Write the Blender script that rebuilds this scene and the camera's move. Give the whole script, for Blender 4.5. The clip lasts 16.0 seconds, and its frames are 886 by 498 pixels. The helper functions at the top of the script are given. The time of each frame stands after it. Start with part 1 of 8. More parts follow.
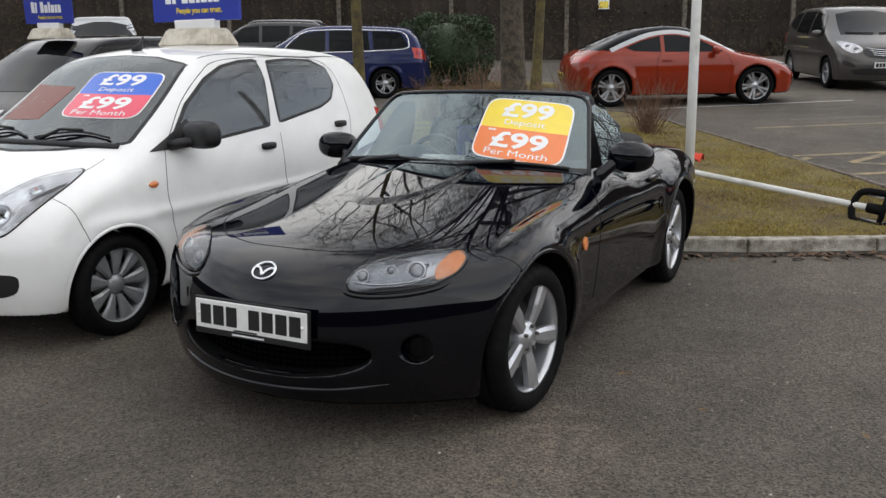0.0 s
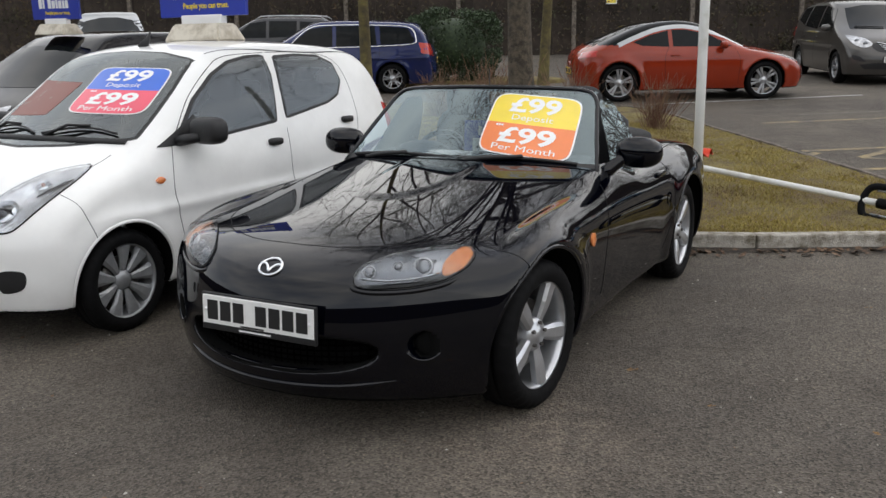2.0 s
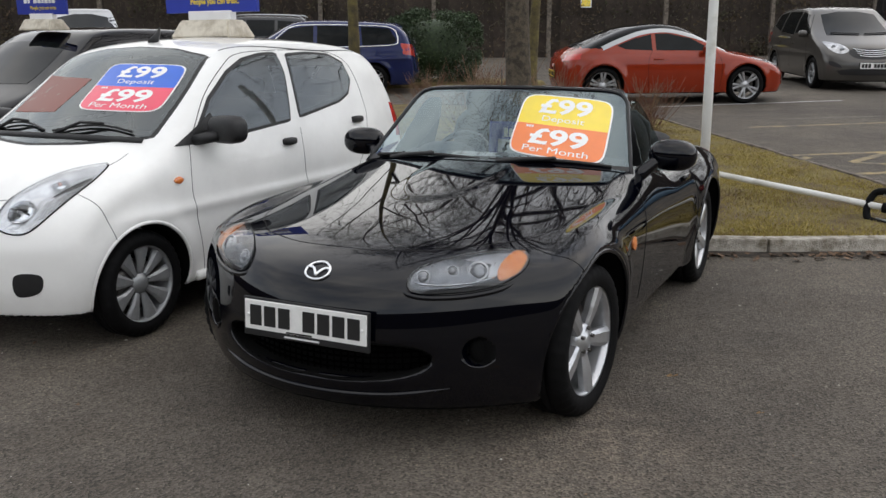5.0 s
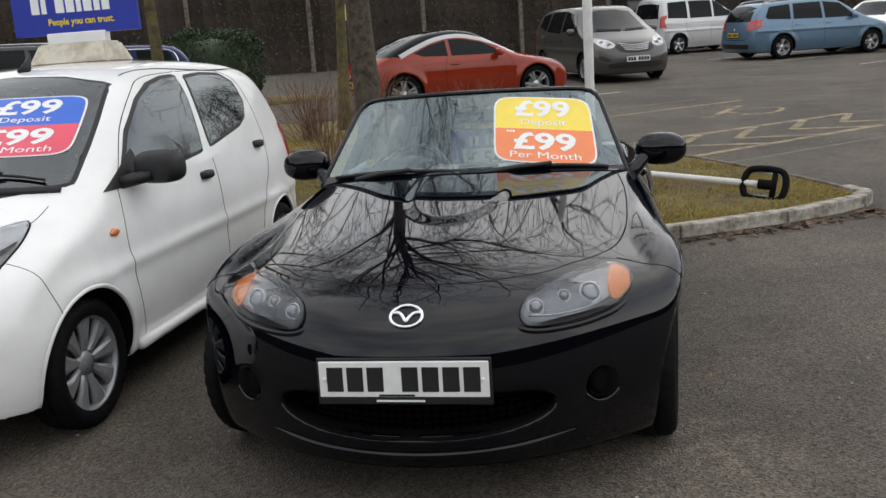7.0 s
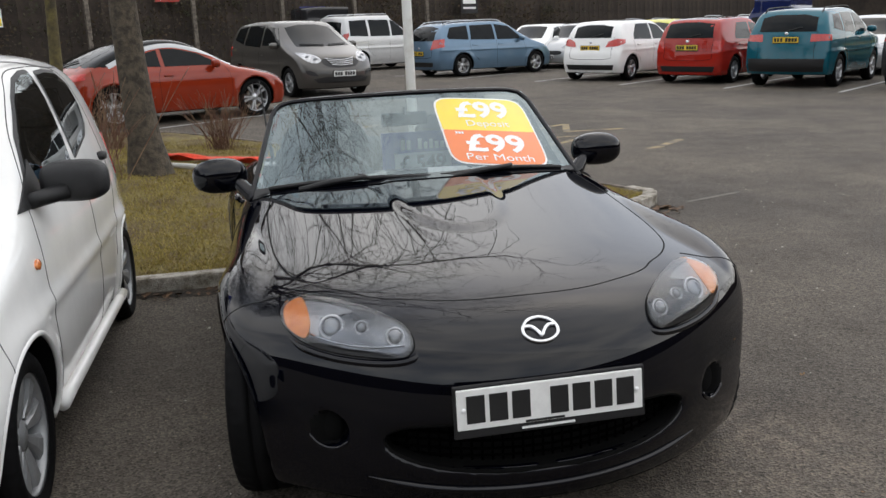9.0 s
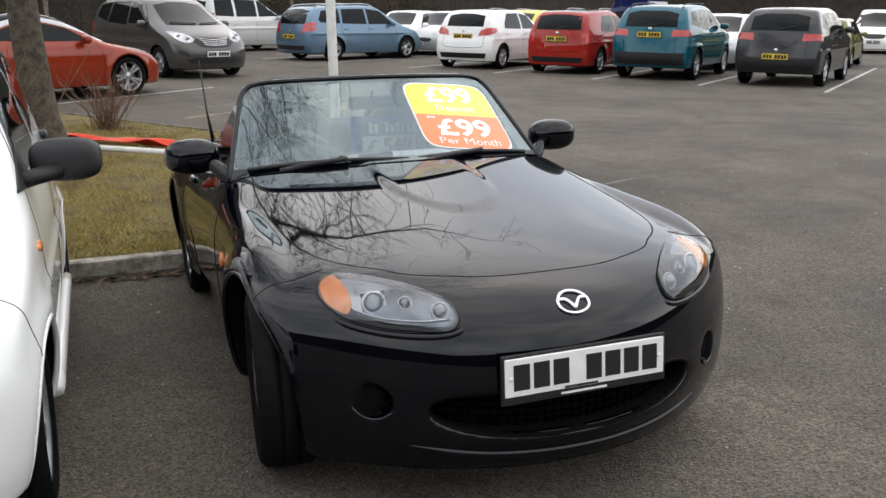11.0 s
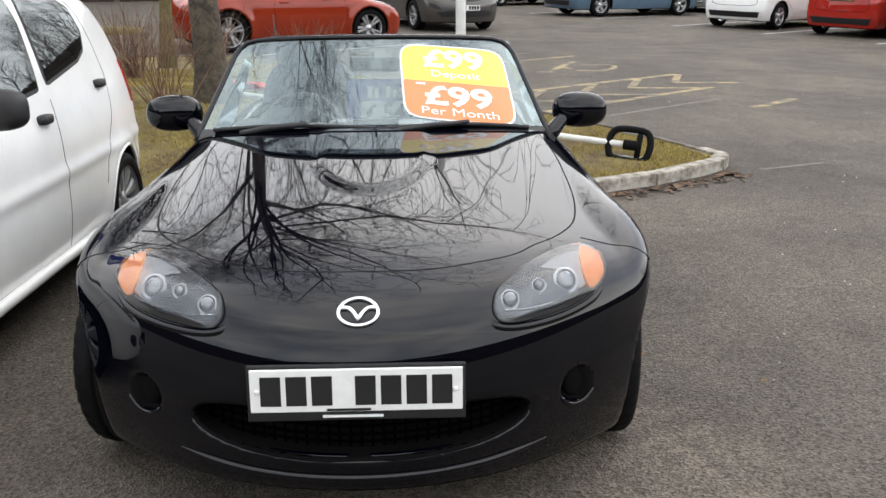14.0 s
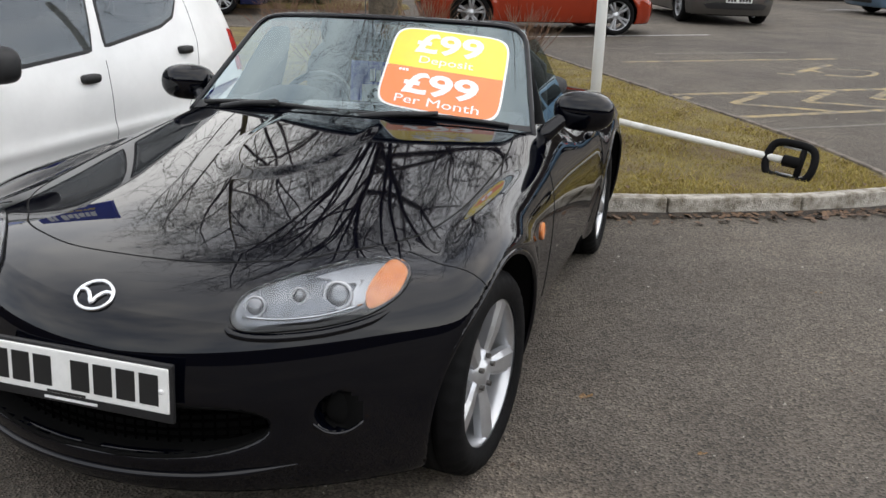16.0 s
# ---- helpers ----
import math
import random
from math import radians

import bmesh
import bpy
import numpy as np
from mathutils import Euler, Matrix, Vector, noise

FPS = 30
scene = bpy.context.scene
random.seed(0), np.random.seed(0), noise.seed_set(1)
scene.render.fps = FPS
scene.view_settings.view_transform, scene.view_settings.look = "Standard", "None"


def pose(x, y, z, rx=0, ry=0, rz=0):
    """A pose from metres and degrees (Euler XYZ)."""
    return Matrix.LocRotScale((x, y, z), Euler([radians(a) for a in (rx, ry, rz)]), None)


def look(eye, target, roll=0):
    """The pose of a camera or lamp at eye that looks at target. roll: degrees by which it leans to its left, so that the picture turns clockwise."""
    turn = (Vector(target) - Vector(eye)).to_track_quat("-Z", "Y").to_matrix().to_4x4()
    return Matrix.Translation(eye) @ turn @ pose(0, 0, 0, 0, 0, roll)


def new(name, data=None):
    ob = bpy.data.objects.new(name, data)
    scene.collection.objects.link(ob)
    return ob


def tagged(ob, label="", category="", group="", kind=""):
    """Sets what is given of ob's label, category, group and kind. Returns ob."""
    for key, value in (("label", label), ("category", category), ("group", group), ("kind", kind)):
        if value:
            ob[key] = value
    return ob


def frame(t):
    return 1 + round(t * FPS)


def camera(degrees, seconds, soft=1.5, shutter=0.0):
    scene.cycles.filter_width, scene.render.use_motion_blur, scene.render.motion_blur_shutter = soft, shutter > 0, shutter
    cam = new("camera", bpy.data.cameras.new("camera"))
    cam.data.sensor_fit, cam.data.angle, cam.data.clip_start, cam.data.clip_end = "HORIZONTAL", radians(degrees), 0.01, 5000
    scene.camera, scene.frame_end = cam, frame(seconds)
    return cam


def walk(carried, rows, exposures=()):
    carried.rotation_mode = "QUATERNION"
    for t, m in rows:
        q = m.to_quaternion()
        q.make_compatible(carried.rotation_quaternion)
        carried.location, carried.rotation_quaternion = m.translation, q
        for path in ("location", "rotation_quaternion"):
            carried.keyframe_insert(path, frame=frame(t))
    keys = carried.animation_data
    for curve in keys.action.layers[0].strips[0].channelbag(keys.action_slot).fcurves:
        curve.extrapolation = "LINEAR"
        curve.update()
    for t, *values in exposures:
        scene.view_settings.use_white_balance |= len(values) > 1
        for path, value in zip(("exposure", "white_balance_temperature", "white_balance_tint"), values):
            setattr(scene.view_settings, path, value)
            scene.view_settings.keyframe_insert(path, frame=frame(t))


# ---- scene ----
cam = camera(52.8, 16.0)
PATH = [
    (0, (0.125, 0.04, 1.446), (0.067, 1.992, 1.018), -0.8),
    (0.5, (0.124, 0.036, 1.448), (0.067, 1.989, 1.017), -0.9),
    (1, (0.125, 0.04, 1.444), (0.065, 1.993, 1.016), -0.8),
    (1.5, (0.123, 0.044, 1.447), (0.055, 1.996, 1.015), -0.9),
    (2, (0.124, 0.055, 1.445), (0.05, 2.005, 1.007), -0.9),
    (2.5, (0.126, 0.059, 1.442), (0.05, 2.008, 1.0), -0.9),
    (3, (0.12, 0.067, 1.444), (0.039, 2.017, 1.005), -1.0),
    (3.5, (0.117, 0.069, 1.443), (0.031, 2.019, 1.008), -1.1),
    (3.7, (0.109, 0.081, 1.443), (0.025, 2.031, 1.007), -0.9),
    (5.8, (-0.52, 0.287, 1.42), (-0.376, 2.234, 0.989), -1.9),
    (6, (-0.603, 0.376, 1.417), (-0.403, 2.322, 1.002), -2.6),
    (6.5, (-0.835, 0.531, 1.423), (-0.476, 2.457, 1.023), -1.4),
    (7, (-1.247, 0.729, 1.425), (-0.717, 2.611, 1.003), -3.9),
    (7.5, (-1.499, 0.961, 1.395), (-0.824, 2.796, 0.974), -3.8),
    (8, (-1.789, 1.207, 1.429), (-0.938, 2.976, 1.047), -2.9),
    (8.5, (-2.123, 1.398, 1.421), (-1.099, 3.069, 1.023), -3.5),
    (9, (-2.304, 1.603, 1.407), (-1.105, 3.146, 0.98), -2.8),
    (9.2, (-2.343, 1.685, 1.408), (-1.097, 3.189, 0.976), -4.2),
    (11.3, (-2.793, 1.871, 1.43), (-1.344, 3.164, 0.95), -1.2),
    (11.5, (-2.76, 1.831, 1.427), (-1.311, 3.12, 0.935), -1.9),
    (12, (-2.602, 1.642, 1.434), (-1.247, 3.01, 0.893), -2.0),
    (12.5, (-2.404, 1.544, 1.436), (-1.074, 2.921, 0.855), -0.5),
    (13, (-2.098, 1.493, 1.442), (-0.868, 2.982, 0.924), 0.9),
    (13.5, (-1.843, 1.448, 1.415), (-0.72, 3.018, 0.893), -0.3),
    (14, (-1.466, 1.341, 1.426), (-0.556, 3.034, 0.872), -0.3),
    (14.5, (-1.161, 1.313, 1.412), (-0.383, 3.07, 0.855), 1.5),
    (15, (-0.773, 1.333, 1.431), (-0.078, 3.131, 0.896), 3.0),
    (15.5, (-0.438, 1.215, 1.423), (0.06, 3.064, 0.846), 1.9),
    (16, (-0.15, 1.174, 1.424), (0.159, 3.06, 0.833), 1.9),
]
walk(cam, [(t, look(eye, target, roll)) for t, eye, target, roll in PATH], [(0, 0.46), (3.5, 0.49), (6.5, 0.42), (8.5, 0.46), (9.2, 0.64), (11.3, 0.86), (12, 0.84), (12.5, 1.05), (13, 1.29), (13.5, 1.28), (14, 1.2), (14.5, 1.12), (15, 1.02), (16, 0.86)])

# ---------- sky and sun: a bright overcast winter day ----------
world = bpy.data.worlds.new("overcast_sky")
scene.world = world
world.use_nodes = True
wn, wl = world.node_tree.nodes, world.node_tree.links
wn.clear()
SUN_UP, SUN_ROUND = radians(48), radians(60)
sky = wn.new("ShaderNodeTexSky")
sky.sky_type = "NISHITA"
sky.sun_disc = False
sky.sun_elevation, sky.sun_rotation = SUN_UP, SUN_ROUND
sky.air_density, sky.dust_density = 1.0, 1.6
coord = wn.new("ShaderNodeTexCoord")
stretch = wn.new("ShaderNodeMapping")
stretch.inputs["Scale"].default_value = (1.0, 1.0, 2.0)
cloud = wn.new("ShaderNodeTexNoise")
cloud.inputs["Scale"].default_value = 1.7
cloud.inputs["Detail"].default_value = 7
cloud.inputs["Roughness"].default_value = 0.55
shade = wn.new("ShaderNodeValToRGB")
shade.color_ramp.elements[0].position, shade.color_ramp.elements[0].color = 0.36, (5.4, 5.8, 6.6, 1)
shade.color_ramp.elements[1].position, shade.color_ramp.elements[1].color = 0.66, (13.4, 13.0, 12.3, 1)
veil = wn.new("ShaderNodeMix")
veil.data_type = "RGBA"
veil.inputs["Factor"].default_value = 0.74
back = wn.new("ShaderNodeBackground")
back.inputs["Strength"].default_value = 0.104
wout = wn.new("ShaderNodeOutputWorld")
wl.new(coord.outputs["Generated"], stretch.inputs["Vector"])
wl.new(stretch.outputs["Vector"], cloud.inputs["Vector"])
wl.new(cloud.outputs["Fac"], shade.inputs["Fac"])
wl.new(sky.outputs["Color"], veil.inputs["A"])
wl.new(shade.outputs["Color"], veil.inputs["B"])
wl.new(veil.outputs["Result"], back.inputs["Color"])
wl.new(back.outputs["Background"], wout.inputs["Surface"])
sun = new("sun", bpy.data.lights.new("sun", "SUN"))
sun.data.energy, sun.data.angle, sun.data.color = 0.7, radians(160), (1.0, 0.97, 0.93)
sun.matrix_world = look((math.sin(SUN_ROUND) * math.cos(SUN_UP) * 30, math.cos(SUN_ROUND) * math.cos(SUN_UP) * 30, math.sin(SUN_UP) * 30), (0, 0, 0))


# ---------- materials ----------
def mat(name, colour, rough=0.5, metal=0.0, vary=0.0, scale=8.0, bump=0.0, bump_scale=60.0, coat=0.0, rough_vary=0.0, second=None, spread=(0.4, 0.6), each=0.0):
    """A node material: a base colour that wanders to a second one by noise at two scales, with fine relief."""
    m = bpy.data.materials.new(name)
    m.use_nodes = True
    n, l = m.node_tree.nodes, m.node_tree.links
    b = n["Principled BSDF"]
    b.inputs["Base Color"].default_value = (*colour, 1)
    b.inputs["Roughness"].default_value = rough
    b.inputs["Metallic"].default_value = metal
    b.inputs["Coat Weight"].default_value = coat
    b.inputs["Coat Roughness"].default_value = 0.02
    if vary or bump or rough_vary or second or each:
        tc = n.new("ShaderNodeTexCoord")
        big = n.new("ShaderNodeTexNoise")
        big.inputs["Scale"].default_value, big.inputs["Detail"].default_value = scale, 6
        big.inputs["Roughness"].default_value = 0.65
        l.new(tc.outputs["Object"], big.inputs["Vector"])
        ramp = n.new("ShaderNodeValToRGB")
        ramp.color_ramp.elements[0].position, ramp.color_ramp.elements[1].position = spread
        other = second or tuple(min(1, c * (1 - vary)) for c in colour)
        ramp.color_ramp.elements[0].color, ramp.color_ramp.elements[1].color = (*other, 1), (*colour, 1)
        l.new(big.outputs["Fac"], ramp.inputs["Fac"])
        last = ramp.outputs["Color"]
        if each:
            info = n.new("ShaderNodeObjectInfo")
            span = n.new("ShaderNodeMapRange")
            span.inputs["To Min"].default_value, span.inputs["To Max"].default_value = 1 - each, 1 + each
            tint = n.new("ShaderNodeVectorMath")
            tint.operation = "SCALE"
            l.new(info.outputs["Random"], span.inputs["Value"])
            l.new(last, tint.inputs[0])
            l.new(span.outputs["Result"], tint.inputs["Scale"])
            last = tint.outputs["Vector"]
        l.new(last, b.inputs["Base Color"])
        if rough_vary:
            span = n.new("ShaderNodeMapRange")
            span.inputs["To Min"].default_value, span.inputs["To Max"].default_value = max(0, rough - rough_vary), min(1, rough + rough_vary)
            l.new(big.outputs["Fac"], span.inputs["Value"])
            l.new(span.outputs["Result"], b.inputs["Roughness"])
        if bump:
            fine = n.new("ShaderNodeTexNoise")
            fine.inputs["Scale"].default_value, fine.inputs["Detail"].default_value = bump_scale, 4
            l.new(tc.outputs["Object"], fine.inputs["Vector"])
            bp = n.new("ShaderNodeBump")
            bp.inputs["Strength"].default_value, bp.inputs["Distance"].default_value = 1.0, bump
            l.new(fine.outputs["Fac"], bp.inputs["Height"])
            l.new(bp.outputs["Normal"], b.inputs["Normal"])
    return m


def paint(name, colour, flake=0.0, rough=0.35):
    """Car paint: a base coat under clear lacquer, with faint dust."""
    m = mat(name, colour, rough, flake, vary=0.06, scale=3.0, coat=1.0, rough_vary=0.05)
    m.node_tree.nodes["Principled BSDF"].inputs["Specular IOR Level"].default_value = 0.0
    return m


def glass(name, tint, rough=0.0, ior=1.55, gloss_tint=(1, 1, 1)):
    """A pane to see through: straight-through tinted light and a mirror coat by Fresnel."""
    m = bpy.data.materials.new(name)
    m.use_nodes = True
    n, l = m.node_tree.nodes, m.node_tree.links
    n.remove(n["Principled BSDF"])
    clear = n.new("ShaderNodeBsdfTransparent")
    clear.inputs["Color"].default_value = (*tint, 1)
    gloss = n.new("ShaderNodeBsdfGlossy")
    gloss.inputs["Roughness"].default_value = rough
    gloss.inputs["Color"].default_value = (*gloss_tint, 1)
    fres = n.new("ShaderNodeFresnel")
    fres.inputs["IOR"].default_value = ior
    mix = n.new("ShaderNodeMixShader")
    l.new(fres.outputs["Fac"], mix.inputs["Fac"])
    l.new(clear.outputs["BSDF"], mix.inputs[1])
    l.new(gloss.outputs["BSDF"], mix.inputs[2])
    l.new(mix.outputs["Shader"], n["Material Output"].inputs["Surface"])
    return m


def asphalt():
    m = bpy.data.materials.new("worn_asphalt")
    m.use_nodes = True
    n, l = m.node_tree.nodes, m.node_tree.links
    b = n["Principled BSDF"]
    tc = n.new("ShaderNodeTexCoord")

    def noise_at(scale, detail=5, rough=0.6):
        t = n.new("ShaderNodeTexNoise")
        t.inputs["Scale"].default_value, t.inputs["Detail"].default_value, t.inputs["Roughness"].default_value = scale, detail, rough
        l.new(tc.outputs["Object"], t.inputs["Vector"])
        return t

    def ramp_of(src, a, b2, ca, cb):
        r = n.new("ShaderNodeValToRGB")
        r.color_ramp.elements[0].position, r.color_ramp.elements[1].position = a, b2
        r.color_ramp.elements[0].color, r.color_ramp.elements[1].color = (*ca, 1), (*cb, 1)
        l.new(src, r.inputs["Fac"])
        return r.outputs["Color"]

    def mixed(kind, fac, a, b2):
        x = n.new("ShaderNodeMix")
        x.data_type, x.blend_type = "RGBA", kind
        x.inputs["Factor"].default_value = fac
        l.new(a, x.inputs["A"])
        l.new(b2, x.inputs["B"])
        return x.outputs["Result"]
    stones = n.new("ShaderNodeTexVoronoi")
    stones.inputs["Scale"].default_value = 115
    l.new(tc.outputs["Object"], stones.inputs["Vector"])
    grit = ramp_of(stones.outputs["Color"], 0.1, 0.95, (0.052, 0.0452, 0.0375), (0.207, 0.179, 0.148))
    patch = ramp_of(noise_at(0.55, 6).outputs["Fac"], 0.35, 0.68, (0.62, 0.62, 0.63), (1.1, 1.09, 1.06))
    stain = ramp_of(noise_at(2.3, 7, 0.7).outputs["Fac"], 0.30, 0.60, (0.62, 0.60, 0.58), (1, 1, 1))
    speck = ramp_of(noise_at(70, 2).outputs["Fac"], 0.64, 0.72, (1, 1, 1), (1.9, 1.82, 1.7))
    col = mixed("MULTIPLY", 1.0, grit, patch)
    col = mixed("MULTIPLY", 0.8, col, stain)
    col = mixed("MULTIPLY", 1.0, col, speck)
    # pale silt washed into a patch by the roadster's nose
    spot = n.new("ShaderNodeVectorMath")
    spot.operation = "DISTANCE"
    spot.inputs[1].default_value = (0.36, 3.22, 0.0)
    l.new(tc.outputs["Object"], spot.inputs[0])
    near = ramp_of(spot.outputs["Value"], 0.05, 0.62, (1, 1, 1), (0, 0, 0))
    ragged = ramp_of(noise_at(5.5, 6, 0.7).outputs["Fac"], 0.40, 0.62, (0, 0, 0), (1, 1, 1))
    mask = mixed("MULTIPLY", 1.0, near, ragged)
    silt = ramp_of(stones.outputs["Color"], 0.1, 0.95, (0.075, 0.060, 0.046), (0.26, 0.215, 0.17))
    over = n.new("ShaderNodeMix")
    over.data_type = "RGBA"
    l.new(mask, over.inputs["Factor"])
    l.new(col, over.inputs["A"])
    l.new(silt, over.inputs["B"])
    l.new(over.outputs["Result"], b.inputs["Base Color"])
    b.inputs["Roughness"].default_value = 0.82
    b.inputs["Specular IOR Level"].default_value = 0.35
    bump = n.new("ShaderNodeBump")
    bump.inputs["Strength"].default_value, bump.inputs["Distance"].default_value = 1.0, 0.006
    l.new(stones.outputs["Distance"], bump.inputs["Height"])
    l.new(bump.outputs["Normal"], b.inputs["Normal"])
    return m


ASPHALT = asphalt()
BLACK = paint("black_lacquer", (0.0009, 0.0012, 0.0032), rough=0.3)
BLACK.node_tree.nodes["Principled BSDF"].inputs["Coat IOR"].default_value = 1.46
WHITE = paint("white_lacquer", (0.87, 0.87, 0.855))
RUBBER = mat("weathered_rubber", (0.012, 0.011, 0.010), 0.8, vary=0.4, scale=25, bump=0.002, bump_scale=60)
RUBBER.node_tree.nodes["Principled BSDF"].inputs["Specular IOR Level"].default_value = 0.2
PITCH = mat("black_plastic", (0.010, 0.010, 0.011), 0.5, vary=0.3, scale=30, bump=0.0006, bump_scale=900)
SATIN = mat("satin_black_plastic", (0.012, 0.012, 0.013), 0.32, vary=0.2)
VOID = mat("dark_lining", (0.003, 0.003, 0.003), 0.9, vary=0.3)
SEAM = mat("shut_line", (0.004, 0.004, 0.004), 0.8, vary=0.3)
RUBBER = mat("tyre_rubber", (0.0055, 0.0055, 0.006), 0.7, vary=0.35, scale=14, bump=0.0008, bump_scale=300)
ALLOY = mat("silver_alloy", (0.56, 0.57, 0.59), 0.3, 0.75, vary=0.12, scale=12, coat=0.4)
COVER = mat("grey_wheel_cover", (0.33, 0.34, 0.35), 0.34, 0.45, vary=0.15, scale=20)
CHROME = mat("chrome", (0.82, 0.83, 0.85), 0.08, 1.0, vary=0.05)
STEEL = mat("brake_steel", (0.2, 0.19, 0.18), 0.45, 0.9, vary=0.4, scale=40)
DARKGLASS = mat("tinted_glass", (0.007, 0.009, 0.010), 0.02, 0.0, vary=0.3, scale=4)
DARKGLASS.node_tree.nodes["Principled BSDF"].inputs["Specular IOR Level"].default_value = 0.16
AMBER = mat("amber_lens", (0.80, 0.27, 0.07), 0.15, second=(0.55, 0.13, 0.03), scale=34, coat=1.0)


def ribbed(name, light, dark, rib):
    """A clear-coated moulded lens, its fine ribs' light and shade painted as upright bands."""
    m = mat(name, light, 0.2, coat=1.0)
    n, l = m.node_tree.nodes, m.node_tree.links
    tc, wave, noise = n.new("ShaderNodeTexCoord"), n.new("ShaderNodeTexWave"), n.new("ShaderNodeTexNoise")
    wave.bands_direction = "Y"
    wave.inputs["Scale"].default_value = 0.314 / rib
    wave.inputs["Distortion"].default_value = 0.6
    noise.inputs["Scale"].default_value = 38
    both, ramp = n.new("ShaderNodeMath"), n.new("ShaderNodeValToRGB")
    both.operation = "MULTIPLY_ADD"
    both.inputs[1].default_value = 0.4
    ramp.color_ramp.elements[0].position, ramp.color_ramp.elements[0].color = 0.35, (*dark, 1)
    ramp.color_ramp.elements[1].position, ramp.color_ramp.elements[1].color = 0.85, (*light, 1)
    for tex in (wave, noise):
        l.new(tc.outputs["Object"], tex.inputs["Vector"])
    l.new(wave.outputs["Fac"], both.inputs[0])
    l.new(noise.outputs["Fac"], both.inputs[2])
    l.new(both.outputs["Value"], ramp.inputs["Fac"])
    l.new(ramp.outputs["Color"], n["Principled BSDF"].inputs["Base Color"])
    return m


AMBER_RIB = ribbed("ribbed_amber_lens", (0.80, 0.34, 0.12), (0.50, 0.13, 0.03), 0.006)
REDLENS = mat("red_lens", (0.55, 0.03, 0.02), 0.12, vary=0.3, scale=40, coat=1.0)
LENS = glass("clear_lens", (0.93, 0.95, 0.97))
SCREEN = glass("windscreen_glass", (0.60, 0.68, 0.69), ior=2.35, gloss_tint=(0.80, 0.95, 1.0))
PLATE_W = mat("white_plate", (0.82, 0.82, 0.80), 0.4, vary=0.06, scale=30)
PLATE_Y = mat("yellow_plate", (0.80, 0.55, 0.04), 0.4, vary=0.08, scale=30)
INK = mat("black_print", (0.012, 0.012, 0.012), 0.5, vary=0.2)
CARD_WHITE = mat("white_print", (0.85, 0.85, 0.85), 0.45, vary=0.04, coat=0.8)
CARD_YELLOW = mat("yellow_print", (0.90, 0.68, 0.02), 0.35, vary=0.06, coat=0.8)
CARD_ORANGE = mat("orange_print", (0.86, 0.20, 0.03), 0.35, vary=0.06, coat=0.8)
CARD_BLUE = mat("blue_print", (0.006, 0.12, 0.66), 0.35, vary=0.06, coat=0.8)
CARD_PINK = mat("pink_print", (0.80, 0.05, 0.11), 0.35, vary=0.06, coat=0.8)
SIGN_BLUE = mat("sign_blue", (0.015, 0.035, 0.33), 0.35, vary=0.08)
CONCRETE = mat("kerb_concrete", (0.45, 0.42, 0.37), 0.9, second=(0.15, 0.13, 0.095), scale=9, spread=(0.36, 0.60), bump=0.012, bump_scale=85, each=0.14)
EDGING = mat("edging_concrete", (0.20, 0.17, 0.14), 0.9, second=(0.09, 0.075, 0.06), scale=9, bump=0.004, bump_scale=60)
POST_WHITE = mat("white_post_paint", (0.74, 0.74, 0.71), 0.45, second=(0.50, 0.48, 0.42), scale=5, spread=(0.25, 0.5))
CHALK = mat("scuffed_asphalt", (0.17, 0.155, 0.13), 0.9, second=(0.10, 0.092, 0.083), scale=5)
BARK = mat("tree_bark", (0.105, 0.085, 0.060), 0.9, second=(0.038, 0.031, 0.023), scale=14, spread=(0.38, 0.62), bump=0.016, bump_scale=34)
MOSSY = mat("mossy_bark", (0.15, 0.125, 0.045), 0.95, second=(0.06, 0.048, 0.03), scale=7, spread=(0.36, 0.62), bump=0.010, bump_scale=30)
TWIG = mat("twig_bark", (0.05, 0.038, 0.028), 0.85, vary=0.4, scale=20)
CANE = mat("dry_cane", (0.22, 0.145, 0.085), 0.85, second=(0.14, 0.062, 0.042), scale=6)
TURF = mat("mossy_turf", (0.22, 0.18, 0.055), 0.95, second=(0.11, 0.075, 0.038), scale=3.2, spread=(0.36, 0.66), bump=0.04, bump_scale=42)
BLADE = mat("grass_blade", (0.26, 0.225, 0.055), 0.8)


def blade_tints():
    """Each blade takes its own tint from olive through straw to brown, with broad drifts of each."""
    n, l = BLADE.node_tree.nodes, BLADE.node_tree.links
    geo, tc, drift, mix, ramp = (n.new("ShaderNode" + k) for k in ("NewGeometry", "TexCoord", "TexNoise", "Math", "ValToRGB"))
    drift.inputs["Scale"].default_value, drift.inputs["Detail"].default_value = 1.5, 5
    l.new(tc.outputs["Object"], drift.inputs["Vector"])
    mix.operation = "MULTIPLY_ADD"
    mix.inputs[1].default_value = 0.42
    l.new(geo.outputs["Random Per Island"], mix.inputs[0])
    l.new(drift.outputs["Fac"], mix.inputs[2])
    e = ramp.color_ramp.elements
    e[0].position, e[0].color = 0.42, (0.15, 0.10, 0.052, 1)
    e[1].position, e[1].color = 1.0, (0.44, 0.35, 0.14, 1)
    for at, c in ((0.58, (0.305, 0.228, 0.072, 1)), (0.74, (0.275, 0.228, 0.048, 1)), (0.88, (0.375, 0.295, 0.075, 1))):
        e.new(at).color = c
    l.new(mix.outputs["Value"], ramp.inputs["Fac"])
    l.new(ramp.outputs["Color"], n["Principled BSDF"].inputs["Base Color"])


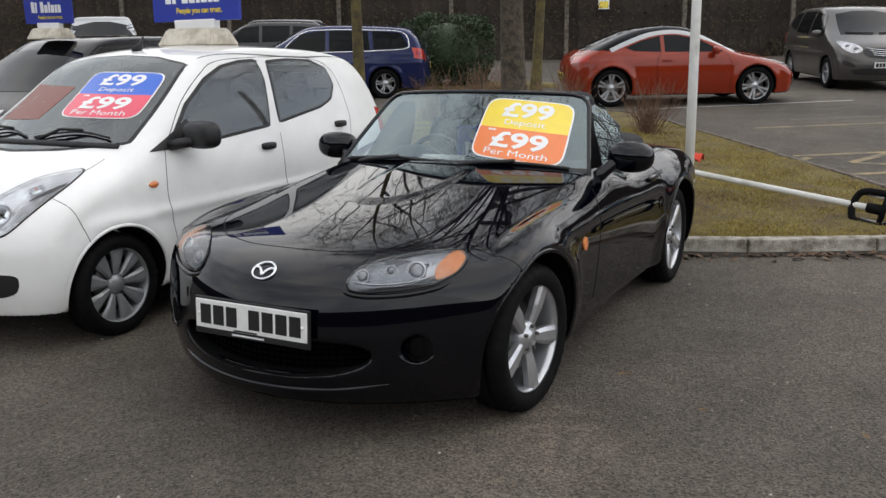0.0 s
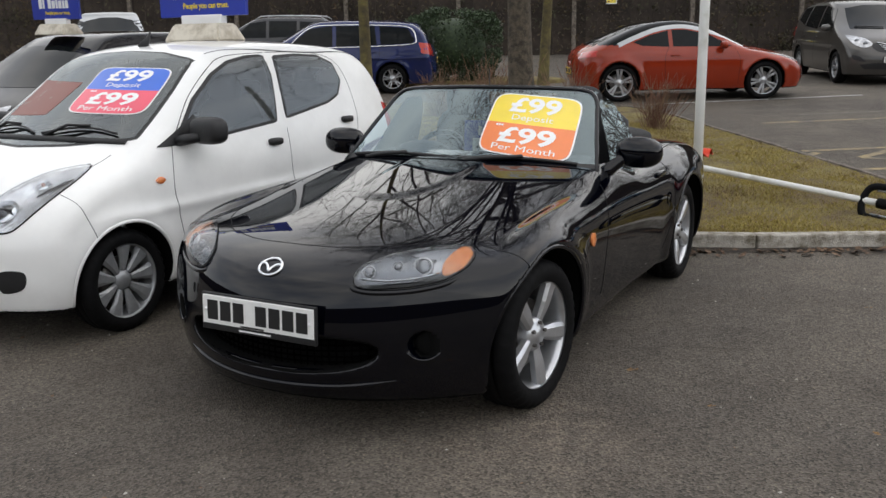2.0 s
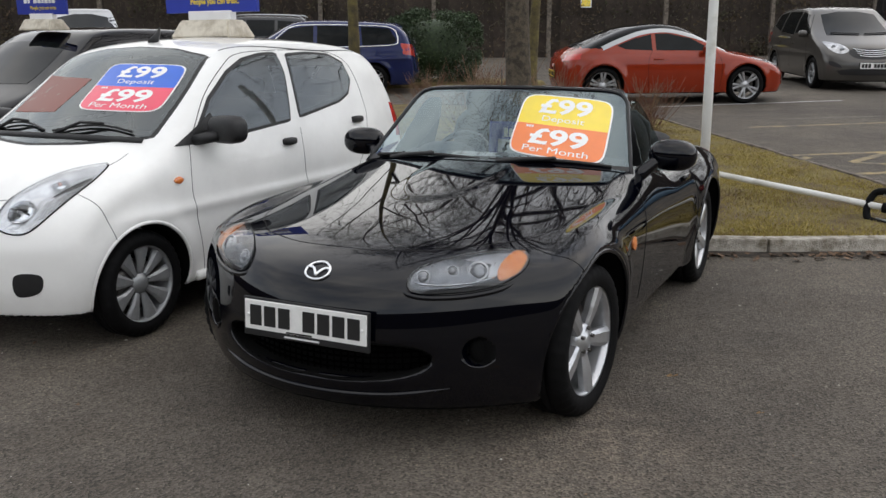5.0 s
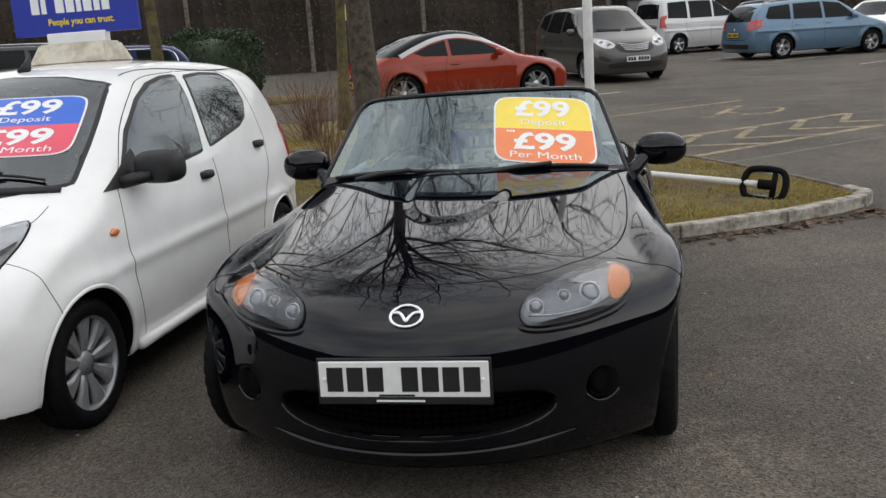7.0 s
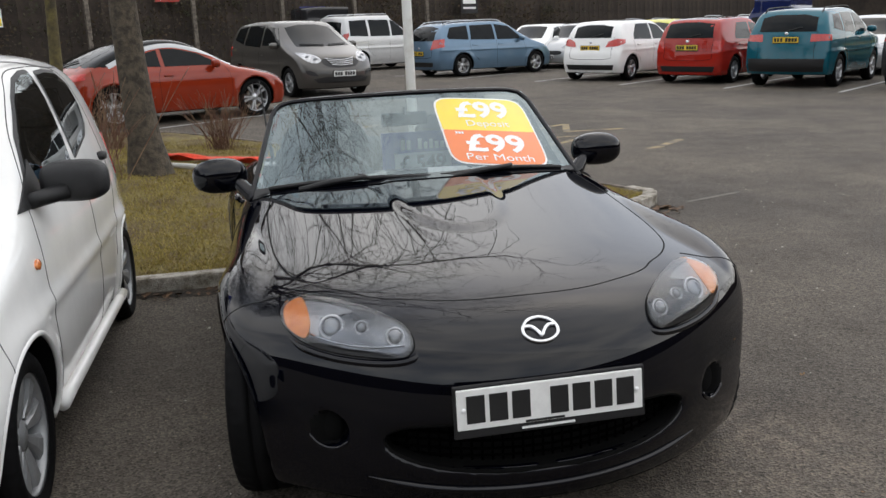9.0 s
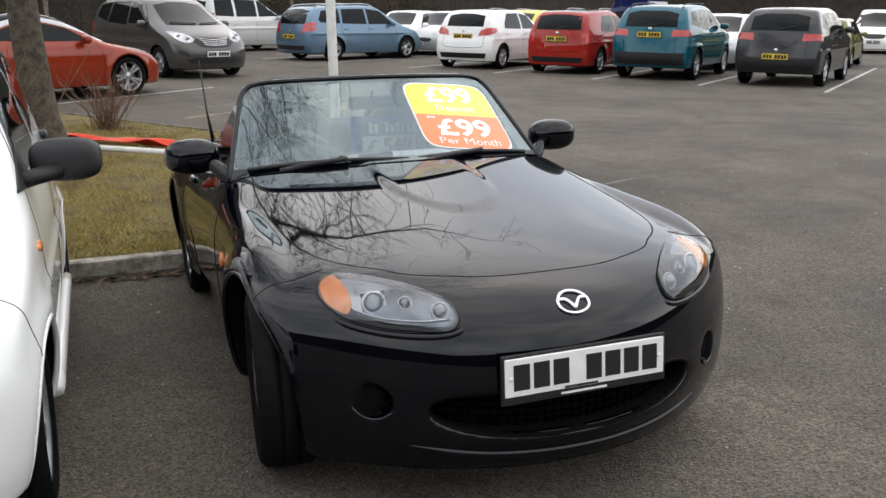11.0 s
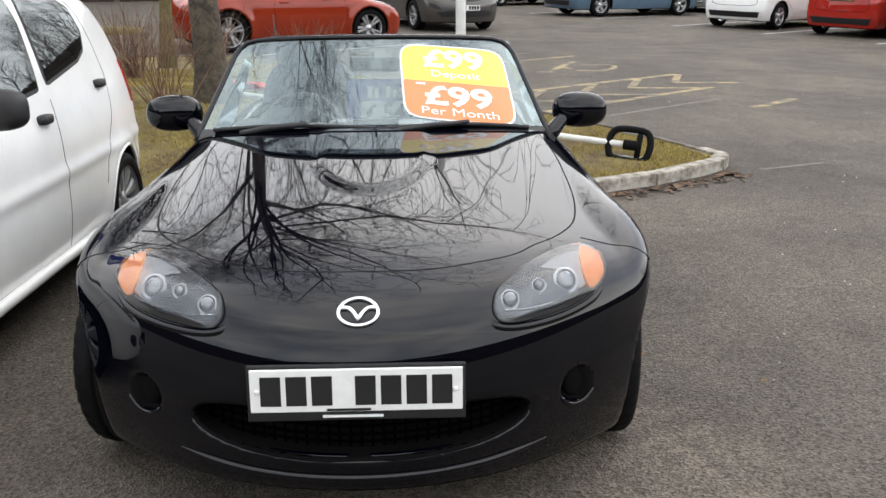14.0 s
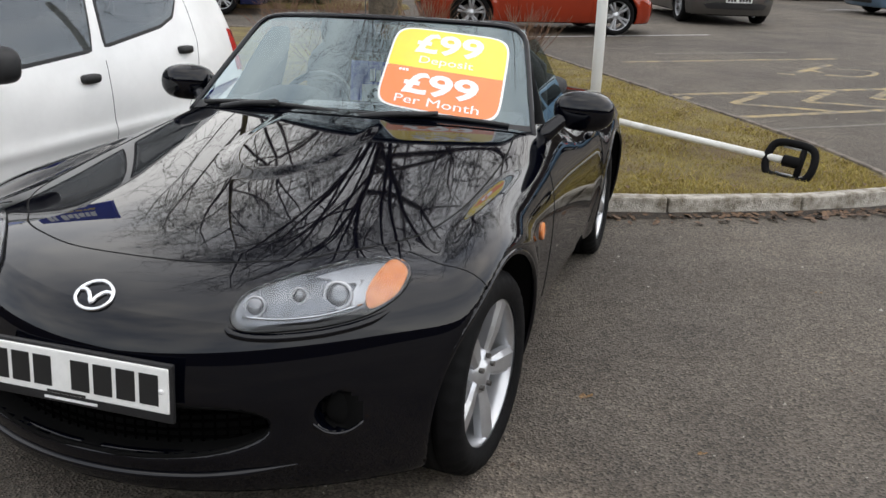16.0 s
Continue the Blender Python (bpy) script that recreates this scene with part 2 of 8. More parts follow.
blade_tints()
LEAFLITTER = mat("dead_leaf", (0.42, 0.25, 0.10), 0.85, second=(0.10, 0.055, 0.03), scale=30, each=0.3)
HEDGE = mat("hedge_leaf", (0.040, 0.070, 0.022), 0.6, second=(0.014, 0.030, 0.010), scale=16)
FENCE = mat("dark_timber", (0.060, 0.044, 0.033), 0.9, second=(0.013, 0.010, 0.008), scale=1.6, spread=(0.3, 0.7), bump=0.006, bump_scale=40, each=0.25)
LINE_WHITE = mat("road_paint_white", (0.46, 0.46, 0.45), 0.8, second=(0.20, 0.20, 0.20), scale=14, spread=(0.30, 0.52))
LINE_YELLOW = mat("road_paint_yellow", (0.36, 0.275, 0.13), 0.85, second=(0.12, 0.107, 0.09), scale=5, spread=(0.40, 0.62))
TARP = mat("orange_mesh_barrier", (0.78, 0.06, 0.02), 0.6, vary=0.25, scale=12)
SEATS = mat("black_seat_cloth", (0.020, 0.020, 0.022), 0.85, vary=0.3, scale=40, bump=0.001, bump_scale=400)
DASH = mat("grey_dash", (0.045, 0.046, 0.048), 0.7, vary=0.2, scale=20)

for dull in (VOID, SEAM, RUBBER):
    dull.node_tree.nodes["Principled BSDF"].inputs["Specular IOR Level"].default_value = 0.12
for card, ior in ((CARD_YELLOW, 1.7), (CARD_ORANGE, 1.6), (CARD_BLUE, 1.22), (CARD_PINK, 1.3)):
    card.node_tree.nodes["Principled BSDF"].inputs["Coat IOR"].default_value = ior

# ---------- smooth shapes: car bodies as level sets ----------
def table(pts, soft=0.03, lo=-6.0, hi=4.0, step=0.0025):
    """A smooth curve through a short table of (at, value)."""
    px, py = np.array(pts, float).T
    order = np.argsort(px)
    px, py = px[order], py[order]
    h, m = np.diff(px), np.diff(py) / np.diff(px)
    d = np.zeros(len(px))
    for i in range(1, len(px) - 1):
        if m[i - 1] * m[i] > 0:
            w1, w2 = 2 * h[i] + h[i - 1], h[i] + 2 * h[i - 1]
            d[i] = (w1 + w2) / (w1 / m[i - 1] + w2 / m[i])
    d[0], d[-1] = m[0], m[-1]
    at = np.arange(lo, hi, step)
    i = np.clip(np.searchsorted(px, at) - 1, 0, len(h) - 1)
    t = np.clip((at - px[i]) / h[i], 0, 1)
    v = (py[i] * (2 * t**3 - 3 * t**2 + 1) + h[i] * d[i] * (t**3 - 2 * t**2 + t)
         + py[i + 1] * (-2 * t**3 + 3 * t**2) + h[i] * d[i + 1] * (t**3 - t**2))
    if soft > 0:
        n = int(4 * soft / step)
        k = np.exp(-0.5 * (np.arange(-n, n + 1) * step / soft) ** 2)
        v = np.convolve(np.pad(v, n, mode="edge"), k / k.sum(), mode="valid")
    slope = np.gradient(v, step)

    def value(x):
        return np.interp(x, at, v)

    def steep(x):
        return np.interp(x, at, slope)
    value.steep = steep
    return value


def smax(a, b, k):
    return np.maximum(a, b) + (np.clip(k - np.abs(a - b), 0, None) / k) ** 3 * k / 6


def bell(x, mid, wide):
    return np.exp(-(((x - mid) / wide) ** 2))


def rise(x, a, b):
    t = np.clip((x - a) / (b - a), 0, 1)
    return t * t * (3 - 2 * t)


class Shell:
    """A closed smooth form: f(x, y, z) < 0 inside, within a box."""

    def __init__(self, f, low, high):
        self.f, self.low, self.high = f, np.array(low, float), np.array(high, float)

    def at(self, p):
        return self.f(p[..., 0], p[..., 1], p[..., 2])

    def grad(self, p, e=0.005):
        g = np.stack([self.at(p + e * v) - self.at(p - e * v) for v in np.eye(3)], -1) / (2 * e)
        return g

    def normal(self, p, e=0.005):
        g = self.grad(p, e)
        return g / np.maximum(np.linalg.norm(g, axis=-1, keepdims=True), 1e-6)

    def settle(self, p, rounds=5, most=0.01):
        for _ in range(rounds):
            g = self.grad(p)
            s = self.at(p) / np.maximum((g * g).sum(-1), 0.05)
            p = p - np.clip(s, -most, most)[..., None] * g
        return p

    def cast(self, p, way, rounds=70, reach=3.0):
        """Points p moved along way until they meet the form."""
        p, way = np.array(p, float), np.broadcast_to(np.array(way, float), np.shape(p))
        way = way / np.linalg.norm(way, axis=-1, keepdims=True)
        far = np.zeros(p.shape[:-1])
        for _ in range(rounds):
            far = np.minimum(far + np.clip(self.at(p + far[..., None] * way) * 0.7, -0.2, 0.2), reach)
        return p + far[..., None] * way

    def mesh(self, step):
        n = np.ceil((self.high - self.low) / step).astype(int) + 1
        axes = [self.low[i] + step * np.arange(n[i]) for i in range(3)]
        g = np.meshgrid(*axes, indexing="ij", sparse=True)
        val = np.ascontiguousarray(np.broadcast_to(self.f(*g), n))
        inside = val < 0
        cell = np.zeros(n - 1, int)
        for i in (0, 1):
            for j in (0, 1):
                for k in (0, 1):
                    cell += inside[i:n[0] - 1 + i, j:n[1] - 1 + j, k:n[2] - 1 + k]
        mixed = (cell > 0) & (cell < 8)
        index = np.full(n - 1, -1, int)
        where = np.argwhere(mixed)
        index[mixed] = np.arange(len(where))
        quads = []
        for ax in range(3):
            a, b = [slice(0, -1)] * 3, [slice(0, -1)] * 3
            a[ax], b[ax] = slice(0, -1), slice(1, None)
            u, v = (ax + 1) % 3, (ax + 2) % 3
            for o in (u, v):
                a[o] = b[o] = slice(1, -1)
            ia, ib = inside[tuple(a)], inside[tuple(b)]
            for flip in (False, True):
                e = np.argwhere((ia & ~ib) if not flip else (~ia & ib))
                if not len(e):
                    continue
                e[:, u] += 1
                e[:, v] += 1
                corner = []
                for du, dv in ((0, 0), (1, 0), (1, 1), (0, 1)):
                    c = e.copy()
                    c[:, u] -= 1 - du
                    c[:, v] -= 1 - dv
                    corner.append(index[tuple(c.T)])
                q = np.stack(corner, 1)
                quads.append(q[:, ::-1] if flip else q)
        quads = np.concatenate(quads)
        quads = quads[(quads >= 0).all(1)]
        p = self.settle(self.low + step * (where + 0.5), 6, step * 0.7)
        return p, quads, self.normal(p)


def arch_cut(f, x, y, z, xa, za, r, inner, k=0.02):
    c = np.maximum(np.sqrt((x - xa) ** 2 + (z - za) ** 2) - r, inner - np.abs(y))
    return smax(f, -c, k)


# the roadster: x forward from the front axle, y to its left, z up from the ground
RO_TOP = table([(-3.3, 0.72), (-3.1, 0.80), (-2.8, 0.86), (-2.4, 0.88), (-2.1, 0.87), (-1.5, 0.865), (-1.3, 0.91), (-1.12, 0.938), (-0.95, 0.9195), (-0.8, 0.898), (-0.65, 0.8755), (-0.5, 0.8535),
                (-0.3, 0.826), (-0.1, 0.800), (0.1, 0.7755), (0.3, 0.749), (0.5, 0.716), (0.6, 0.693), (0.7, 0.658), (0.9, 0.58)], 0.06)
RO_WIDE = table([(-3.4, 0.70), (-3.1, 0.80), (-2.7, 0.872), (-2.33, 0.885), (-1.9, 0.868), (-1.3, 0.858), (-0.7, 0.868), (-0.3, 0.874),
                 (0.0, 0.872), (0.3, 0.852), (0.6, 0.80), (0.9, 0.69)], 0.08)
RO_IN = table([(0.0, 0.10), (0.15, 0.06), (0.25, 0.03), (0.4, 0.008), (0.55, 0.0), (0.65, 0.006), (0.75, 0.04), (0.85, 0.10), (0.95, 0.2), (1.3, 0.5)], 0.03)
RO_NOSE = table([(0.0, 0.60), (0.15, 0.682), (0.2, 0.706), (0.3, 0.734), (0.4, 0.739), (0.5, 0.727), (0.57, 0.71), (0.64, 0.676), (0.7, 0.624), (0.8, 0.44), (1.0, 0.05)], 0.03)
RO_TAIL = table([(0.0, -3.0), (0.2, -3.15), (0.45, -3.24), (0.65, -3.22), (0.8, -3.12), (1.0, -2.9)], 0.05)


def roadster_form(x, y, z):
    a = np.abs(y)
    d1, d2 = np.sqrt(x**2 + (z - 0.31) ** 2), np.sqrt((x + 2.33) ** 2 + (z - 0.31) ** 2)
    flare = 0.028 * bell(d1, 0.385, 0.085) + 0.018 * bell(d2, 0.37, 0.09)
    side = a - (RO_WIDE(x) - RO_IN(z) + flare)
    haunch = 0.03 * bell(a, 0.72, 0.135) * bell(x, -2.35, 0.5)
    # each front wing is a crown of its own that meets the bonnet in a fold
    wing = RO_TOP(x) - 0.046 - 0.055 * (1 - bell(x, -0.10, np.where(x > -0.10, 0.42, 0.62))) - 1.7 * (a - 0.80) ** 2 - 0.5 * rise(-x, 0.9, 1.3)
    bulge = 0.0065 * (1 - rise(np.sqrt((a / 0.225) ** 2 + (np.clip(x + 0.55, 0, None) / 0.49) ** 2), 0.80, 1.04))
    top = (z - smax(RO_TOP(x) - 0.10 * a**2 - 0.05 * a**4 + haunch + bulge, wing, 0.012)) / np.sqrt(1 + RO_TOP.steep(x) ** 2)
    nose = (x - (RO_NOSE(z) - 0.62 * a**2.1)) / np.sqrt(1 + RO_NOSE.steep(z) ** 2)
    tail = (RO_TAIL(z) + 0.4 * a**2.3 - x) / np.sqrt(1 + RO_TAIL.steep(z) ** 2)
    f = smax(smax(smax(top, side, 0.11), nose, 0.12), tail, 0.14)
    f = smax(f, 0.15 + 0.03 * rise(x, 0.3, -0.2) - z, 0.05)
    mouth = np.maximum(((a / 0.44) ** 4 + ((z - 0.345 - 0.10 * a**2) / 0.068) ** 2 - 1) * 0.03, 0.645 - 0.6 * a**2 - x)
    f = smax(f, -mouth, 0.03)
    fog = np.maximum(np.sqrt((a - 0.592) ** 2 + (z - 0.385) ** 2) - 0.052, 0.505 - x)
    f = smax(f, -fog, 0.018)
    f = arch_cut(f, x, y, z, 0.0, 0.31, 0.358, 0.60, 0.034)
    f = arch_cut(f, x, y, z, -2.33, 0.31, 0.358, 0.60)
    pit = smax(smax(np.abs(x + 1.58) - 0.62, a - 0.69, 0.12), 0.42 - z, 0.05)
    return smax(f, -pit, 0.03)


ROADSTER = Shell(roadster_form, (-3.4, -1.0, 0.08), (0.86, 1.0, 1.0))


def car_form(s):
    """The form of a closed car from a table of its lines."""
    top, wide, inset = table(s["top"], s.get("soft", 0.05)), table(s["wide"], 0.08), table(s["inset"], 0.03)
    nose, tail = table(s["nose"], 0.03), table(s["tail"], 0.03)
    wb, r, ar = s["wheelbase"], s["wheel"], s["arch"]
    mid = s.get("mid", -1.2)
    bow, crown, low = s.get("bow", 0.22), s.get("crown", 0.06), s.get("low", 0.19)
    bend_f, bend_r = s.get("bend", (0.45, 0.2))
    round_top, round_end = s.get("round", (0.10, 0.09))

    def form(x, y, z):
        a = np.abs(y)
        d1, d2 = np.sqrt(x**2 + (z - r) ** 2), np.sqrt((x + wb) ** 2 + (z - r) ** 2)
        flare = s.get("flare", 0.012) * (bell(d1, ar + 0.02, 0.07) + bell(d2, ar + 0.02, 0.07))
        crease = s.get("crease", 0.0) * bell(z, s.get("crease_z", 0.75), 0.035) * rise(x, 0.3, -0.3)
        side = a - (wide(x) - inset(z) + flare + crease)
        side = side / np.sqrt(1 + inset.steep(z) ** 2)
        xe = x + bow * a**2 * np.tanh((x - mid) / 0.7)
        t = (z - (top(xe) - crown * a**2)) / np.sqrt(1 + top.steep(xe) ** 2)
        n = (x - (nose(z) - bend_f * a**2.2)) / np.sqrt(1 + nose.steep(z) ** 2)
        b = (tail(z) + bend_r * a**2.4 - x) / np.sqrt(1 + tail.steep(z) ** 2)
        f = smax(smax(smax(t, side, round_top), n, round_end), b, round_end)
        f = smax(f, low - z, 0.05)
        if "mouth" in s:
            mw, mz, mh, mx = s["mouth"]
            f = smax(f, -np.maximum(((a / mw) ** 4 + ((z - mz) / mh) ** 2 - 1) * 0.04, mx - x), 0.02)
        inner = s["wide"][len(s["wide"]) // 2][1] - 0.26
        f = arch_cut(f, x, y, z, 0.0, r, ar, inner)
        return arch_cut(f, x, y, z, -wb, r, ar, inner)
    xs = [q[1] for q in s["nose"]]
    back = [q[1] for q in s["tail"]]
    w = max(q[1] for q in s["wide"]) + 0.08
    return Shell(form, (min(back) - 0.08, -w, 0.08), (max(xs) + 0.08, w, max(q[1] for q in s["top"]) + 0.08))


HATCH = dict(
    top=[(-3.1, 0.80), (-2.93, 1.10), (-2.80, 1.32), (-2.62, 1.45), (-2.2, 1.508), (-1.6, 1.528), (-1.1, 1.505), (-0.85, 1.455), (-0.55, 1.262), (-0.1, 0.99),
         (0.02, 0.94), (0.2, 0.90), (0.4, 0.83), (0.52, 0.75), (0.7, 0.55)],
    wide=[(-3.2, 0.64), (-2.8, 0.725), (-2.2, 0.782), (-1.2, 0.805), (-0.3, 0.805), (0.1, 0.795), (0.4, 0.75), (0.7, 0.66)],
    inset=[(0.0, 0.12), (0.2, 0.05), (0.3, 0.02), (0.5, 0.0), (0.75, 0.006), (0.9, 0.03), (1.0, 0.055), (1.25, 0.13), (1.4, 0.19), (1.55, 0.28)],
    nose=[(0.0, 0.50), (0.2, 0.60), (0.35, 0.64), (0.5, 0.64), (0.62, 0.60), (0.72, 0.52), (0.85, 0.32), (1.0, 0.0), (1.6, -1.0)],
    tail=[(0.0, -2.80), (0.2, -2.9), (0.45, -2.96), (0.7, -2.95), (0.9, -2.93), (1.2, -2.83), (1.5, -2.6)],
    wheelbase=2.36, wheel=0.275, arch=0.318, mouth=(0.38, 0.36, 0.075, 0.5), flare=0.016, crown=0.13, crease=0.012, crease_z=0.62)


# ---------- mesh helpers ----------
def mesh_ob(name, verts, faces, material, parent=None, normals=None, smooth=True, face_mats=None, label=""):
    me = bpy.data.meshes.new(name)
    if isinstance(faces, np.ndarray):
        k = faces.shape[1]
        me.vertices.add(len(verts))
        me.vertices.foreach_set("co", np.asarray(verts, np.float32).ravel())
        me.loops.add(faces.size)
        me.loops.foreach_set("vertex_index", faces.astype(np.int32).ravel())
        me.polygons.add(len(faces))
        me.polygons.foreach_set("loop_start", np.arange(0, faces.size, k, dtype=np.int32))
        me.update(calc_edges=True)
    else:
        me.from_pydata([tuple(v) for v in verts], [], faces)
        me.update()
    for m in (material if isinstance(material, (list, tuple)) else [material]):
        me.materials.append(m)
    if face_mats is not None:
        me.polygons.foreach_set("material_index", np.asarray(face_mats, np.int32))
    me.polygons.foreach_set("use_smooth", np.full(len(me.polygons), smooth))
    if normals is not None:
        me.normals_split_custom_set_from_vertices(np.asarray(normals, np.float32))
    ob = new(name, me)
    if parent is not None:
        ob.parent = parent
    if label:
        ob["label"] = label
    return ob


def part(name, bm, material, parent, label="", smooth=False):
    me = bpy.data.meshes.new(name)
    bm.normal_update()
    bm.to_mesh(me)
    bm.free()
    me.materials.append(material)
    me.polygons.foreach_set("use_smooth", np.full(len(me.polygons), smooth))
    ob = new(name, me)
    if parent is not None:
        ob.parent = parent
    if label:
        ob["label"] = label
    return ob


def thing(name, m, label, category, group=""):
    ob = new(name)
    ob.empty_display_size = 0.2
    ob.matrix_world = m
    return tagged(ob, label, category, group)


def box_bm(bm, sx, sy, sz, m=Matrix(), bevel=0.0):
    made = bmesh.ops.create_cube(bm, size=1, matrix=m @ Matrix.Diagonal((sx, sy, sz, 1)))
    if bevel:
        edges = {e for v in made["verts"] for e in v.link_edges}
        bmesh.ops.bevel(bm, geom=list(edges), offset=bevel, segments=2, profile=0.6, affect="EDGES")
    return bm


def box(name, size, m, material, parent=None, bevel=0.006, label=""):
    ob = part(name, box_bm(bmesh.new(), *size, bevel=bevel), material, parent, label)
    ob.matrix_local = m
    return ob


def tube_mesh(pts, radii, sides=8, closed=False, caps=True):
    """Vertices and faces of a tube along points."""
    pts = np.asarray(pts, float)
    radii = np.broadcast_to(radii, len(pts))
    n = len(pts)
    tan = np.roll(pts, -1, 0) - np.roll(pts, 1, 0) if closed else np.gradient(pts, axis=0)
    tan = tan / np.maximum(np.linalg.norm(tan, axis=1, keepdims=True), 1e-9)
    up = np.array([0, 0, 1.0]) if abs(tan[0][2]) < 0.9 else np.array([1.0, 0, 0])
    verts = []
    u = np.cross(up, tan[0])
    for p, t, r in zip(pts, tan, radii):
        u = u - t * (u @ t)
        u = u / max(np.linalg.norm(u), 1e-9)
        v = np.cross(t, u)
        ang = 2 * np.pi * np.arange(sides) / sides
        verts += list(p + r * (np.cos(ang)[:, None] * u + np.sin(ang)[:, None] * v))
    faces = []
    for i in range(n if closed else n - 1):
        j = (i + 1) % n
        for k in range(sides):
            k2 = (k + 1) % sides
            faces.append((i * sides + k, i * sides + k2, j * sides + k2, j * sides + k))
    if caps and not closed:
        faces.append(tuple(range(sides))[::-1])
        faces.append(tuple((n - 1) * sides + k for k in range(sides)))
    return verts, faces


def tube(name, pts, radii, material, parent=None, sides=10, closed=False, label=""):
    v, f = tube_mesh(pts, radii, sides, closed)
    return mesh_ob(name, v, f, material, parent, label=label)


def smooth_line(pts, n=40, closed=False):
    """Points along a smooth curve through pts."""
    p = np.array(pts, float)
    if closed:
        p = np.vstack([p[-1], p, p[0], p[1]])
    else:
        p = np.vstack([2 * p[0] - p[1], p, 2 * p[-1] - p[-2]])
    out, m = [], len(p) - 3
    for s in np.linspace(0, m, n, endpoint=not closed):
        i = min(int(s), m - 1)
        t = s - i
        a, b, c, d = p[i:i + 4]
        out.append(0.5 * (2 * b + (c - a) * t + (2 * a - 5 * b + 4 * c - d) * t * t + (3 * b - a - 3 * c + d) * t**3))
    return np.array(out)


def lathe(profile, sides=48, axis="y"):
    """Vertices and quads of a profile [(radius, along)] turned about the y axis."""
    pr = np.array(profile, float)
    ang = 2 * np.pi * np.arange(sides) / sides
    v = np.stack([pr[:, 0][:, None] * np.cos(ang), np.repeat(pr[:, 1][:, None], sides, 1), pr[:, 0][:, None] * np.sin(ang)], -1).reshape(-1, 3)
    f = []
    for i in range(len(pr) - 1):
        for k in range(sides):
            k2 = (k + 1) % sides
            f.append((i * sides + k, i * sides + k2, (i + 1) * sides + k2, (i + 1) * sides + k))
    return v, np.array(f)


PLANES = {"x": (lambda u, v: (1.6, u, v), (-1, 0, 0)), "-x": (lambda u, v: (-5.6, u, v), (1, 0, 0)), "y": (lambda u, v: (u, 1.6, v), (0, -1, 0)),
          "-y": (lambda u, v: (u, -1.6, v), (0, 1, 0)), "z": (lambda u, v: (u, v, 2.4), (0, 0, -1))}


def on_form(shell, plane, uv):
    """Places on a form seen square from one side, for 2D points on that side's plane."""
    place, way = PLANES[plane]
    uv = np.asarray(uv, float)
    p = np.stack(np.broadcast_arrays(*[np.asarray(c, float) for c in place(uv[..., 0], uv[..., 1])]), -1)
    return shell.cast(p, way, reach=6.0, rounds=110)


def patch(name, shell, plane, outline, material, parent, lift=0.003, edge=0.006, rings=6, seg=56, smooth=True, dome=0.0, n_out=None, label="", core=None):
    """A pane that follows the form inside an outline, proud of it, with an edge that goes down into it."""
    line = smooth_line(outline, seg, True) if smooth else corner_line(outline, seg)
    c = np.array(core) if core is not None else line.mean(0)
    for _ in range(20):
        if plane not in ("y", "-y") or abs(shell.at(on_form(shell, plane, c[None]))[0]) < 0.004:
            break
        line, c = line + (0.03, 0), c + (0.03, 0)
    s = np.linspace(0, 1, rings + 1)[1:]
    uv = np.concatenate([c[None], (c + (line[None] - c) * s[:, None, None]).reshape(-1, 2)])
    p = on_form(shell, plane, uv)
    for _ in range(24):
        missed = np.abs(shell.at(p)) > 0.004
        if not missed.any():
            break
        uv[missed] = uv[missed] * (0.965, 1) if plane in ("x", "-x") else c + (uv[missed] - c) * 0.94
        p[missed] = on_form(shell, plane, uv[missed])
    nrm = shell.normal(p, 0.012)
    k = np.concatenate([[0], np.repeat(s, seg)])
    top = p + nrm * (lift + dome * (1 - k**2))[:, None]
    rim = p[-seg:] - nrm[-seg:] * edge
    verts = np.concatenate([top, top[-seg:], rim])
    base = 1 + (rings - 1) * seg
    faces = []
    for a in range(seg):
        b = (a + 1) % seg
        faces.append((0, 1 + a, 1 + b))
        for r in range(rings - 1):
            faces.append((1 + r * seg + a, 1 + (r + 1) * seg + a, 1 + (r + 1) * seg + b, 1 + r * seg + b))
        o = 1 + rings * seg
        faces.append((o + a, o + seg + a, o + seg + b, o + b))
    (x0, y0), (x1, y1) = line[0] - c, line[1] - c
    turn = {"x": 1, "-x": -1, "y": -1, "-y": 1, "z": 1}[plane]
    if np.sign(np.cross(line - c, np.roll(line, -1, 0) - c).sum()) * turn < 0:
        faces = [f[::-1] for f in faces]
    return mesh_ob(name, verts, faces, material, parent, label=label)


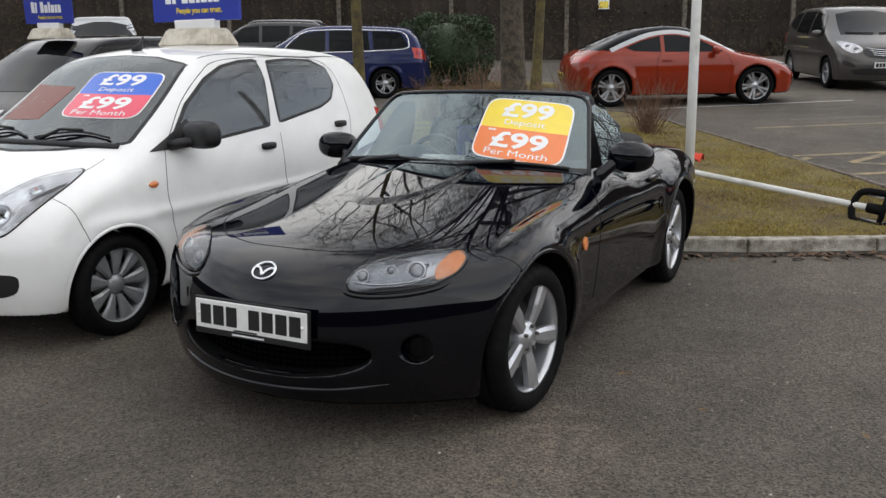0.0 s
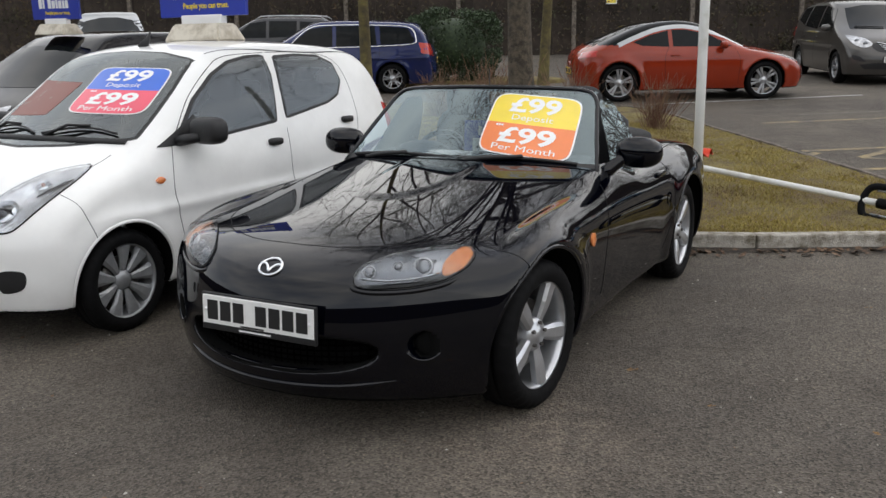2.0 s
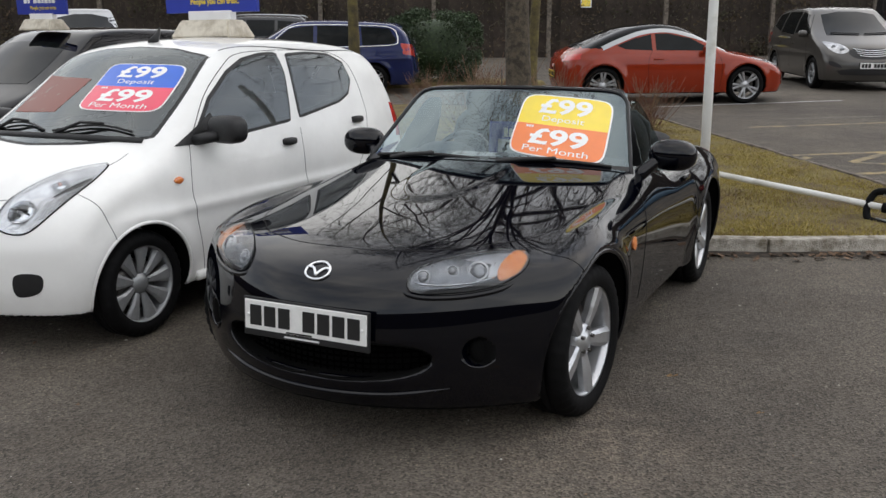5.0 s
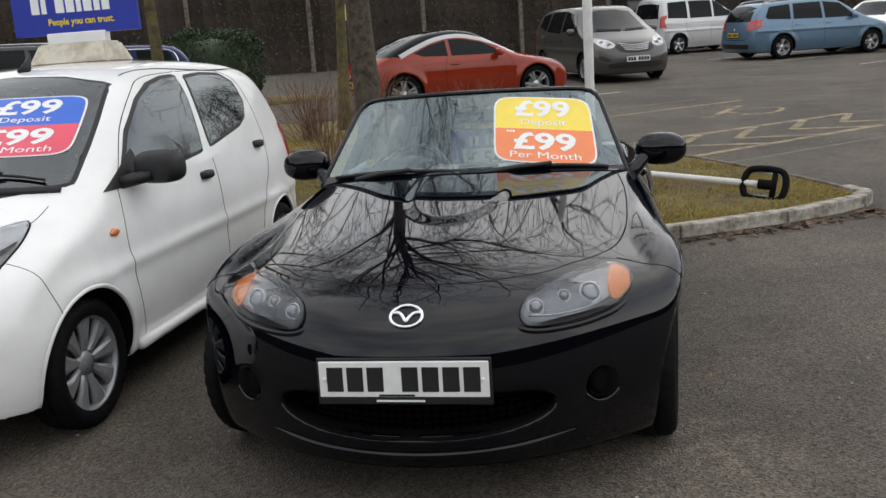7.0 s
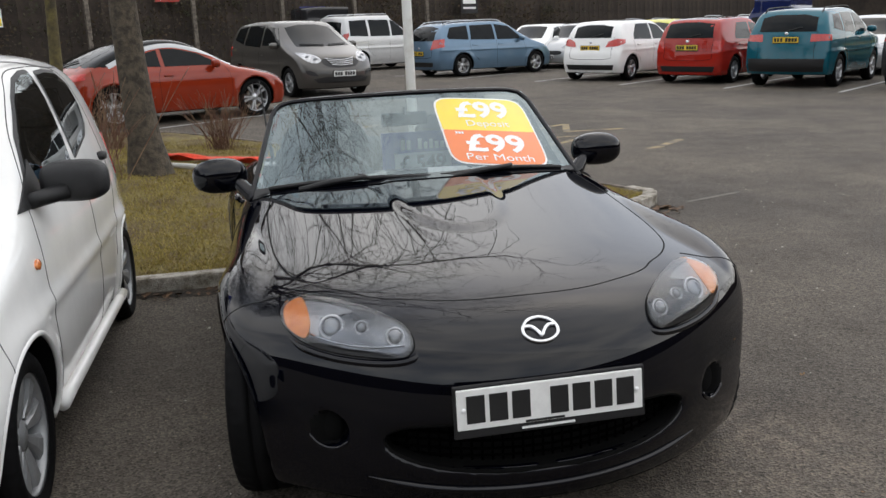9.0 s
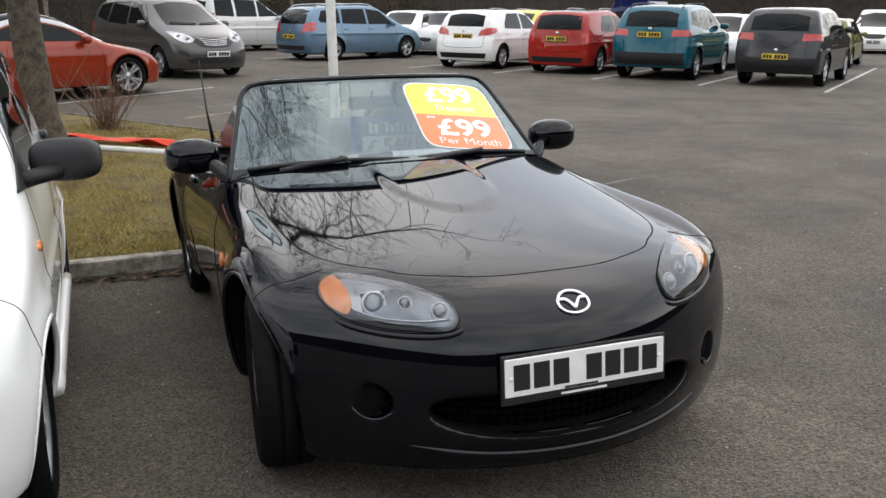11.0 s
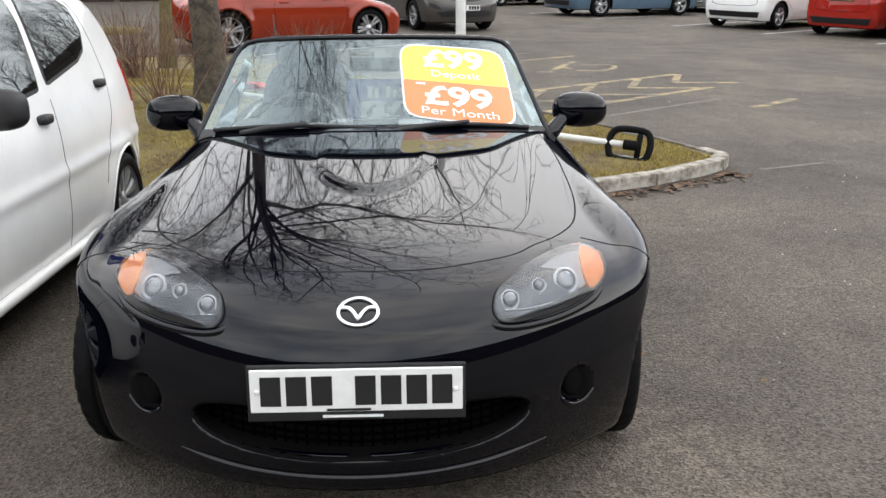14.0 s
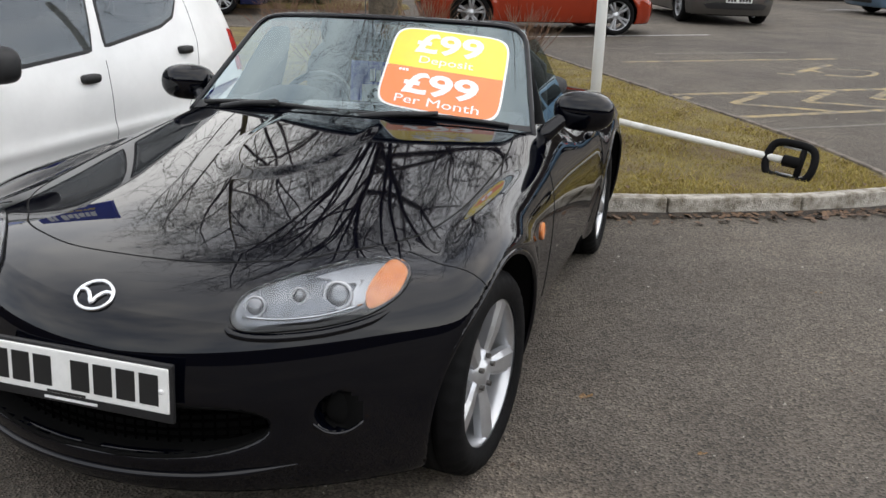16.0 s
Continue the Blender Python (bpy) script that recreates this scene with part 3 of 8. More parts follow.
def corner_patch(name, shell, sgn, anchor, outline, material, parent, lift=0.006, edge=0.006, rings=4, seg=32):
    """A lens wrapped round a rear corner: its outline is given as (degrees from straight back to straight out, height)."""
    line = corner_line(outline, seg)
    c = line.mean(0)
    s = np.linspace(0, 1, rings + 1)[1:]
    uv = np.concatenate([c[None], (c + (line[None] - c) * s[:, None, None]).reshape(-1, 2)])
    a = np.radians(uv[:, 0])
    out = np.stack([-np.cos(a), sgn * np.sin(a), 0 * a], 1)
    mid = np.stack([0 * a + anchor[0], 0 * a + sgn * anchor[1], uv[:, 1]], 1)
    p = shell.cast(mid + out * 1.2, -out, rounds=110, reach=1.2)
    nrm = shell.normal(p, 0.012)
    top = p + nrm * lift
    verts = np.concatenate([top, top[-seg:], p[-seg:] - nrm[-seg:] * edge])
    faces = []
    for i in range(seg):
        j = (i + 1) % seg
        faces.append((0, 1 + i, 1 + j))
        for r in range(rings - 1):
            faces.append((1 + r * seg + i, 1 + (r + 1) * seg + i, 1 + (r + 1) * seg + j, 1 + r * seg + j))
        o = 1 + rings * seg
        faces.append((o + i, o + seg + i, o + seg + j, o + j))
    ob = mesh_ob(name, verts, faces, material, parent)
    total = sum((q.normal.copy() * q.area for q in ob.data.polygons), Vector())
    if total.dot(Vector((-1, sgn, 0))) < 0:
        ob.data.flip_normals()
    return ob


def corner_line(pts, n):
    """Even points round a polygon, its corners kept."""
    p = np.array(pts, float)
    q = np.vstack([p, p[:1]])
    d = np.r_[0, np.cumsum(np.linalg.norm(np.diff(q, axis=0), axis=1))]
    s = np.linspace(0, d[-1], n, endpoint=False)
    for k in d[:-1]:
        s[np.argmin(np.abs(s - k))] = k
    return np.stack([np.interp(s, d, q[:, i]) for i in (0, 1)], 1)


def seam(shell, plane, line, parent, width=0.005, material=None, name="shut_line", n=60, lift=0.0018, closed=False, flat=False):
    """A narrow dark strip that follows the form along a line."""
    uv = smooth_line(line, n, closed) if not flat else np.array(line, float)
    p = on_form(shell, plane, uv)
    nrm = shell.normal(p, 0.008)
    tan = np.roll(p, -1, 0) - np.roll(p, 1, 0) if closed else np.gradient(p, axis=0)
    side = np.cross(nrm, tan)
    side = side / np.maximum(np.linalg.norm(side, axis=1, keepdims=True), 1e-9)
    m = len(p)
    v = np.concatenate([p + side * width / 2 - nrm * 0.0006, p + nrm * lift, p - side * width / 2 - nrm * 0.0006])
    f = []
    for i in range(m if closed else m - 1):
        j = (i + 1) % m
        f += [(i, j, m + j, m + i), (m + i, m + j, 2 * m + j, 2 * m + i)]
    return mesh_ob(name, v, f, material or SEAM, parent)


def letters(name, text, size, material, parent, place, bold=0.0, wide=1.0, align="CENTER"):
    """Text as a mesh; place maps its flat (u, v) points to 3D."""
    cu = bpy.data.curves.new(name, "FONT")
    cu.body, cu.size, cu.align_x, cu.align_y = text, size, align, "CENTER"
    cu.offset = bold
    cu.resolution_u = 3
    tmp = bpy.data.objects.new(name, cu)
    me = bpy.data.meshes.new_from_object(tmp)
    bpy.data.objects.remove(tmp)
    co = np.zeros(len(me.vertices) * 3)
    me.vertices.foreach_get("co", co)
    co = co.reshape(-1, 3)
    me.vertices.foreach_set("co", np.asarray(place(co[:, 0] * wide, co[:, 1]), np.float32).ravel())
    me.update()
    me.materials.clear()
    me.materials.append(material)
    ob = new(name, me)
    ob.parent = parent
    return ob


# ---------- ground ----------
def ground_z(x, y):
    """The car park: level near the front, climbing gently to the back."""
    d = np.asarray(y, float) - 6.5
    return 0.04 * np.clip(0.5 * (d + np.sqrt(d * d + 1.0)) - 0.04, 0, None) * (1 - 0.6 * rise(d, 24, 60))


def place_on(x, y, deg, slope=True):
    """A pose on the ground, tilted with it."""
    z0 = float(ground_z(x, y))
    if not slope:
        return pose(x, y, z0, 0, 0, deg)
    e = 0.8
    nx = -(float(ground_z(x + e, y)) - float(ground_z(x - e, y))) / (2 * e)
    ny = -(float(ground_z(x, y + e)) - float(ground_z(x, y - e))) / (2 * e)
    up = Vector((nx, ny, 1)).normalized()
    ahead = Vector((math.cos(radians(deg)), math.sin(radians(deg)), 0))
    ahead = (ahead - up * ahead.dot(up)).normalized()
    left = up.cross(ahead)
    return Matrix.Translation((x, y, z0)) @ Matrix((ahead, left, up)).transposed().to_4x4()


# ---------- the setting ----------
def build_ground():
    xs = np.concatenate([[-900, -300, -120], np.arange(-60, 90, 2.0), [120, 300, 900]])
    ys = np.concatenate([[-900, -300, -100], np.arange(-40, 5, 3.0), np.arange(5, 24, 0.5), np.arange(24, 80, 2.0), [120, 300, 900]])
    X, Y = np.meshgrid(xs, ys, indexing="ij")
    v = np.stack([X, Y, ground_z(X, Y)], -1).reshape(-1, 3)
    ny = len(ys)
    i, j = np.meshgrid(np.arange(len(xs) - 1), np.arange(ny - 1), indexing="ij")
    a = (i * ny + j).ravel()
    ob = mesh_ob("ground", v, np.stack([a, a + ny, a + ny + 1, a + 1], 1), ASPHALT)
    tagged(ob, "worn dark grey asphalt of a sloping car park", "ground", kind="structure")


build_ground()

KERB = smooth_line([(-2.9, 14.5), (-2.75, 12.0), (-2.45, 9.6), (-1.7, 7.95), (-0.35, 7.0), (0.75, 6.60), (1.75, 6.41), (2.85, 6.40), (3.55, 6.47), (3.88, 6.58)], 200)
REAR_EDGE = smooth_line([(4.02, 6.78), (4.12, 7.3), (4.02, 8.6), (3.85, 9.8), (3.62, 11.3), (3.35, 12.9), (3.1, 14.6), (2.6, 15.6), (1.4, 16.1), (-1.0, 16.5), (-2.6, 16.4)], 160)
ISLAND = np.vstack([KERB, REAR_EDGE])


def inside(poly, x, y):
    res = np.zeros(np.shape(x), bool)
    for (x1, y1), (x2, y2) in zip(poly, np.roll(poly, -1, 0)):
        hit = ((y1 > y) != (y2 > y)) & (x < (x2 - x1) * (y - y1) / (y2 - y1 + 1e-12) + x1)
        res ^= hit
    return res


def border(x, y):
    d = np.full(np.shape(x), 9.0)
    for x1, y1 in ISLAND[::2]:
        d = np.minimum(d, np.hypot(x - x1, y - y1))
    return d


def island_z(x, y):
    d = border(x, y)
    swell = 0.27 * bell(x, -0.2, 2.2) * bell(y, 10.2, 2.4)
    return ground_z(x, y) + 0.085 + (swell + 0.02) * rise(d, 0.05, 2.2)


def build_island():
    step = 0.16
    xs, ys = np.arange(-3.4, 4.4, step), np.arange(6.2, 17.3, step)
    X, Y = np.meshgrid(xs, ys, indexing="ij")
    ins = inside(ISLAND, X, Y)
    Z = island_z(X, Y) + 0.012 * np.sin(X * 5.1 + 2 * np.sin(Y * 3)) * np.sin(Y * 4.3)
    Z = np.where(ins, Z, ground_z(X, Y) - 0.03)
    v = np.stack([X, Y, Z], -1).reshape(-1, 3)
    ny = len(ys)
    keep = ins[:-1, :-1] | ins[1:, :-1] | ins[:-1, 1:] | ins[1:, 1:]
    i, j = np.nonzero(keep)
    a = i * ny + j
    # the edge is drawn in to the kerb line
    far = ~inside(ISLAND, v[:, 0], v[:, 1])
    for k in np.nonzero(far)[0]:
        d = np.hypot(*(ISLAND - v[k, :2]).T)
        n = np.argmin(d)
        if d[n] < 0.4:
            v[k, :2] = ISLAND[n]
            v[k, 2] = ground_z(*ISLAND[n]) + 0.08
    ob = mesh_ob("grass_verge", v, np.stack([a, a + ny, a + ny + 1, a + 1], 1), TURF)
    tagged(ob, "mossy worn grass verge with a raised middle", "verge", kind="structure")


build_island()


def kerb_run(name, line, size, material, label, length, gap, lift):
    """Kerb stones laid end to end along a line; each one is a piece."""
    root = new(name)
    tagged(root, label, "kerb", kind="structure")
    d = np.r_[0, np.cumsum(np.linalg.norm(np.diff(line, axis=0), axis=1))]
    shared = {}
    rng = random.Random(5)
    s = 0.0
    while s + length * 0.5 < d[-1]:
        e = min(s + length, d[-1])
        a = np.array([np.interp(s, d, line[:, i]) for i in (0, 1)])
        b = np.array([np.interp(e, d, line[:, i]) for i in (0, 1)])
        run = np.linalg.norm(b - a) - gap
        key = round(run, 2)
        if key not in shared:
            bm = box_bm(bmesh.new(), run, size[0], size[1], bevel=0.014)
            shared[key] = part("kerb_stone", bm, material, root)
            ob = shared[key]
        else:
            ob = new("kerb_stone", shared[key].data)
            ob.parent = root
        mid = (a + b) / 2
        ang = math.degrees(math.atan2(b[1] - a[1], b[0] - a[0]))
        climb = math.degrees(math.atan2(float(ground_z(*b) - ground_z(*a)), run))
        ob.matrix_local = pose(mid[0], mid[1], float(ground_z(*mid)) + lift - size[1] / 2 + rng.uniform(-0.003, 0.003), 0, -climb, ang + rng.uniform(-0.25, 0.25))
        s = e
    return root


kerb_run("kerb_front", KERB, (0.125, 0.26), CONCRETE, "weathered pale concrete kerb along the grass verge", 0.915, 0.008, 0.10)
kerb_run("kerb_tip", smooth_line([(3.86, 6.57), (4.02, 6.64), (4.10, 6.82), (4.09, 7.05)], 12), (0.125, 0.26), CONCRETE, "rounded end stones of the concrete kerb", 0.28, 0.006, 0.10)
kerb_run("edging_rear", REAR_EDGE[6:], (0.055, 0.2), EDGING, "thin dark concrete edging behind the grass verge", 0.915, 0.006, 0.10)


def strip(name, a, b, width, material, label, category="marking"):
    """A worn painted line on the ground."""
    a, b = np.array(a, float), np.array(b, float)
    t = (b - a) / np.linalg.norm(b - a)
    s = np.array([-t[1], t[0]]) * width / 2
    n = max(2, int(np.linalg.norm(b - a) / 0.5) + 1)
    v = []
    for k in np.linspace(0, 1, n):
        p = a + (b - a) * k
        for q in (p - s, p + s):
            v.append((q[0], q[1], float(ground_z(*q)) + 0.004))
    f = [(2 * i, 2 * i + 2, 2 * i + 3, 2 * i + 1) for i in range(n - 1)]
    return tagged(mesh_ob(name, v, f, material), label, category, kind="structure")


BAY = radians(12)
bx, by = math.cos(BAY), math.sin(BAY)
for k, (x, y) in enumerate(((14.7, 25.6), (15.0, 22.75), (15.3, 19.75), (15.6, 16.95), (15.9, 14.1), (16.3, 11.5), (16.8, 8.85))):
    strip("bay_line", (x, y), (x + 4.9 * bx, y + 4.9 * by), 0.09, LINE_WHITE, "worn white parking bay line on asphalt")
strip("bay_line", (16.8 + 5.0 * bx, 8.85 + 5.0 * by), (16.8 + 10.5 * bx, 8.85 + 10.5 * by), 0.09, LINE_WHITE, "worn white parking bay line on asphalt")
strip("bay_line", (3.2, 16.5), (7.6, 17.75), 0.09, LINE_WHITE, "worn white parking bay line on asphalt")
# faded yellow chevrons and the symbol of an old disabled bay
YB = [((4.05, 10.9), (8.14, 11.72)), ((4.05, 9.56), (7.6, 10.42)), ((3.93, 10.52), (4.19, 10.78)), ((4.53, 10.39), (5.32, 11.12)), ((4.53, 10.39), (5.5, 9.96)),
      ((5.47, 10.54), (6.27, 11.31)), ((5.47, 10.54), (6.45, 10.17)), ((6.49, 10.8), (7.2, 11.49)), ((6.49, 10.8), (7.37, 10.41)), ((7.44, 10.99), (8.13, 11.68)), ((7.44, 10.99), (8.29, 10.62)),
      ((4.4, 13.62), (8.22, 14.45)), ((6.31, 12.74), (6.52, 12.66)), ((6.66, 12.85), (7.68, 13.72)), ((6.95, 13.3), (7.08, 12.89)), ((6.75, 8.93), (7.06, 8.95)), ((7.1, 8.98), (7.8, 9.2))]
for a, b in YB:
    strip("yellow_line", a, b, 0.11, LINE_YELLOW, "faded yellow hatch line on asphalt")
ARC = smooth_line([(6.98, 12.66), (7.38, 12.53), (7.75, 12.73), (7.97, 13.1), (7.54, 13.28)], 9)
for a, b in zip(ARC[:-1], ARC[1:]):
    strip("yellow_line", a, b, 0.09, LINE_YELLOW, "faded yellow wheelchair symbol stroke on asphalt")
strip("chalk_line", (4.22, 6.43), (4.95, 6.38), 0.05, CHALK, "pale scuffed line on asphalt by the kerb end")
strip("chalk_line", (4.15, 8.98), (6.9, 9.58), 0.06, CHALK, "faint pale worn line on asphalt")
strip("chalk_line", (5.3, 14.66), (7.79, 15.19), 0.08, CHALK, "faint pale worn line on asphalt")


# ---------- timber fence and wooded bank behind ----------
def fence_run():
    root = new("boundary_fence")
    tagged(root, "tall dark timber boundary fence behind the car park", "fence", kind="structure")
    line = smooth_line([(-40, 40), (-10, 37.5), (6, 36.5), (22, 39.5), (40, 42), (70, 40)], 240)
    d = np.r_[0, np.cumsum(np.linalg.norm(np.diff(line, axis=0), axis=1))]
    panel = part("fence_panel", box_bm(bmesh.new(), 0.47, 0.05, 6.4, bevel=0.012), FENCE, root)
    first = True
    for s in np.arange(0, d[-1] - 1, 0.44):
        a = np.array([np.interp(s, d, line[:, i]) for i in (0, 1)])
        b = np.array([np.interp(s + 0.44, d, line[:, i]) for i in (0, 1)])
        ob = panel if first else new("fence_panel", panel.data)
        first = False
        ob.parent = root
        ang = math.degrees(math.atan2(b[1] - a[1], b[0] - a[0]))
        h = (hash((round(s * 100), 7)) % 100) / 100 * 0.12
        ob.matrix_local = pose(a[0], a[1] + (0.008 if round(s / 0.44) % 2 else -0.008), float(ground_z(*a)) + 3.1 + h, 0, 0, ang)


fence_run()


def closing_walls():
    """Plain dark boundary behind and beside, out of view, that closes the car park."""
    for name, size, at in (("wall_south", (150, 0.4, 6.0), (10, -32, 2.9)), ("wall_west", (0.4, 72, 6.0), (-45, 4, 2.9)), ("wall_east", (0.4, 74, 6.0), (71, 4.5, 2.9))):
        ob = part(name, box_bm(bmesh.new(), *size, bevel=0.05), FENCE, None)
        ob.matrix_world = pose(*at)
        tagged(ob, "plain dark timber boundary closing the car park", "wall", kind="structure")


closing_walls()


# ---------- trees ----------
def tubes(pts, radii, sides):
    """Many tubes at once: pts (b, n, 3), radii (b, n)."""
    b, n, _ = pts.shape
    t = np.gradient(pts, axis=1)
    t /= np.maximum(np.linalg.norm(t, axis=2, keepdims=True), 1e-9)
    ref = np.where(np.abs(t[:, :1, 2:]) < 0.8, np.array([0, 0, 1.0]), np.array([1.0, 0, 0]))
    u = np.cross(t, ref)
    u /= np.maximum(np.linalg.norm(u, axis=2, keepdims=True), 1e-9)
    w = np.cross(t, u)
    ang = 2 * np.pi * np.arange(sides) / sides
    v = pts[:, :, None] + radii[:, :, None, None] * (np.cos(ang)[:, None] * u[:, :, None] + np.sin(ang)[:, None] * w[:, :, None])
    i, j, k = np.meshgrid(np.arange(b), np.arange(n - 1), np.arange(sides), indexing="ij")
    at = lambda jj, kk: (i * n + jj) * sides + kk % sides
    f = np.stack([at(j, k), at(j, k + 1), at(j + 1, k + 1), at(j + 1, k)], -1).reshape(-1, 4)
    return v.reshape(-1, 3), f


def tree_mesh(seed, height, r0, first=0.36, top=0.75, counts=(15, 8, 7, 5, 3), lengths=(2.5, 1.25, 0.75, 0.42, 0.25), lean=(0, 0), rising=0.0, droop=0.0, toward=None, limb=0.25, fine=0.0028):
    """A bare winter tree: the trunk's tube, and limbs that fork down to twigs."""
    rng = np.random.RandomState(seed)
    n = 14
    s = np.arange(n) / (n - 1)
    trunk = np.stack([lean[0] * s + 0.05 * np.sin(4 * s + seed), lean[1] * s + 0.05 * np.sin(5 * s + 2 * seed), height * s], 1)
    radii = r0 * (1 - 0.35 * np.minimum(s / first, 1)) * np.where(s > first, 1 - 0.9 * np.clip((s - first) / (1 - first), 0, 1) ** 0.6, 1) * (1 + 0.45 * np.exp(-s * 30))
    tv, tf = tube_mesh(trunk, radii, 14, caps=False)
    k = counts[0]
    at = first + (top - first) * (np.arange(k) / (k - 1)) ** 1.3
    start = np.stack([np.interp(at, s, trunk[:, c]) for c in range(3)], 1)
    ang = np.arange(k) * 2.4 + rng.uniform(-0.4, 0.4, k)
    up = rng.uniform(0.25, 0.9, k) + 0.9 * (at - first) + rising
    way = np.stack([np.cos(ang), np.sin(ang), up], 1)
    way /= np.linalg.norm(way, axis=1, keepdims=True)
    length = lengths[0] * rng.uniform(0.8, 1.15, k) * (1.1 - 0.5 * (at - first) / (1 - first))
    rad = np.full(k, r0 * limb) * rng.uniform(0.7, 1.1, k)
    if toward:
        # long limbs that lean out over the bays on one side
        far, e = toward[2], len(toward[3])
        heading = math.atan2(toward[1], toward[0])
        spread = np.array(toward[3])
        h = np.linspace(first + 0.02, 0.9, e)
        start = np.vstack([start, np.stack([np.interp(h, s, trunk[:, c]) for c in range(3)], 1)])
        w2 = np.stack([np.cos(heading + spread), np.sin(heading + spread), 0.55 + 0.25 * np.sin(3 * np.arange(e))], 1)
        way = np.vstack([way, w2 / np.linalg.norm(w2, axis=1, keepdims=True)])
        length, rad = np.r_[length, np.full(e, far)], np.r_[rad, np.full(e, r0 * 0.15)]
    V, F, o = [], [], 0
    for level in range(len(counts)):
        m = (8, 7, 6, 5, 4)[level]
        pts, w = [start], way.copy()
        for _ in range(m - 1):
            w = w + rng.normal(0, (0.12, 0.17, 0.2, 0.24, 0.24)[level], w.shape) + np.array([0, 0, (0.05, 0.03, 0.0, -0.02, -0.03)[level] - droop * level])
            w /= np.linalg.norm(w, axis=1, keepdims=True)
            pts.append(pts[-1] + w * (length / (m - 1))[:, None])
        pts = np.stack(pts, 1)
        rr = rad[:, None] * np.linspace(1, 0.3, m)[None]
        v, f = tubes(pts, rr, (8, 6, 5, 3, 3)[level])
        V.append(v)
        F.append(f + o)
        o += len(v)
        if level + 1 == len(counts):
            break
        c = counts[level + 1]
        b = len(start)
        at = np.clip(0.18 + 0.8 * (np.arange(c)[None] + rng.uniform(0, 0.8, (b, c))) / c, 0, 0.97)
        at[:, -1] = 0.97
        i = np.minimum((at * (m - 1)).astype(int), m - 2)
        fr = (at * (m - 1) - i)[..., None]
        rows = np.arange(b)[:, None]
        p0, p1 = pts[rows, i], pts[rows, i + 1]
        start2 = p0 + (p1 - p0) * fr
        t = (p1 - p0) / np.maximum(np.linalg.norm(p1 - p0, axis=2, keepdims=True), 1e-9)
        side = np.cross(t, rng.normal(0, 1, t.shape))
        side /= np.maximum(np.linalg.norm(side, axis=2, keepdims=True), 1e-9)
        bend = rng.uniform(0.45, 1.0, (b, c, 1))
        way2 = t * (1 - bend * 0.35) + side * bend
        start, way = start2.reshape(-1, 3), way2.reshape(-1, 3)
        way /= np.linalg.norm(way, axis=1, keepdims=True)
        length = (lengths[level + 1] * rng.uniform(0.6, 1.25, (b, c)) * (1.2 - 0.55 * at) * (length / length.mean())[:, None] ** 0.5).ravel()
        rad = np.maximum((rad[:, None] * (1 - 0.6 * at) * 0.5).ravel(), fine)
    return tv, tf, np.concatenate(V), np.concatenate(F)


def tree(x, y, seed, height, r0, label, bark=None, **kw):
    z = float(island_z(np.array(x), np.array(y)) if inside(ISLAND, np.array(x), np.array(y)) else ground_z(x, y)) - 0.03
    root = thing("tree", pose(x, y, z), label, "tree")
    tv, tf, wv, wf = tree_mesh(seed, height, r0, **kw)
    mesh_ob("trunk", tv, tf, bark or BARK, root)
    mesh_ob("crown", wv, wf, TWIG, root, label="bare crooked branches and fine twigs")


tree(0.64, 9.75, 3, 4.5, 0.150, "bare winter tree with a thick brown trunk on the verge", limb=0.2, fine=0.004, first=0.60, top=0.95, counts=(11, 7, 5, 4), lengths=(3.4, 1.8, 1.1, 0.6), rising=-0.22, toward=(-0.75, -4.8, 6.2, (-0.55, 0.05, 0.4, -0.25, 0.7, -0.8, 0.2, 1.25, 1.6, 2.0, 2.35, -0.4, -0.12, -0.32, 0.12)))
tree(-1.45, 12.9, 8, 9.0, 0.09, "slender bare tree with a mossy trunk on the verge", bark=MOSSY, fine=0.004, first=0.30, top=0.92, counts=(18, 8, 7, 5), lengths=(3.6, 1.8, 1.0, 0.55), rising=0.15)
tree(1.2, 14.4, 12, 9.4, 0.09, "slender bare tree with a crooked mossy trunk on the verge", bark=MOSSY, fine=0.004, first=0.30, top=0.92, counts=(18, 8, 7, 5), lengths=(3.3, 1.7, 1.0, 0.55), lean=(0.3, 0.2), rising=0.3)


def shrub(name, x, y, seed, canes, height, label, spread=0.5, material=CANE):
    """A clump of thin bare canes."""
    rng = random.Random(seed)
    v, f = [], []
    for _ in range(canes):
        ang, out = rng.uniform(0, 6.28), rng.uniform(0.05, spread)
        h = height * rng.uniform(0.5, 1.1)
        p0 = np.array([rng.gauss(0, 0.07), rng.gauss(0, 0.07), -0.03])
        p2 = p0 + np.array([math.cos(ang) * out, math.sin(ang) * out, h])
        p1 = (p0 + p2) / 2 + np.array([rng.gauss(0, 0.05), rng.gauss(0, 0.05), 0.05])
        for pts, r in (((p0, p1, p2), 0.006), ((p1, p1 + (p2 - p0) * 0.3 + np.array([rng.gauss(0, 0.08), rng.gauss(0, 0.08), 0.05])), 0.003)):
            tvv, tff = tube_mesh(smooth_line(pts, 5) if len(pts) > 2 else pts, np.linspace(r, r * 0.35, 5 if len(pts) > 2 else 2), 3, caps=False)
            o = len(v)
            v.extend(tvv)
            f.extend([tuple(o + q for q in face) for face in tff])
    z = float(island_z(np.array(x), np.array(y))) - 0.02
    ob = mesh_ob(name, v, f, material)
    ob.matrix_world = pose(x, y, z)
    return tagged(ob, label, "shrub")


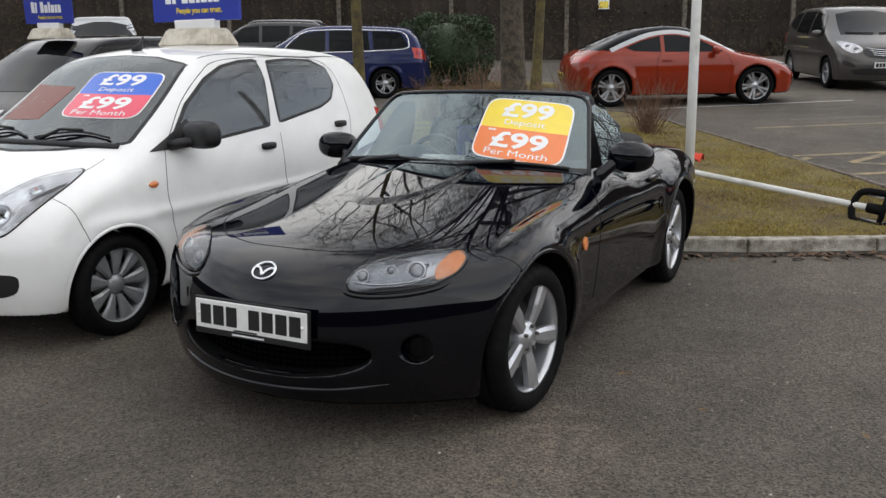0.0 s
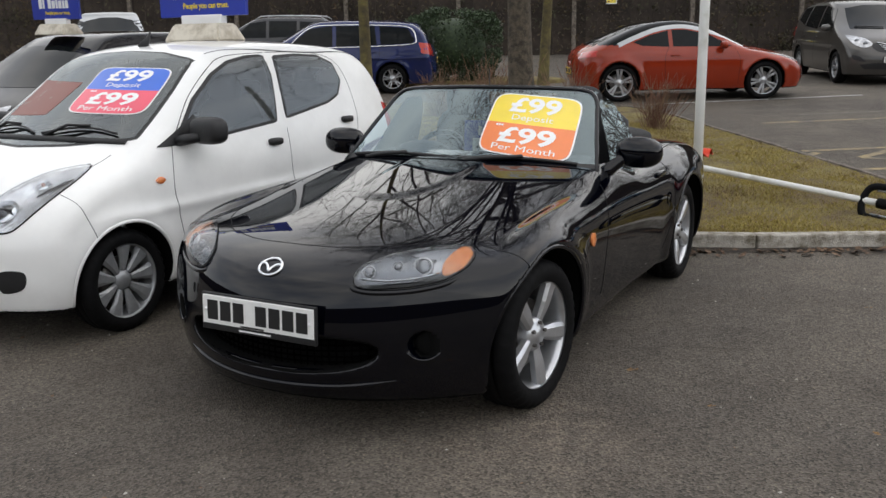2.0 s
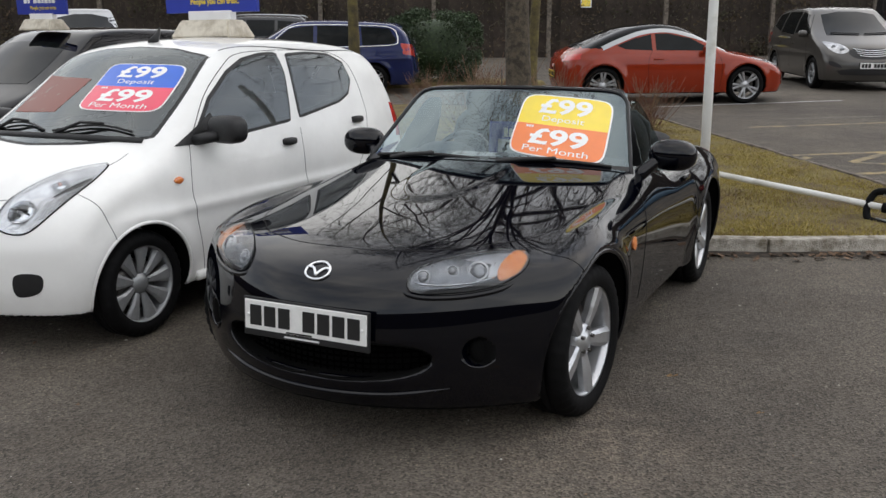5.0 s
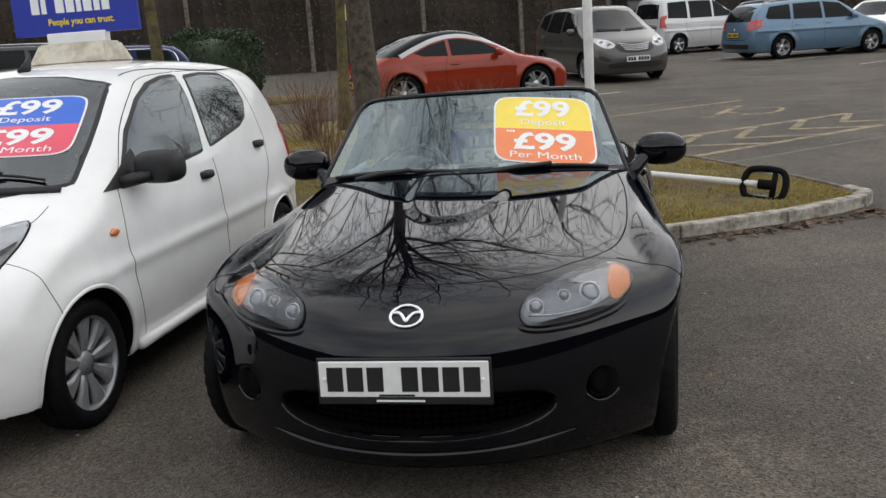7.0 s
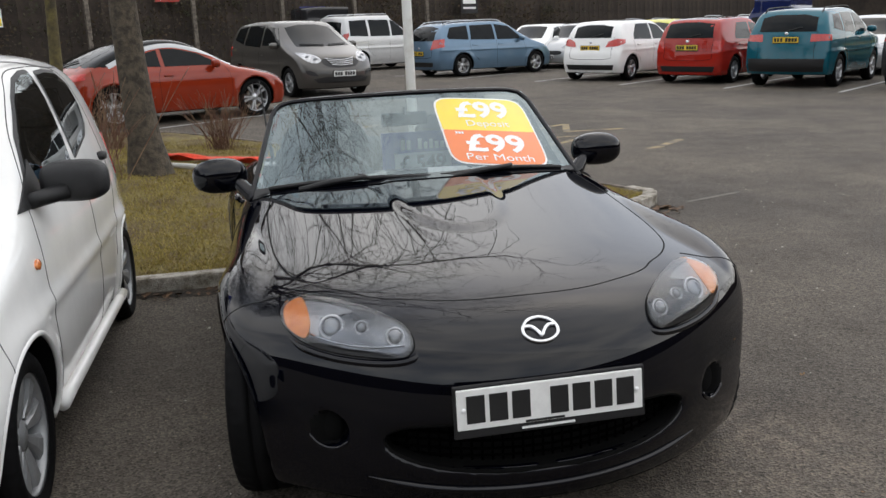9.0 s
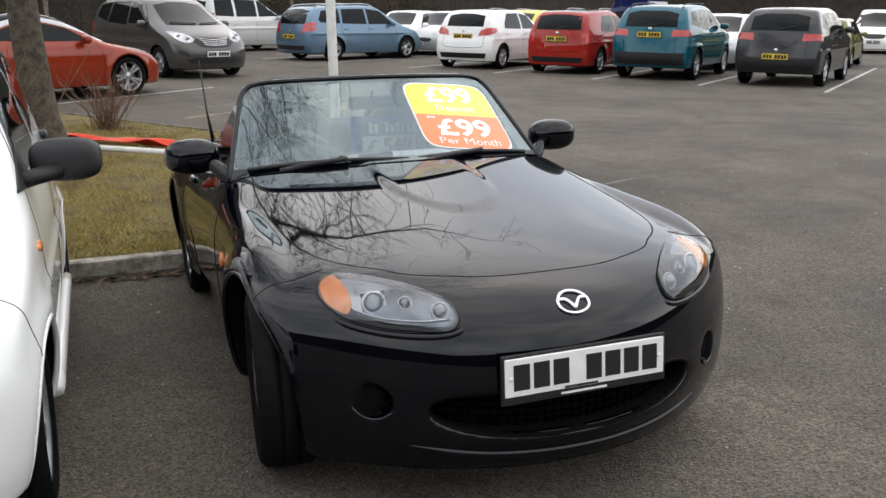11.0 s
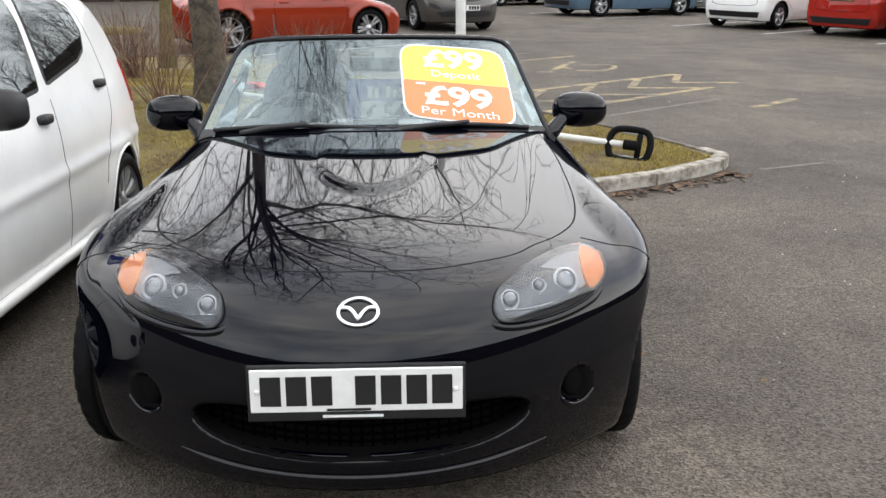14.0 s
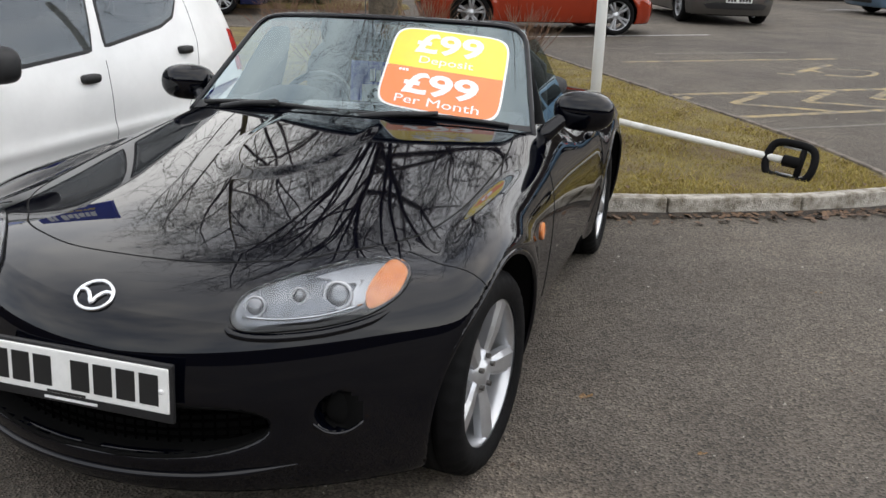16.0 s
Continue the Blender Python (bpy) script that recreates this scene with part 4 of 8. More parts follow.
shrub("shrub", 2.6, 12.5, 4, 90, 0.75, "leafless reddish-brown shrub on the verge", 0.55)
shrub("shrub", 0.15, 9.55, 9, 34, 0.95, "dry straggling canes round the tree's foot", 0.7)
for k, (x, y, n, h) in enumerate(((1.55, 13.4, 70, 0.85), (0.4, 12.6, 75, 0.9), (-0.4, 14.2, 60, 0.8))):
    shrub("shrub", x, y, 6 + 15 * k, n, h, "leafless brown thicket on the verge", 0.65)


def hedge(x, y, wide, deep, high, seed, label):
    """A dense evergreen: small leaves over a lumpy form."""
    rng = np.random.RandomState(seed)
    n = 16000
    u, th = rng.rand(n) * 2 - 1, rng.rand(n) * 2 * np.pi
    d = np.stack([np.sqrt(1 - u * u) * np.cos(th), np.sqrt(1 - u * u) * np.sin(th), u], 1)
    e = np.sign(d) * np.abs(d) ** 0.6
    lump = 1 + 0.05 * np.sin(7 * d[:, 0] + 3 * d[:, 2]) + 0.04 * np.sin(11 * d[:, 1] + 5 * d[:, 0]) + rng.randn(n) * 0.035
    p = e * lump[:, None] * np.array([wide / 2, deep / 2, high / 2]) + np.array([0, 0, high / 2])
    p[:, 2] = np.maximum(p[:, 2], 0.02)
    a, b = rng.randn(n, 3), rng.randn(n, 3)
    a, b = (q / np.linalg.norm(q, axis=1, keepdims=True) * 0.036 for q in (a, b))
    v = np.concatenate([p - a, p + b * 0.6, p + a, p - b * 0.6])
    k = np.arange(n)
    root = thing("hedge_bush", pose(x, y, float(ground_z(x, y)) + 0.05), label, "bush")
    mesh_ob("leaves", v, np.stack([k, k + n, k + 2 * n, k + 3 * n], 1), HEDGE, root, smooth=False)
    core = bmesh.new()
    bmesh.ops.create_icosphere(core, subdivisions=3, radius=1, matrix=Matrix.Translation((0, 0, high / 2)) @ Matrix.Diagonal((wide * 0.36, deep * 0.36, high * 0.40, 1)))
    part("leaf_core", core, HEDGE, root, smooth=True)


def far_verge():
    """A narrow grass strip under the bush, beside the lane."""
    line = smooth_line([(-7.0, 20.9), (-3.0, 21.0), (0.5, 21.2), (2.0, 21.6), (2.3, 22.2), (1.6, 22.9), (-1.0, 22.9), (-4.0, 22.7), (-7.0, 22.5)], 72, True)
    mid = line.mean(0)
    rings = [line] + [mid + (line - mid) * k for k in (0.985, 0.7, 0.4)]
    lift = (0.0, 0.08, 0.11, 0.12)
    v = np.concatenate([np.c_[r, ground_z(r[:, 0], r[:, 1]) + h] for r, h in zip(rings, lift)] + [np.r_[mid, float(ground_z(*mid)) + 0.12][None]])
    n = len(line)
    f = [(k * n + i, k * n + (i + 1) % n, (k + 1) * n + (i + 1) % n, (k + 1) * n + i) for k in range(3) for i in range(n)]
    f += [(3 * n + i, 3 * n + (i + 1) % n, 4 * n) for i in range(n)]
    tagged(mesh_ob("far_verge", v, f, TURF), "narrow mossy grass strip under a bush", "verge", kind="structure")


far_verge()
hedge(-0.38, 21.9, 2.15, 1.5, 1.65, 2, "clipped dark green evergreen bush by the lane")

# ---------- posts ----------
def posts():
    z = float(island_z(np.array(1.93), np.array(7.36)))
    root = thing("lamp_post", pose(1.93, 7.36, z), "tall white painted steel post standing in the verge", "post")
    v, f = lathe([(0.0, -0.3), (0.038, -0.3), (0.038, 1.2), (0.037, 2.5), (0.03, 2.53), (0.0, 2.54)], 24)
    mesh_ob("pole", v[:, [0, 2, 1]], f[:, ::-1], POST_WHITE, root)
    # the fallen post with its black hoop
    a, b = np.array([3.27, 6.93, 0.225]), np.array([0.68, 10.07, 0.0])
    b[2] = float(island_z(b[0], b[1])) + 0.045
    root = thing("fallen_post", Matrix(), "white steel post lying fallen across the verge", "post")
    tube("pole", [a + (b - a) * s for s in np.linspace(0, 1, 6)], 0.026, POST_WHITE, root, 14)
    t = (a - b) / np.linalg.norm(a - b)
    tube("end_cap", [a - t * 0.06, a + t * 0.06], 0.042, RUBBER, root, 12, label="black rubber end cap")
    side = np.cross(t, (0, 0, 1))
    side /= np.linalg.norm(side)
    up = np.cross(side, t) * 0.93 - side * 0.36
    mid = a - t * 0.01
    corner = [(0.155, 0.065), (0.09, 0.124), (-0.105, 0.122), (-0.165, 0.06), (-0.165, -0.06), (-0.105, -0.122), (0.09, -0.124), (0.155, -0.065)]
    ring = smooth_line([mid + t * u + up * v for u, v in corner], 64, True)
    tube("hoop", ring, 0.028, RUBBER, root, 10, closed=True, label="black rubber hoop with worn edges")
    tube("cross_bar", [mid + t * 0.07 + up * 0.10, mid + t * 0.07 - up * 0.10], 0.024, RUBBER, root, 8)
    for v in (-0.096, 0.096):
        tube("bracket", [mid + t * -0.08 + up * v, mid + t * 0.10 + up * v, mid + t * 0.17 + up * v * 0.5], 0.008, ALLOY, root, 6)


posts()


def tarp():
    """A crumpled plastic barrier on the grass, along the fallen post."""
    n, m = 60, 12
    X, Y = np.meshgrid(np.linspace(-1.0, 1.0, n), np.linspace(-0.13, 0.13, m), indexing="ij")
    Z = 0.03 + 0.05 * np.abs(np.sin(X * 5 + 2 * np.sin(Y * 9))) * np.cos(Y * 5) + 0.015 * np.sin(X * 17 + Y * 25)
    Yb = Y * (1 - 0.3 * np.abs(np.sin(X * 2.2))) + 0.05 * np.sin(X * 4)
    ang = math.atan2(1.0, -1.7)
    wx = 1.75 + X * math.cos(ang) - (Yb - 0.16) * math.sin(ang)
    wy = 10.2 + X * math.sin(ang) + (Yb - 0.16) * math.cos(ang)
    v = np.stack([wx, wy, island_z(wx, wy) + Z], -1).reshape(-1, 3)
    top = np.array(grid_quads(n, m))
    k = len(v)
    ob = mesh_ob("plastic_barrier", np.concatenate([v, v - (0, 0, 0.012)]), np.concatenate([top, top[:, ::-1] + k]), TARP)
    tagged(ob, "crumpled orange plastic barrier lying on the grass", "barrier")


def grid_quads(n, m):
    i, j = np.meshgrid(np.arange(n - 1), np.arange(m - 1), indexing="ij")
    a = (i * m + j).ravel()
    return np.stack([a, a + m, a + m + 1, a + 1], 1)


tarp()


# ---------- cars ----------
def wheel_data(key, r, width, rim, spokes, look_of, cache={}):
    """Shared meshes of one kind of wheel: axle along y, its outer face towards +y."""
    if key in cache:
        return cache[key]
    w = width / 2
    tyre = lathe([(rim * 0.97, -w * 0.9), (rim + 0.012, -w), ((r + rim) / 2, -w * 1.04), (r - 0.022, -w * 0.97), (r - 0.006, -w * 0.8), (r, -w * 0.5), (r, -w * 0.32), (r - 0.007, -w * 0.30),
                  (r - 0.007, -w * 0.24), (r, -w * 0.22), (r, w * 0.22), (r - 0.007, w * 0.24), (r - 0.007, w * 0.30), (r, w * 0.32), (r, w * 0.5), (r - 0.006, w * 0.8), (r - 0.022, w * 0.97),
                  ((r + rim) / 2, w * 1.04), (rim + 0.012, w), (rim * 0.97, w * 0.9)], 108)
    tv = tyre[0].reshape(20, -1, 3)
    for row in (3, 4, 15, 16):
        tv[row, ::3, 0] *= 1 - 0.008 / r
        tv[row, ::3, 2] *= 1 - 0.008 / r
    barrel = lathe([(rim * 0.97, -w * 0.9), (rim * 0.93, -w * 0.7), (rim * 0.90, 0.0), (rim * 0.92, w * 0.55), (rim * 0.945, w * 0.80), (rim * 1.0, w * 0.90), (rim * 0.985, w * 0.80)], 56)
    face = bmesh.new()
    out = w * (0.80 if look_of == "five" else 0.66)
    hub = lathe([(0.0, out - 0.004), (0.026, out - 0.004), (0.03, out - 0.008), (0.05, out - 0.012), (0.056, out - 0.03)], 28) if look_of == "cover" else lathe([(0.0, out - 0.004), (0.028, out - 0.004), (0.031, out - 0.009), (0.062, out - 0.013), (0.072, out - 0.03), (0.074, out - 0.09)], 28)

    def bar(a0, a1, r0, r1, z0, z1, thick):
        """One spoke between two radii; half-angles widen or narrow."""
        ring = []
        for rr, half, zz in ((r0, a0, z0), ((r0 + r1) / 2, (a0 + a1) / 2 * 0.9, (z0 + z1) / 2 + 0.004), (r1, a1, z1)):
            ring.append([(rr * math.cos(q), zz - d, rr * math.sin(q)) for q, d in ((-half, 0.010), (-half * 0.55, 0.0), (half * 0.55, 0.0), (half, 0.010), (half, thick), (-half, thick))])
        return ring
    for k in range(spokes):
        ang = 2 * math.pi * k / spokes + 0.3
        rot = Matrix.Rotation(ang, 4, "Y")
        if look_of == "cover":
            rings = [bar(0.27, 0.25, 0.055, rim * 0.955, out - 0.010, out + 0.004, 0.02)]
        elif look_of == "twin":
            rings = [[[Matrix.Rotation(o, 4, "Y") @ Vector(p) for p in ring] for ring in bar(0.19, 0.095, 0.055, rim * 0.97, out - 0.012, out + 0.002, 0.03)] for o in (-0.17, 0.17)]
        else:
            rings = [bar(0.42, 0.185, 0.055, rim * 0.96, out - 0.014, out + 0.004, 0.035)]
        for rg in rings:
            vs = [[face.verts.new(rot @ Vector(p)) for p in ring] for ring in rg]
            for i in range(len(vs) - 1):
                for j in range(6):
                    face.faces.new((vs[i][j], vs[i][(j + 1) % 6], vs[i + 1][(j + 1) % 6], vs[i + 1][j]))
            face.faces.new(vs[-1][::-1])
    bmesh.ops.recalc_face_normals(face, faces=face.faces[:])
    me = bpy.data.meshes.new("rim")
    face.to_mesh(me)
    face.free()
    disc = lathe([(0.0, -0.01), (rim * 0.62, -0.01), (rim * 0.62, 0.012), (0.05, 0.012), (0.0, 0.012)], 32)
    nuts = bmesh.new()
    for k in range(5):
        q = 2 * math.pi * k / 5 + 0.62
        bmesh.ops.create_cone(nuts, cap_ends=True, segments=6, radius1=0.009, radius2=0.008, depth=0.018, matrix=Matrix.Translation((0.05 * math.cos(q), out - 0.008, 0.05 * math.sin(q))) @ Matrix.Rotation(math.pi / 2, 4, "X"))
    nm = bpy.data.meshes.new("wheel_nuts")
    nuts.to_mesh(nm)
    nuts.free()
    cache[key] = dict(tyre=tyre, barrel=barrel, rim=me, hub=hub, disc=disc, nuts=nm)
    return cache[key]


def add_wheels(root, key, r, width, rim, spokes, look_of, spots, material, steer=0.0):
    """Four wheels: each with tyre, rim, hub cap, brake disc."""
    d = wheel_data(key, r, width, rim, spokes, look_of)
    shared = {}
    for x, y in spots:
        turn = 0 if y > 0 else 180
        m = pose(x, y, r, 0, 0, turn + (steer if x > -0.5 else 0)) @ pose(0, 0, 0, 0, (x * 37 + y * 11) % 70, 0)

        def put(name, geo, mt, parent, smooth=True):
            if name in shared:
                ob = new(name, shared[name])
            elif isinstance(geo, tuple):
                ob = mesh_ob(name, geo[0], geo[1][:, ::-1], mt, smooth=smooth)
            else:
                geo.materials.clear()
                geo.materials.append(mt)
                ob = new(name, geo)
            shared[name] = ob.data
            ob.parent = parent
            return ob
        wheel = put("wheel", d["barrel"], material, root)
        wheel.matrix_local = m
        put("tyre", d["tyre"], RUBBER, wheel)
        put("rim", d["rim"], material, wheel)
        put("hub_cap", d["hub"], material, wheel)
        put("brake_disc", d["disc"], STEEL, wheel)
        if key in ("roadster",):
            put("wheel_nuts", d["nuts"], STEEL, wheel)["kind"] = "stuff"


def body_part(root, shell, step, coat, arches, arch_r, wheel_r, label="", holes=None, lips=False, roof=None, panes=()):
    """The painted shell; wheel wells and the underside are dark lining."""
    p, q, n = shell.mesh(step)
    c = p[q].mean(1)
    for plane, outline in panes:
        # the shell is open where a pane of glass sits
        mid, way = np.mean(outline, axis=0), -np.array(PLANES[plane][1])
        uv = c[:, 1:] if plane[-1] == "x" else c[:, [0, 2]]
        gone = inside(mid + (np.array(outline) - mid) * 0.97, uv[:, 0], uv[:, 1]) & ((n[q].mean(1) @ way) > 0.1)
        q, c = q[~gone], c[~gone]
    nz = n[q].mean(1)[:, 2]
    dark = (c[:, 2] < 0.26) & (nz < -0.6)
    nc = n[q].mean(1)
    wide = np.abs(p[:, 1]).max()
    for xa in arches:
        rx, rz = c[:, 0] - xa, c[:, 2] - wheel_r
        d = np.hypot(rx, rz)
        facing = -(nc[:, 0] * rx + nc[:, 2] * rz) / np.maximum(d, 0.05)
        dark |= (d < arch_r + 0.008) & ((facing > 0.75) | (d < arch_r - 0.012)) & (np.abs(c[:, 1]) < wide - 0.01) & (c[:, 2] > 0.1)
    mats = dark.astype(int)
    if roof:
        mats[(c[:, 2] > roof[0](c[:, 0])) & (mats == 0)] = 2
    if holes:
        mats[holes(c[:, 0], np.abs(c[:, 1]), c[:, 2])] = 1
    body = mesh_ob("body", p, q, [coat, VOID, roof[1] if roof else VOID], root, normals=n, face_mats=mats, label=label)
    if lips:
        for xa in arches:
            for plane in ("y", "-y"):
                ang = np.linspace(-0.36, np.pi + 0.36, 52)
                face = on_form(shell, plane, np.stack([xa + (arch_r + 0.016) * np.cos(ang), wheel_r + (arch_r + 0.016) * np.sin(ang)], 1))
                good = (np.abs(shell.at(face)) < 0.004) & (np.abs(face[:, 1]) > 0.3)
                ang, face = ang[good], face[good]
                pts = np.stack([xa + (arch_r + 0.003) * np.cos(ang), face[:, 1] - np.sign(face[:, 1]) * 0.005, wheel_r + (arch_r + 0.003) * np.sin(ang)], 1)
                tube("arch_lip", pts, 0.0105, coat, root, 8)
    return body


def ellipsoid(name, size, m, material, parent, power=1.0, label="", seg=28, rings=16):
    v, f = [], []
    for i in range(rings + 1):
        la = math.pi * (i / rings - 0.5)
        for k in range(seg):
            lo = 2 * math.pi * k / seg
            c = (math.cos(la) * math.cos(lo), math.cos(la) * math.sin(lo), math.sin(la))
            v.append([size[j] / 2 * math.copysign(abs(c[j]) ** power, c[j]) for j in range(3)])
    for i in range(rings):
        for k in range(seg):
            k2 = (k + 1) % seg
            f.append((i * seg + k, i * seg + k2, (i + 1) * seg + k2, (i + 1) * seg + k))
    ob = mesh_ob(name, v, np.array(f), material, parent, label=label)
    ob.matrix_local = m
    return ob


def number_plate(root, m, material, size=(0.52, 0.111), bars=True, frame=PITCH):
    """A plate in the local yz plane, its face towards +x; its characters are plain bars."""
    pl = box("number_plate", (0.012, size[0], size[1]), m, material, root, bevel=0.004)
    back = box("plate_frame", (0.014, size[0] + 0.016, size[1] + 0.034), pose(-0.006, 0, -0.008), frame, pl, bevel=0.004)
    if bars:
        w = 0.050 * size[0] / 0.52
        for k in range(7):
            y = (3 - k + (0.35 if k < 4 else -0.35)) * 0.0625 * size[0] / 0.52
            box("character_bar", (0.003, w, size[1] * 0.68), pose(0.0065, y, 0), INK, pl, bevel=0.0)
    return pl


FARLAMP = mat("far_lamp", (0.62, 0.63, 0.65), 0.2, 0.5, vary=0.45, scale=9, bump=0.01, bump_scale=16)
CHROMELAMP = mat("chromed_lamp_bowl", (0.92, 0.92, 0.93), 0.16, 0.85, vary=0.15, scale=14, bump=0.003, bump_scale=45)


def generic_car(name, spec, m, coat, label, category="car", step=0.035, group="", plate="rear", rails=False, mirror=None, trim=None, roof=None, wheel_look="five", alloy=None):
    """A closed car a little way off: shell, panes, lamps, wheels, mirrors, plate."""
    root = thing(name, m, label, category, group)
    shell = spec.setdefault("shell", None) or car_form(spec)
    spec["shell"] = shell
    wb, r = spec["wheelbase"], spec["wheel"]
    body_part(root, shell, step, coat, (0.0, -wb), spec["arch"], r, roof=roof)
    for sgn in (1, -1):
        plane = "y" if sgn > 0 else "-y"
        for k, line in enumerate(spec["side_glass"]):
            patch("side_window", shell, plane, line, DARKGLASS, root, seg=40, rings=4, smooth=False)
        patch("headlamp", shell, "x", [(sgn * u, v) for u, v in spec["headlamp"]], FARLAMP, root, seg=28, rings=3, lift=0.006)
        anchor = (min(q[1] for q in spec["tail"]) + 0.5, max(q[1] for q in spec["wide"]) - 0.45)
        corner_patch("tail_lamp", shell, sgn, anchor, spec["tail_lamp"], REDLENS, root)
        mx, my, mz = spec["mirror"]
        mir = ellipsoid("door_mirror", (0.13, 0.2, 0.14), pose(mx, sgn * my, mz), mirror or coat, root, 0.75, seg=16, rings=10)
        for hx in spec["handles"]:
            p = on_form(shell, plane, [(hx, spec["handle_z"])])[0]
            box("door_handle", (0.17, 0.03, 0.028), pose(*(p + (0, sgn * 0.008, 0))), trim or coat, root, bevel=0.008)
        for line in spec.get("doors", ()):
            seam(shell, plane, line, root, 0.008, n=24)
        if rails:
            pts = on_form(shell, "z", [(x, sgn * spec["rail_y"]) for x in np.linspace(*spec["rail_x"], 14)])
            pts[1:-1, 2] += 0.045
            tube("roof_rail", pts, 0.014, ALLOY if rails is True else rails, root, 6)
    patch("windscreen", shell, "x", spec["screen"], DARKGLASS, root, seg=48, rings=6, smooth=False)
    patch("rear_window", shell, "-x", spec["rear_glass"], DARKGLASS, root, seg=48, rings=5, smooth=False)
    # rear wiper, badge and tailgate lines
    low_z = min(v for _, v in spec["rear_glass"])
    wp = on_form(shell, "-x", [(-0.02 - 0.28 * k, low_z + 0.015 + 0.07 * k) for k in np.linspace(0, 1, 6)])
    tube("rear_wiper", wp + shell.normal(wp) * 0.02, 0.011, PITCH, root, 6)
    bp = on_form(shell, "-x", [(0.0, min(spec["rear_plate_z"] + 0.13, low_z - 0.04))])[0]
    ellipsoid("badge", (0.015, 0.085, 0.075), pose(*bp), CHROME, root, seg=14, rings=8)
    seam(shell, "-x", [(-0.60, low_z + 0.02), (-0.57, 0.75), (-0.54, 0.56), (0.0, 0.53), (0.54, 0.56), (0.57, 0.75), (0.60, low_z + 0.02)], root, 0.012, n=50, name="tailgate_line")
    if "grille" in spec:
        patch("grille", shell, "x", spec["grille"], PITCH, root, seg=32, rings=3, lift=0.004)
    if "bumper" in spec:
        patch("rear_bumper_insert", shell, "-x", spec["bumper"], PITCH, root, seg=48, rings=8, lift=0.012, smooth=False)
    back = on_form(shell, "-x", [(0, spec["rear_plate_z"])])[0]
    number_plate(root, pose(back[0] - 0.012, 0, back[2], 0, 0, 180), PLATE_Y)
    front = on_form(shell, "x", [(0, spec["front_plate_z"])])[0]
    number_plate(root, pose(front[0] + 0.012, 0, front[2]), PLATE_W)
    w = max(q[1] for q in spec["wide"]) - 0.115
    add_wheels(root, name + wheel_look + str(r), r, 0.2, spec.get("rim", r * 0.68), 5, "twin" if wheel_look == "twin" else "five",
               [(0, w), (0, -w), (-wb, w), (-wb, -w)], alloy or ALLOY)
    return root, shell


def spec_of(base, **kw):
    s = dict(base)
    s.pop("shell", None)
    s.update(kw)
    return s


SUPERMINI = dict(
    top=[(-3.25, 0.85), (-3.08, 1.12), (-2.92, 1.34), (-2.7, 1.43), (-2.2, 1.46), (-1.6, 1.47), (-1.15, 1.45), (-0.85, 1.40), (-0.5, 1.22), (0.0, 0.98), (0.15, 0.94), (0.4, 0.88), (0.6, 0.80), (0.72, 0.70), (0.9, 0.5)],
    wide=[(-3.3, 0.74), (-2.9, 0.84), (-2.2, 0.868), (-1.2, 0.868), (-0.3, 0.868), (0.2, 0.855), (0.5, 0.80), (0.9, 0.68)],
    inset=[(0.0, 0.12), (0.2, 0.05), (0.3, 0.02), (0.5, 0.0), (0.75, 0.004), (0.9, 0.025), (1.0, 0.06), (1.25, 0.15), (1.4, 0.22), (1.6, 0.33)],
    nose=[(0.0, 0.68), (0.2, 0.78), (0.4, 0.82), (0.55, 0.81), (0.68, 0.75), (0.8, 0.62), (0.95, 0.2), (1.1, -0.2), (1.6, -1.2)],
    tail=[(0.0, -3.0), (0.2, -3.12), (0.45, -3.2), (0.65, -3.18), (0.8, -3.12), (0.95, -3.08), (1.2, -2.98), (1.5, -2.7)],
    wheelbase=2.54, wheel=0.305, arch=0.345, flare=0.014, crown=0.06, crease=0.01, mid=-1.3,
    side_glass=[[(-0.55, 0.98), (-0.95, 1.32), (-1.38, 1.37), (-1.38, 0.98)], [(-1.46, 0.98), (-1.46, 1.37), (-2.1, 1.36), (-2.35, 1.12), (-2.38, 1.0)]],
    screen=[(-0.60, 0.99), (0.60, 0.99), (0.50, 1.36), (0.2, 1.39), (-0.2, 1.39), (-0.50, 1.36)],
    rear_glass=[(-0.52, 1.04), (0.52, 1.04), (0.50, 1.30), (0.2, 1.35), (-0.2, 1.35), (-0.50, 1.30)],
    headlamp=[(0.45, 0.68), (0.62, 0.66), (0.74, 0.76), (0.70, 0.84), (0.55, 0.78)],
    tail_lamp=[(0, 0.82), (40, 0.84), (78, 0.94), (76, 1.0), (40, 1.02), (8, 0.95)],
    mirror=(-0.62, 0.93, 0.99), handles=(-1.28, -2.2), handle_z=0.87, rear_plate_z=0.80, front_plate_z=0.40,
    bumper=[(-0.62, 0.28), (0.62, 0.28), (0.66, 0.40), (-0.66, 0.40)], grille=[(-0.38, 0.46), (0.38, 0.46), (0.42, 0.58), (-0.42, 0.58)],
    doors=[[(-0.42, 0.3), (-0.40, 0.7), (-0.52, 0.95)], [(-1.42, 0.28), (-1.42, 0.95)], [(-2.05, 0.45), (-2.35, 0.7), (-2.42, 0.98)]], rail_y=0.52, rail_x=(-2.7, -1.0))

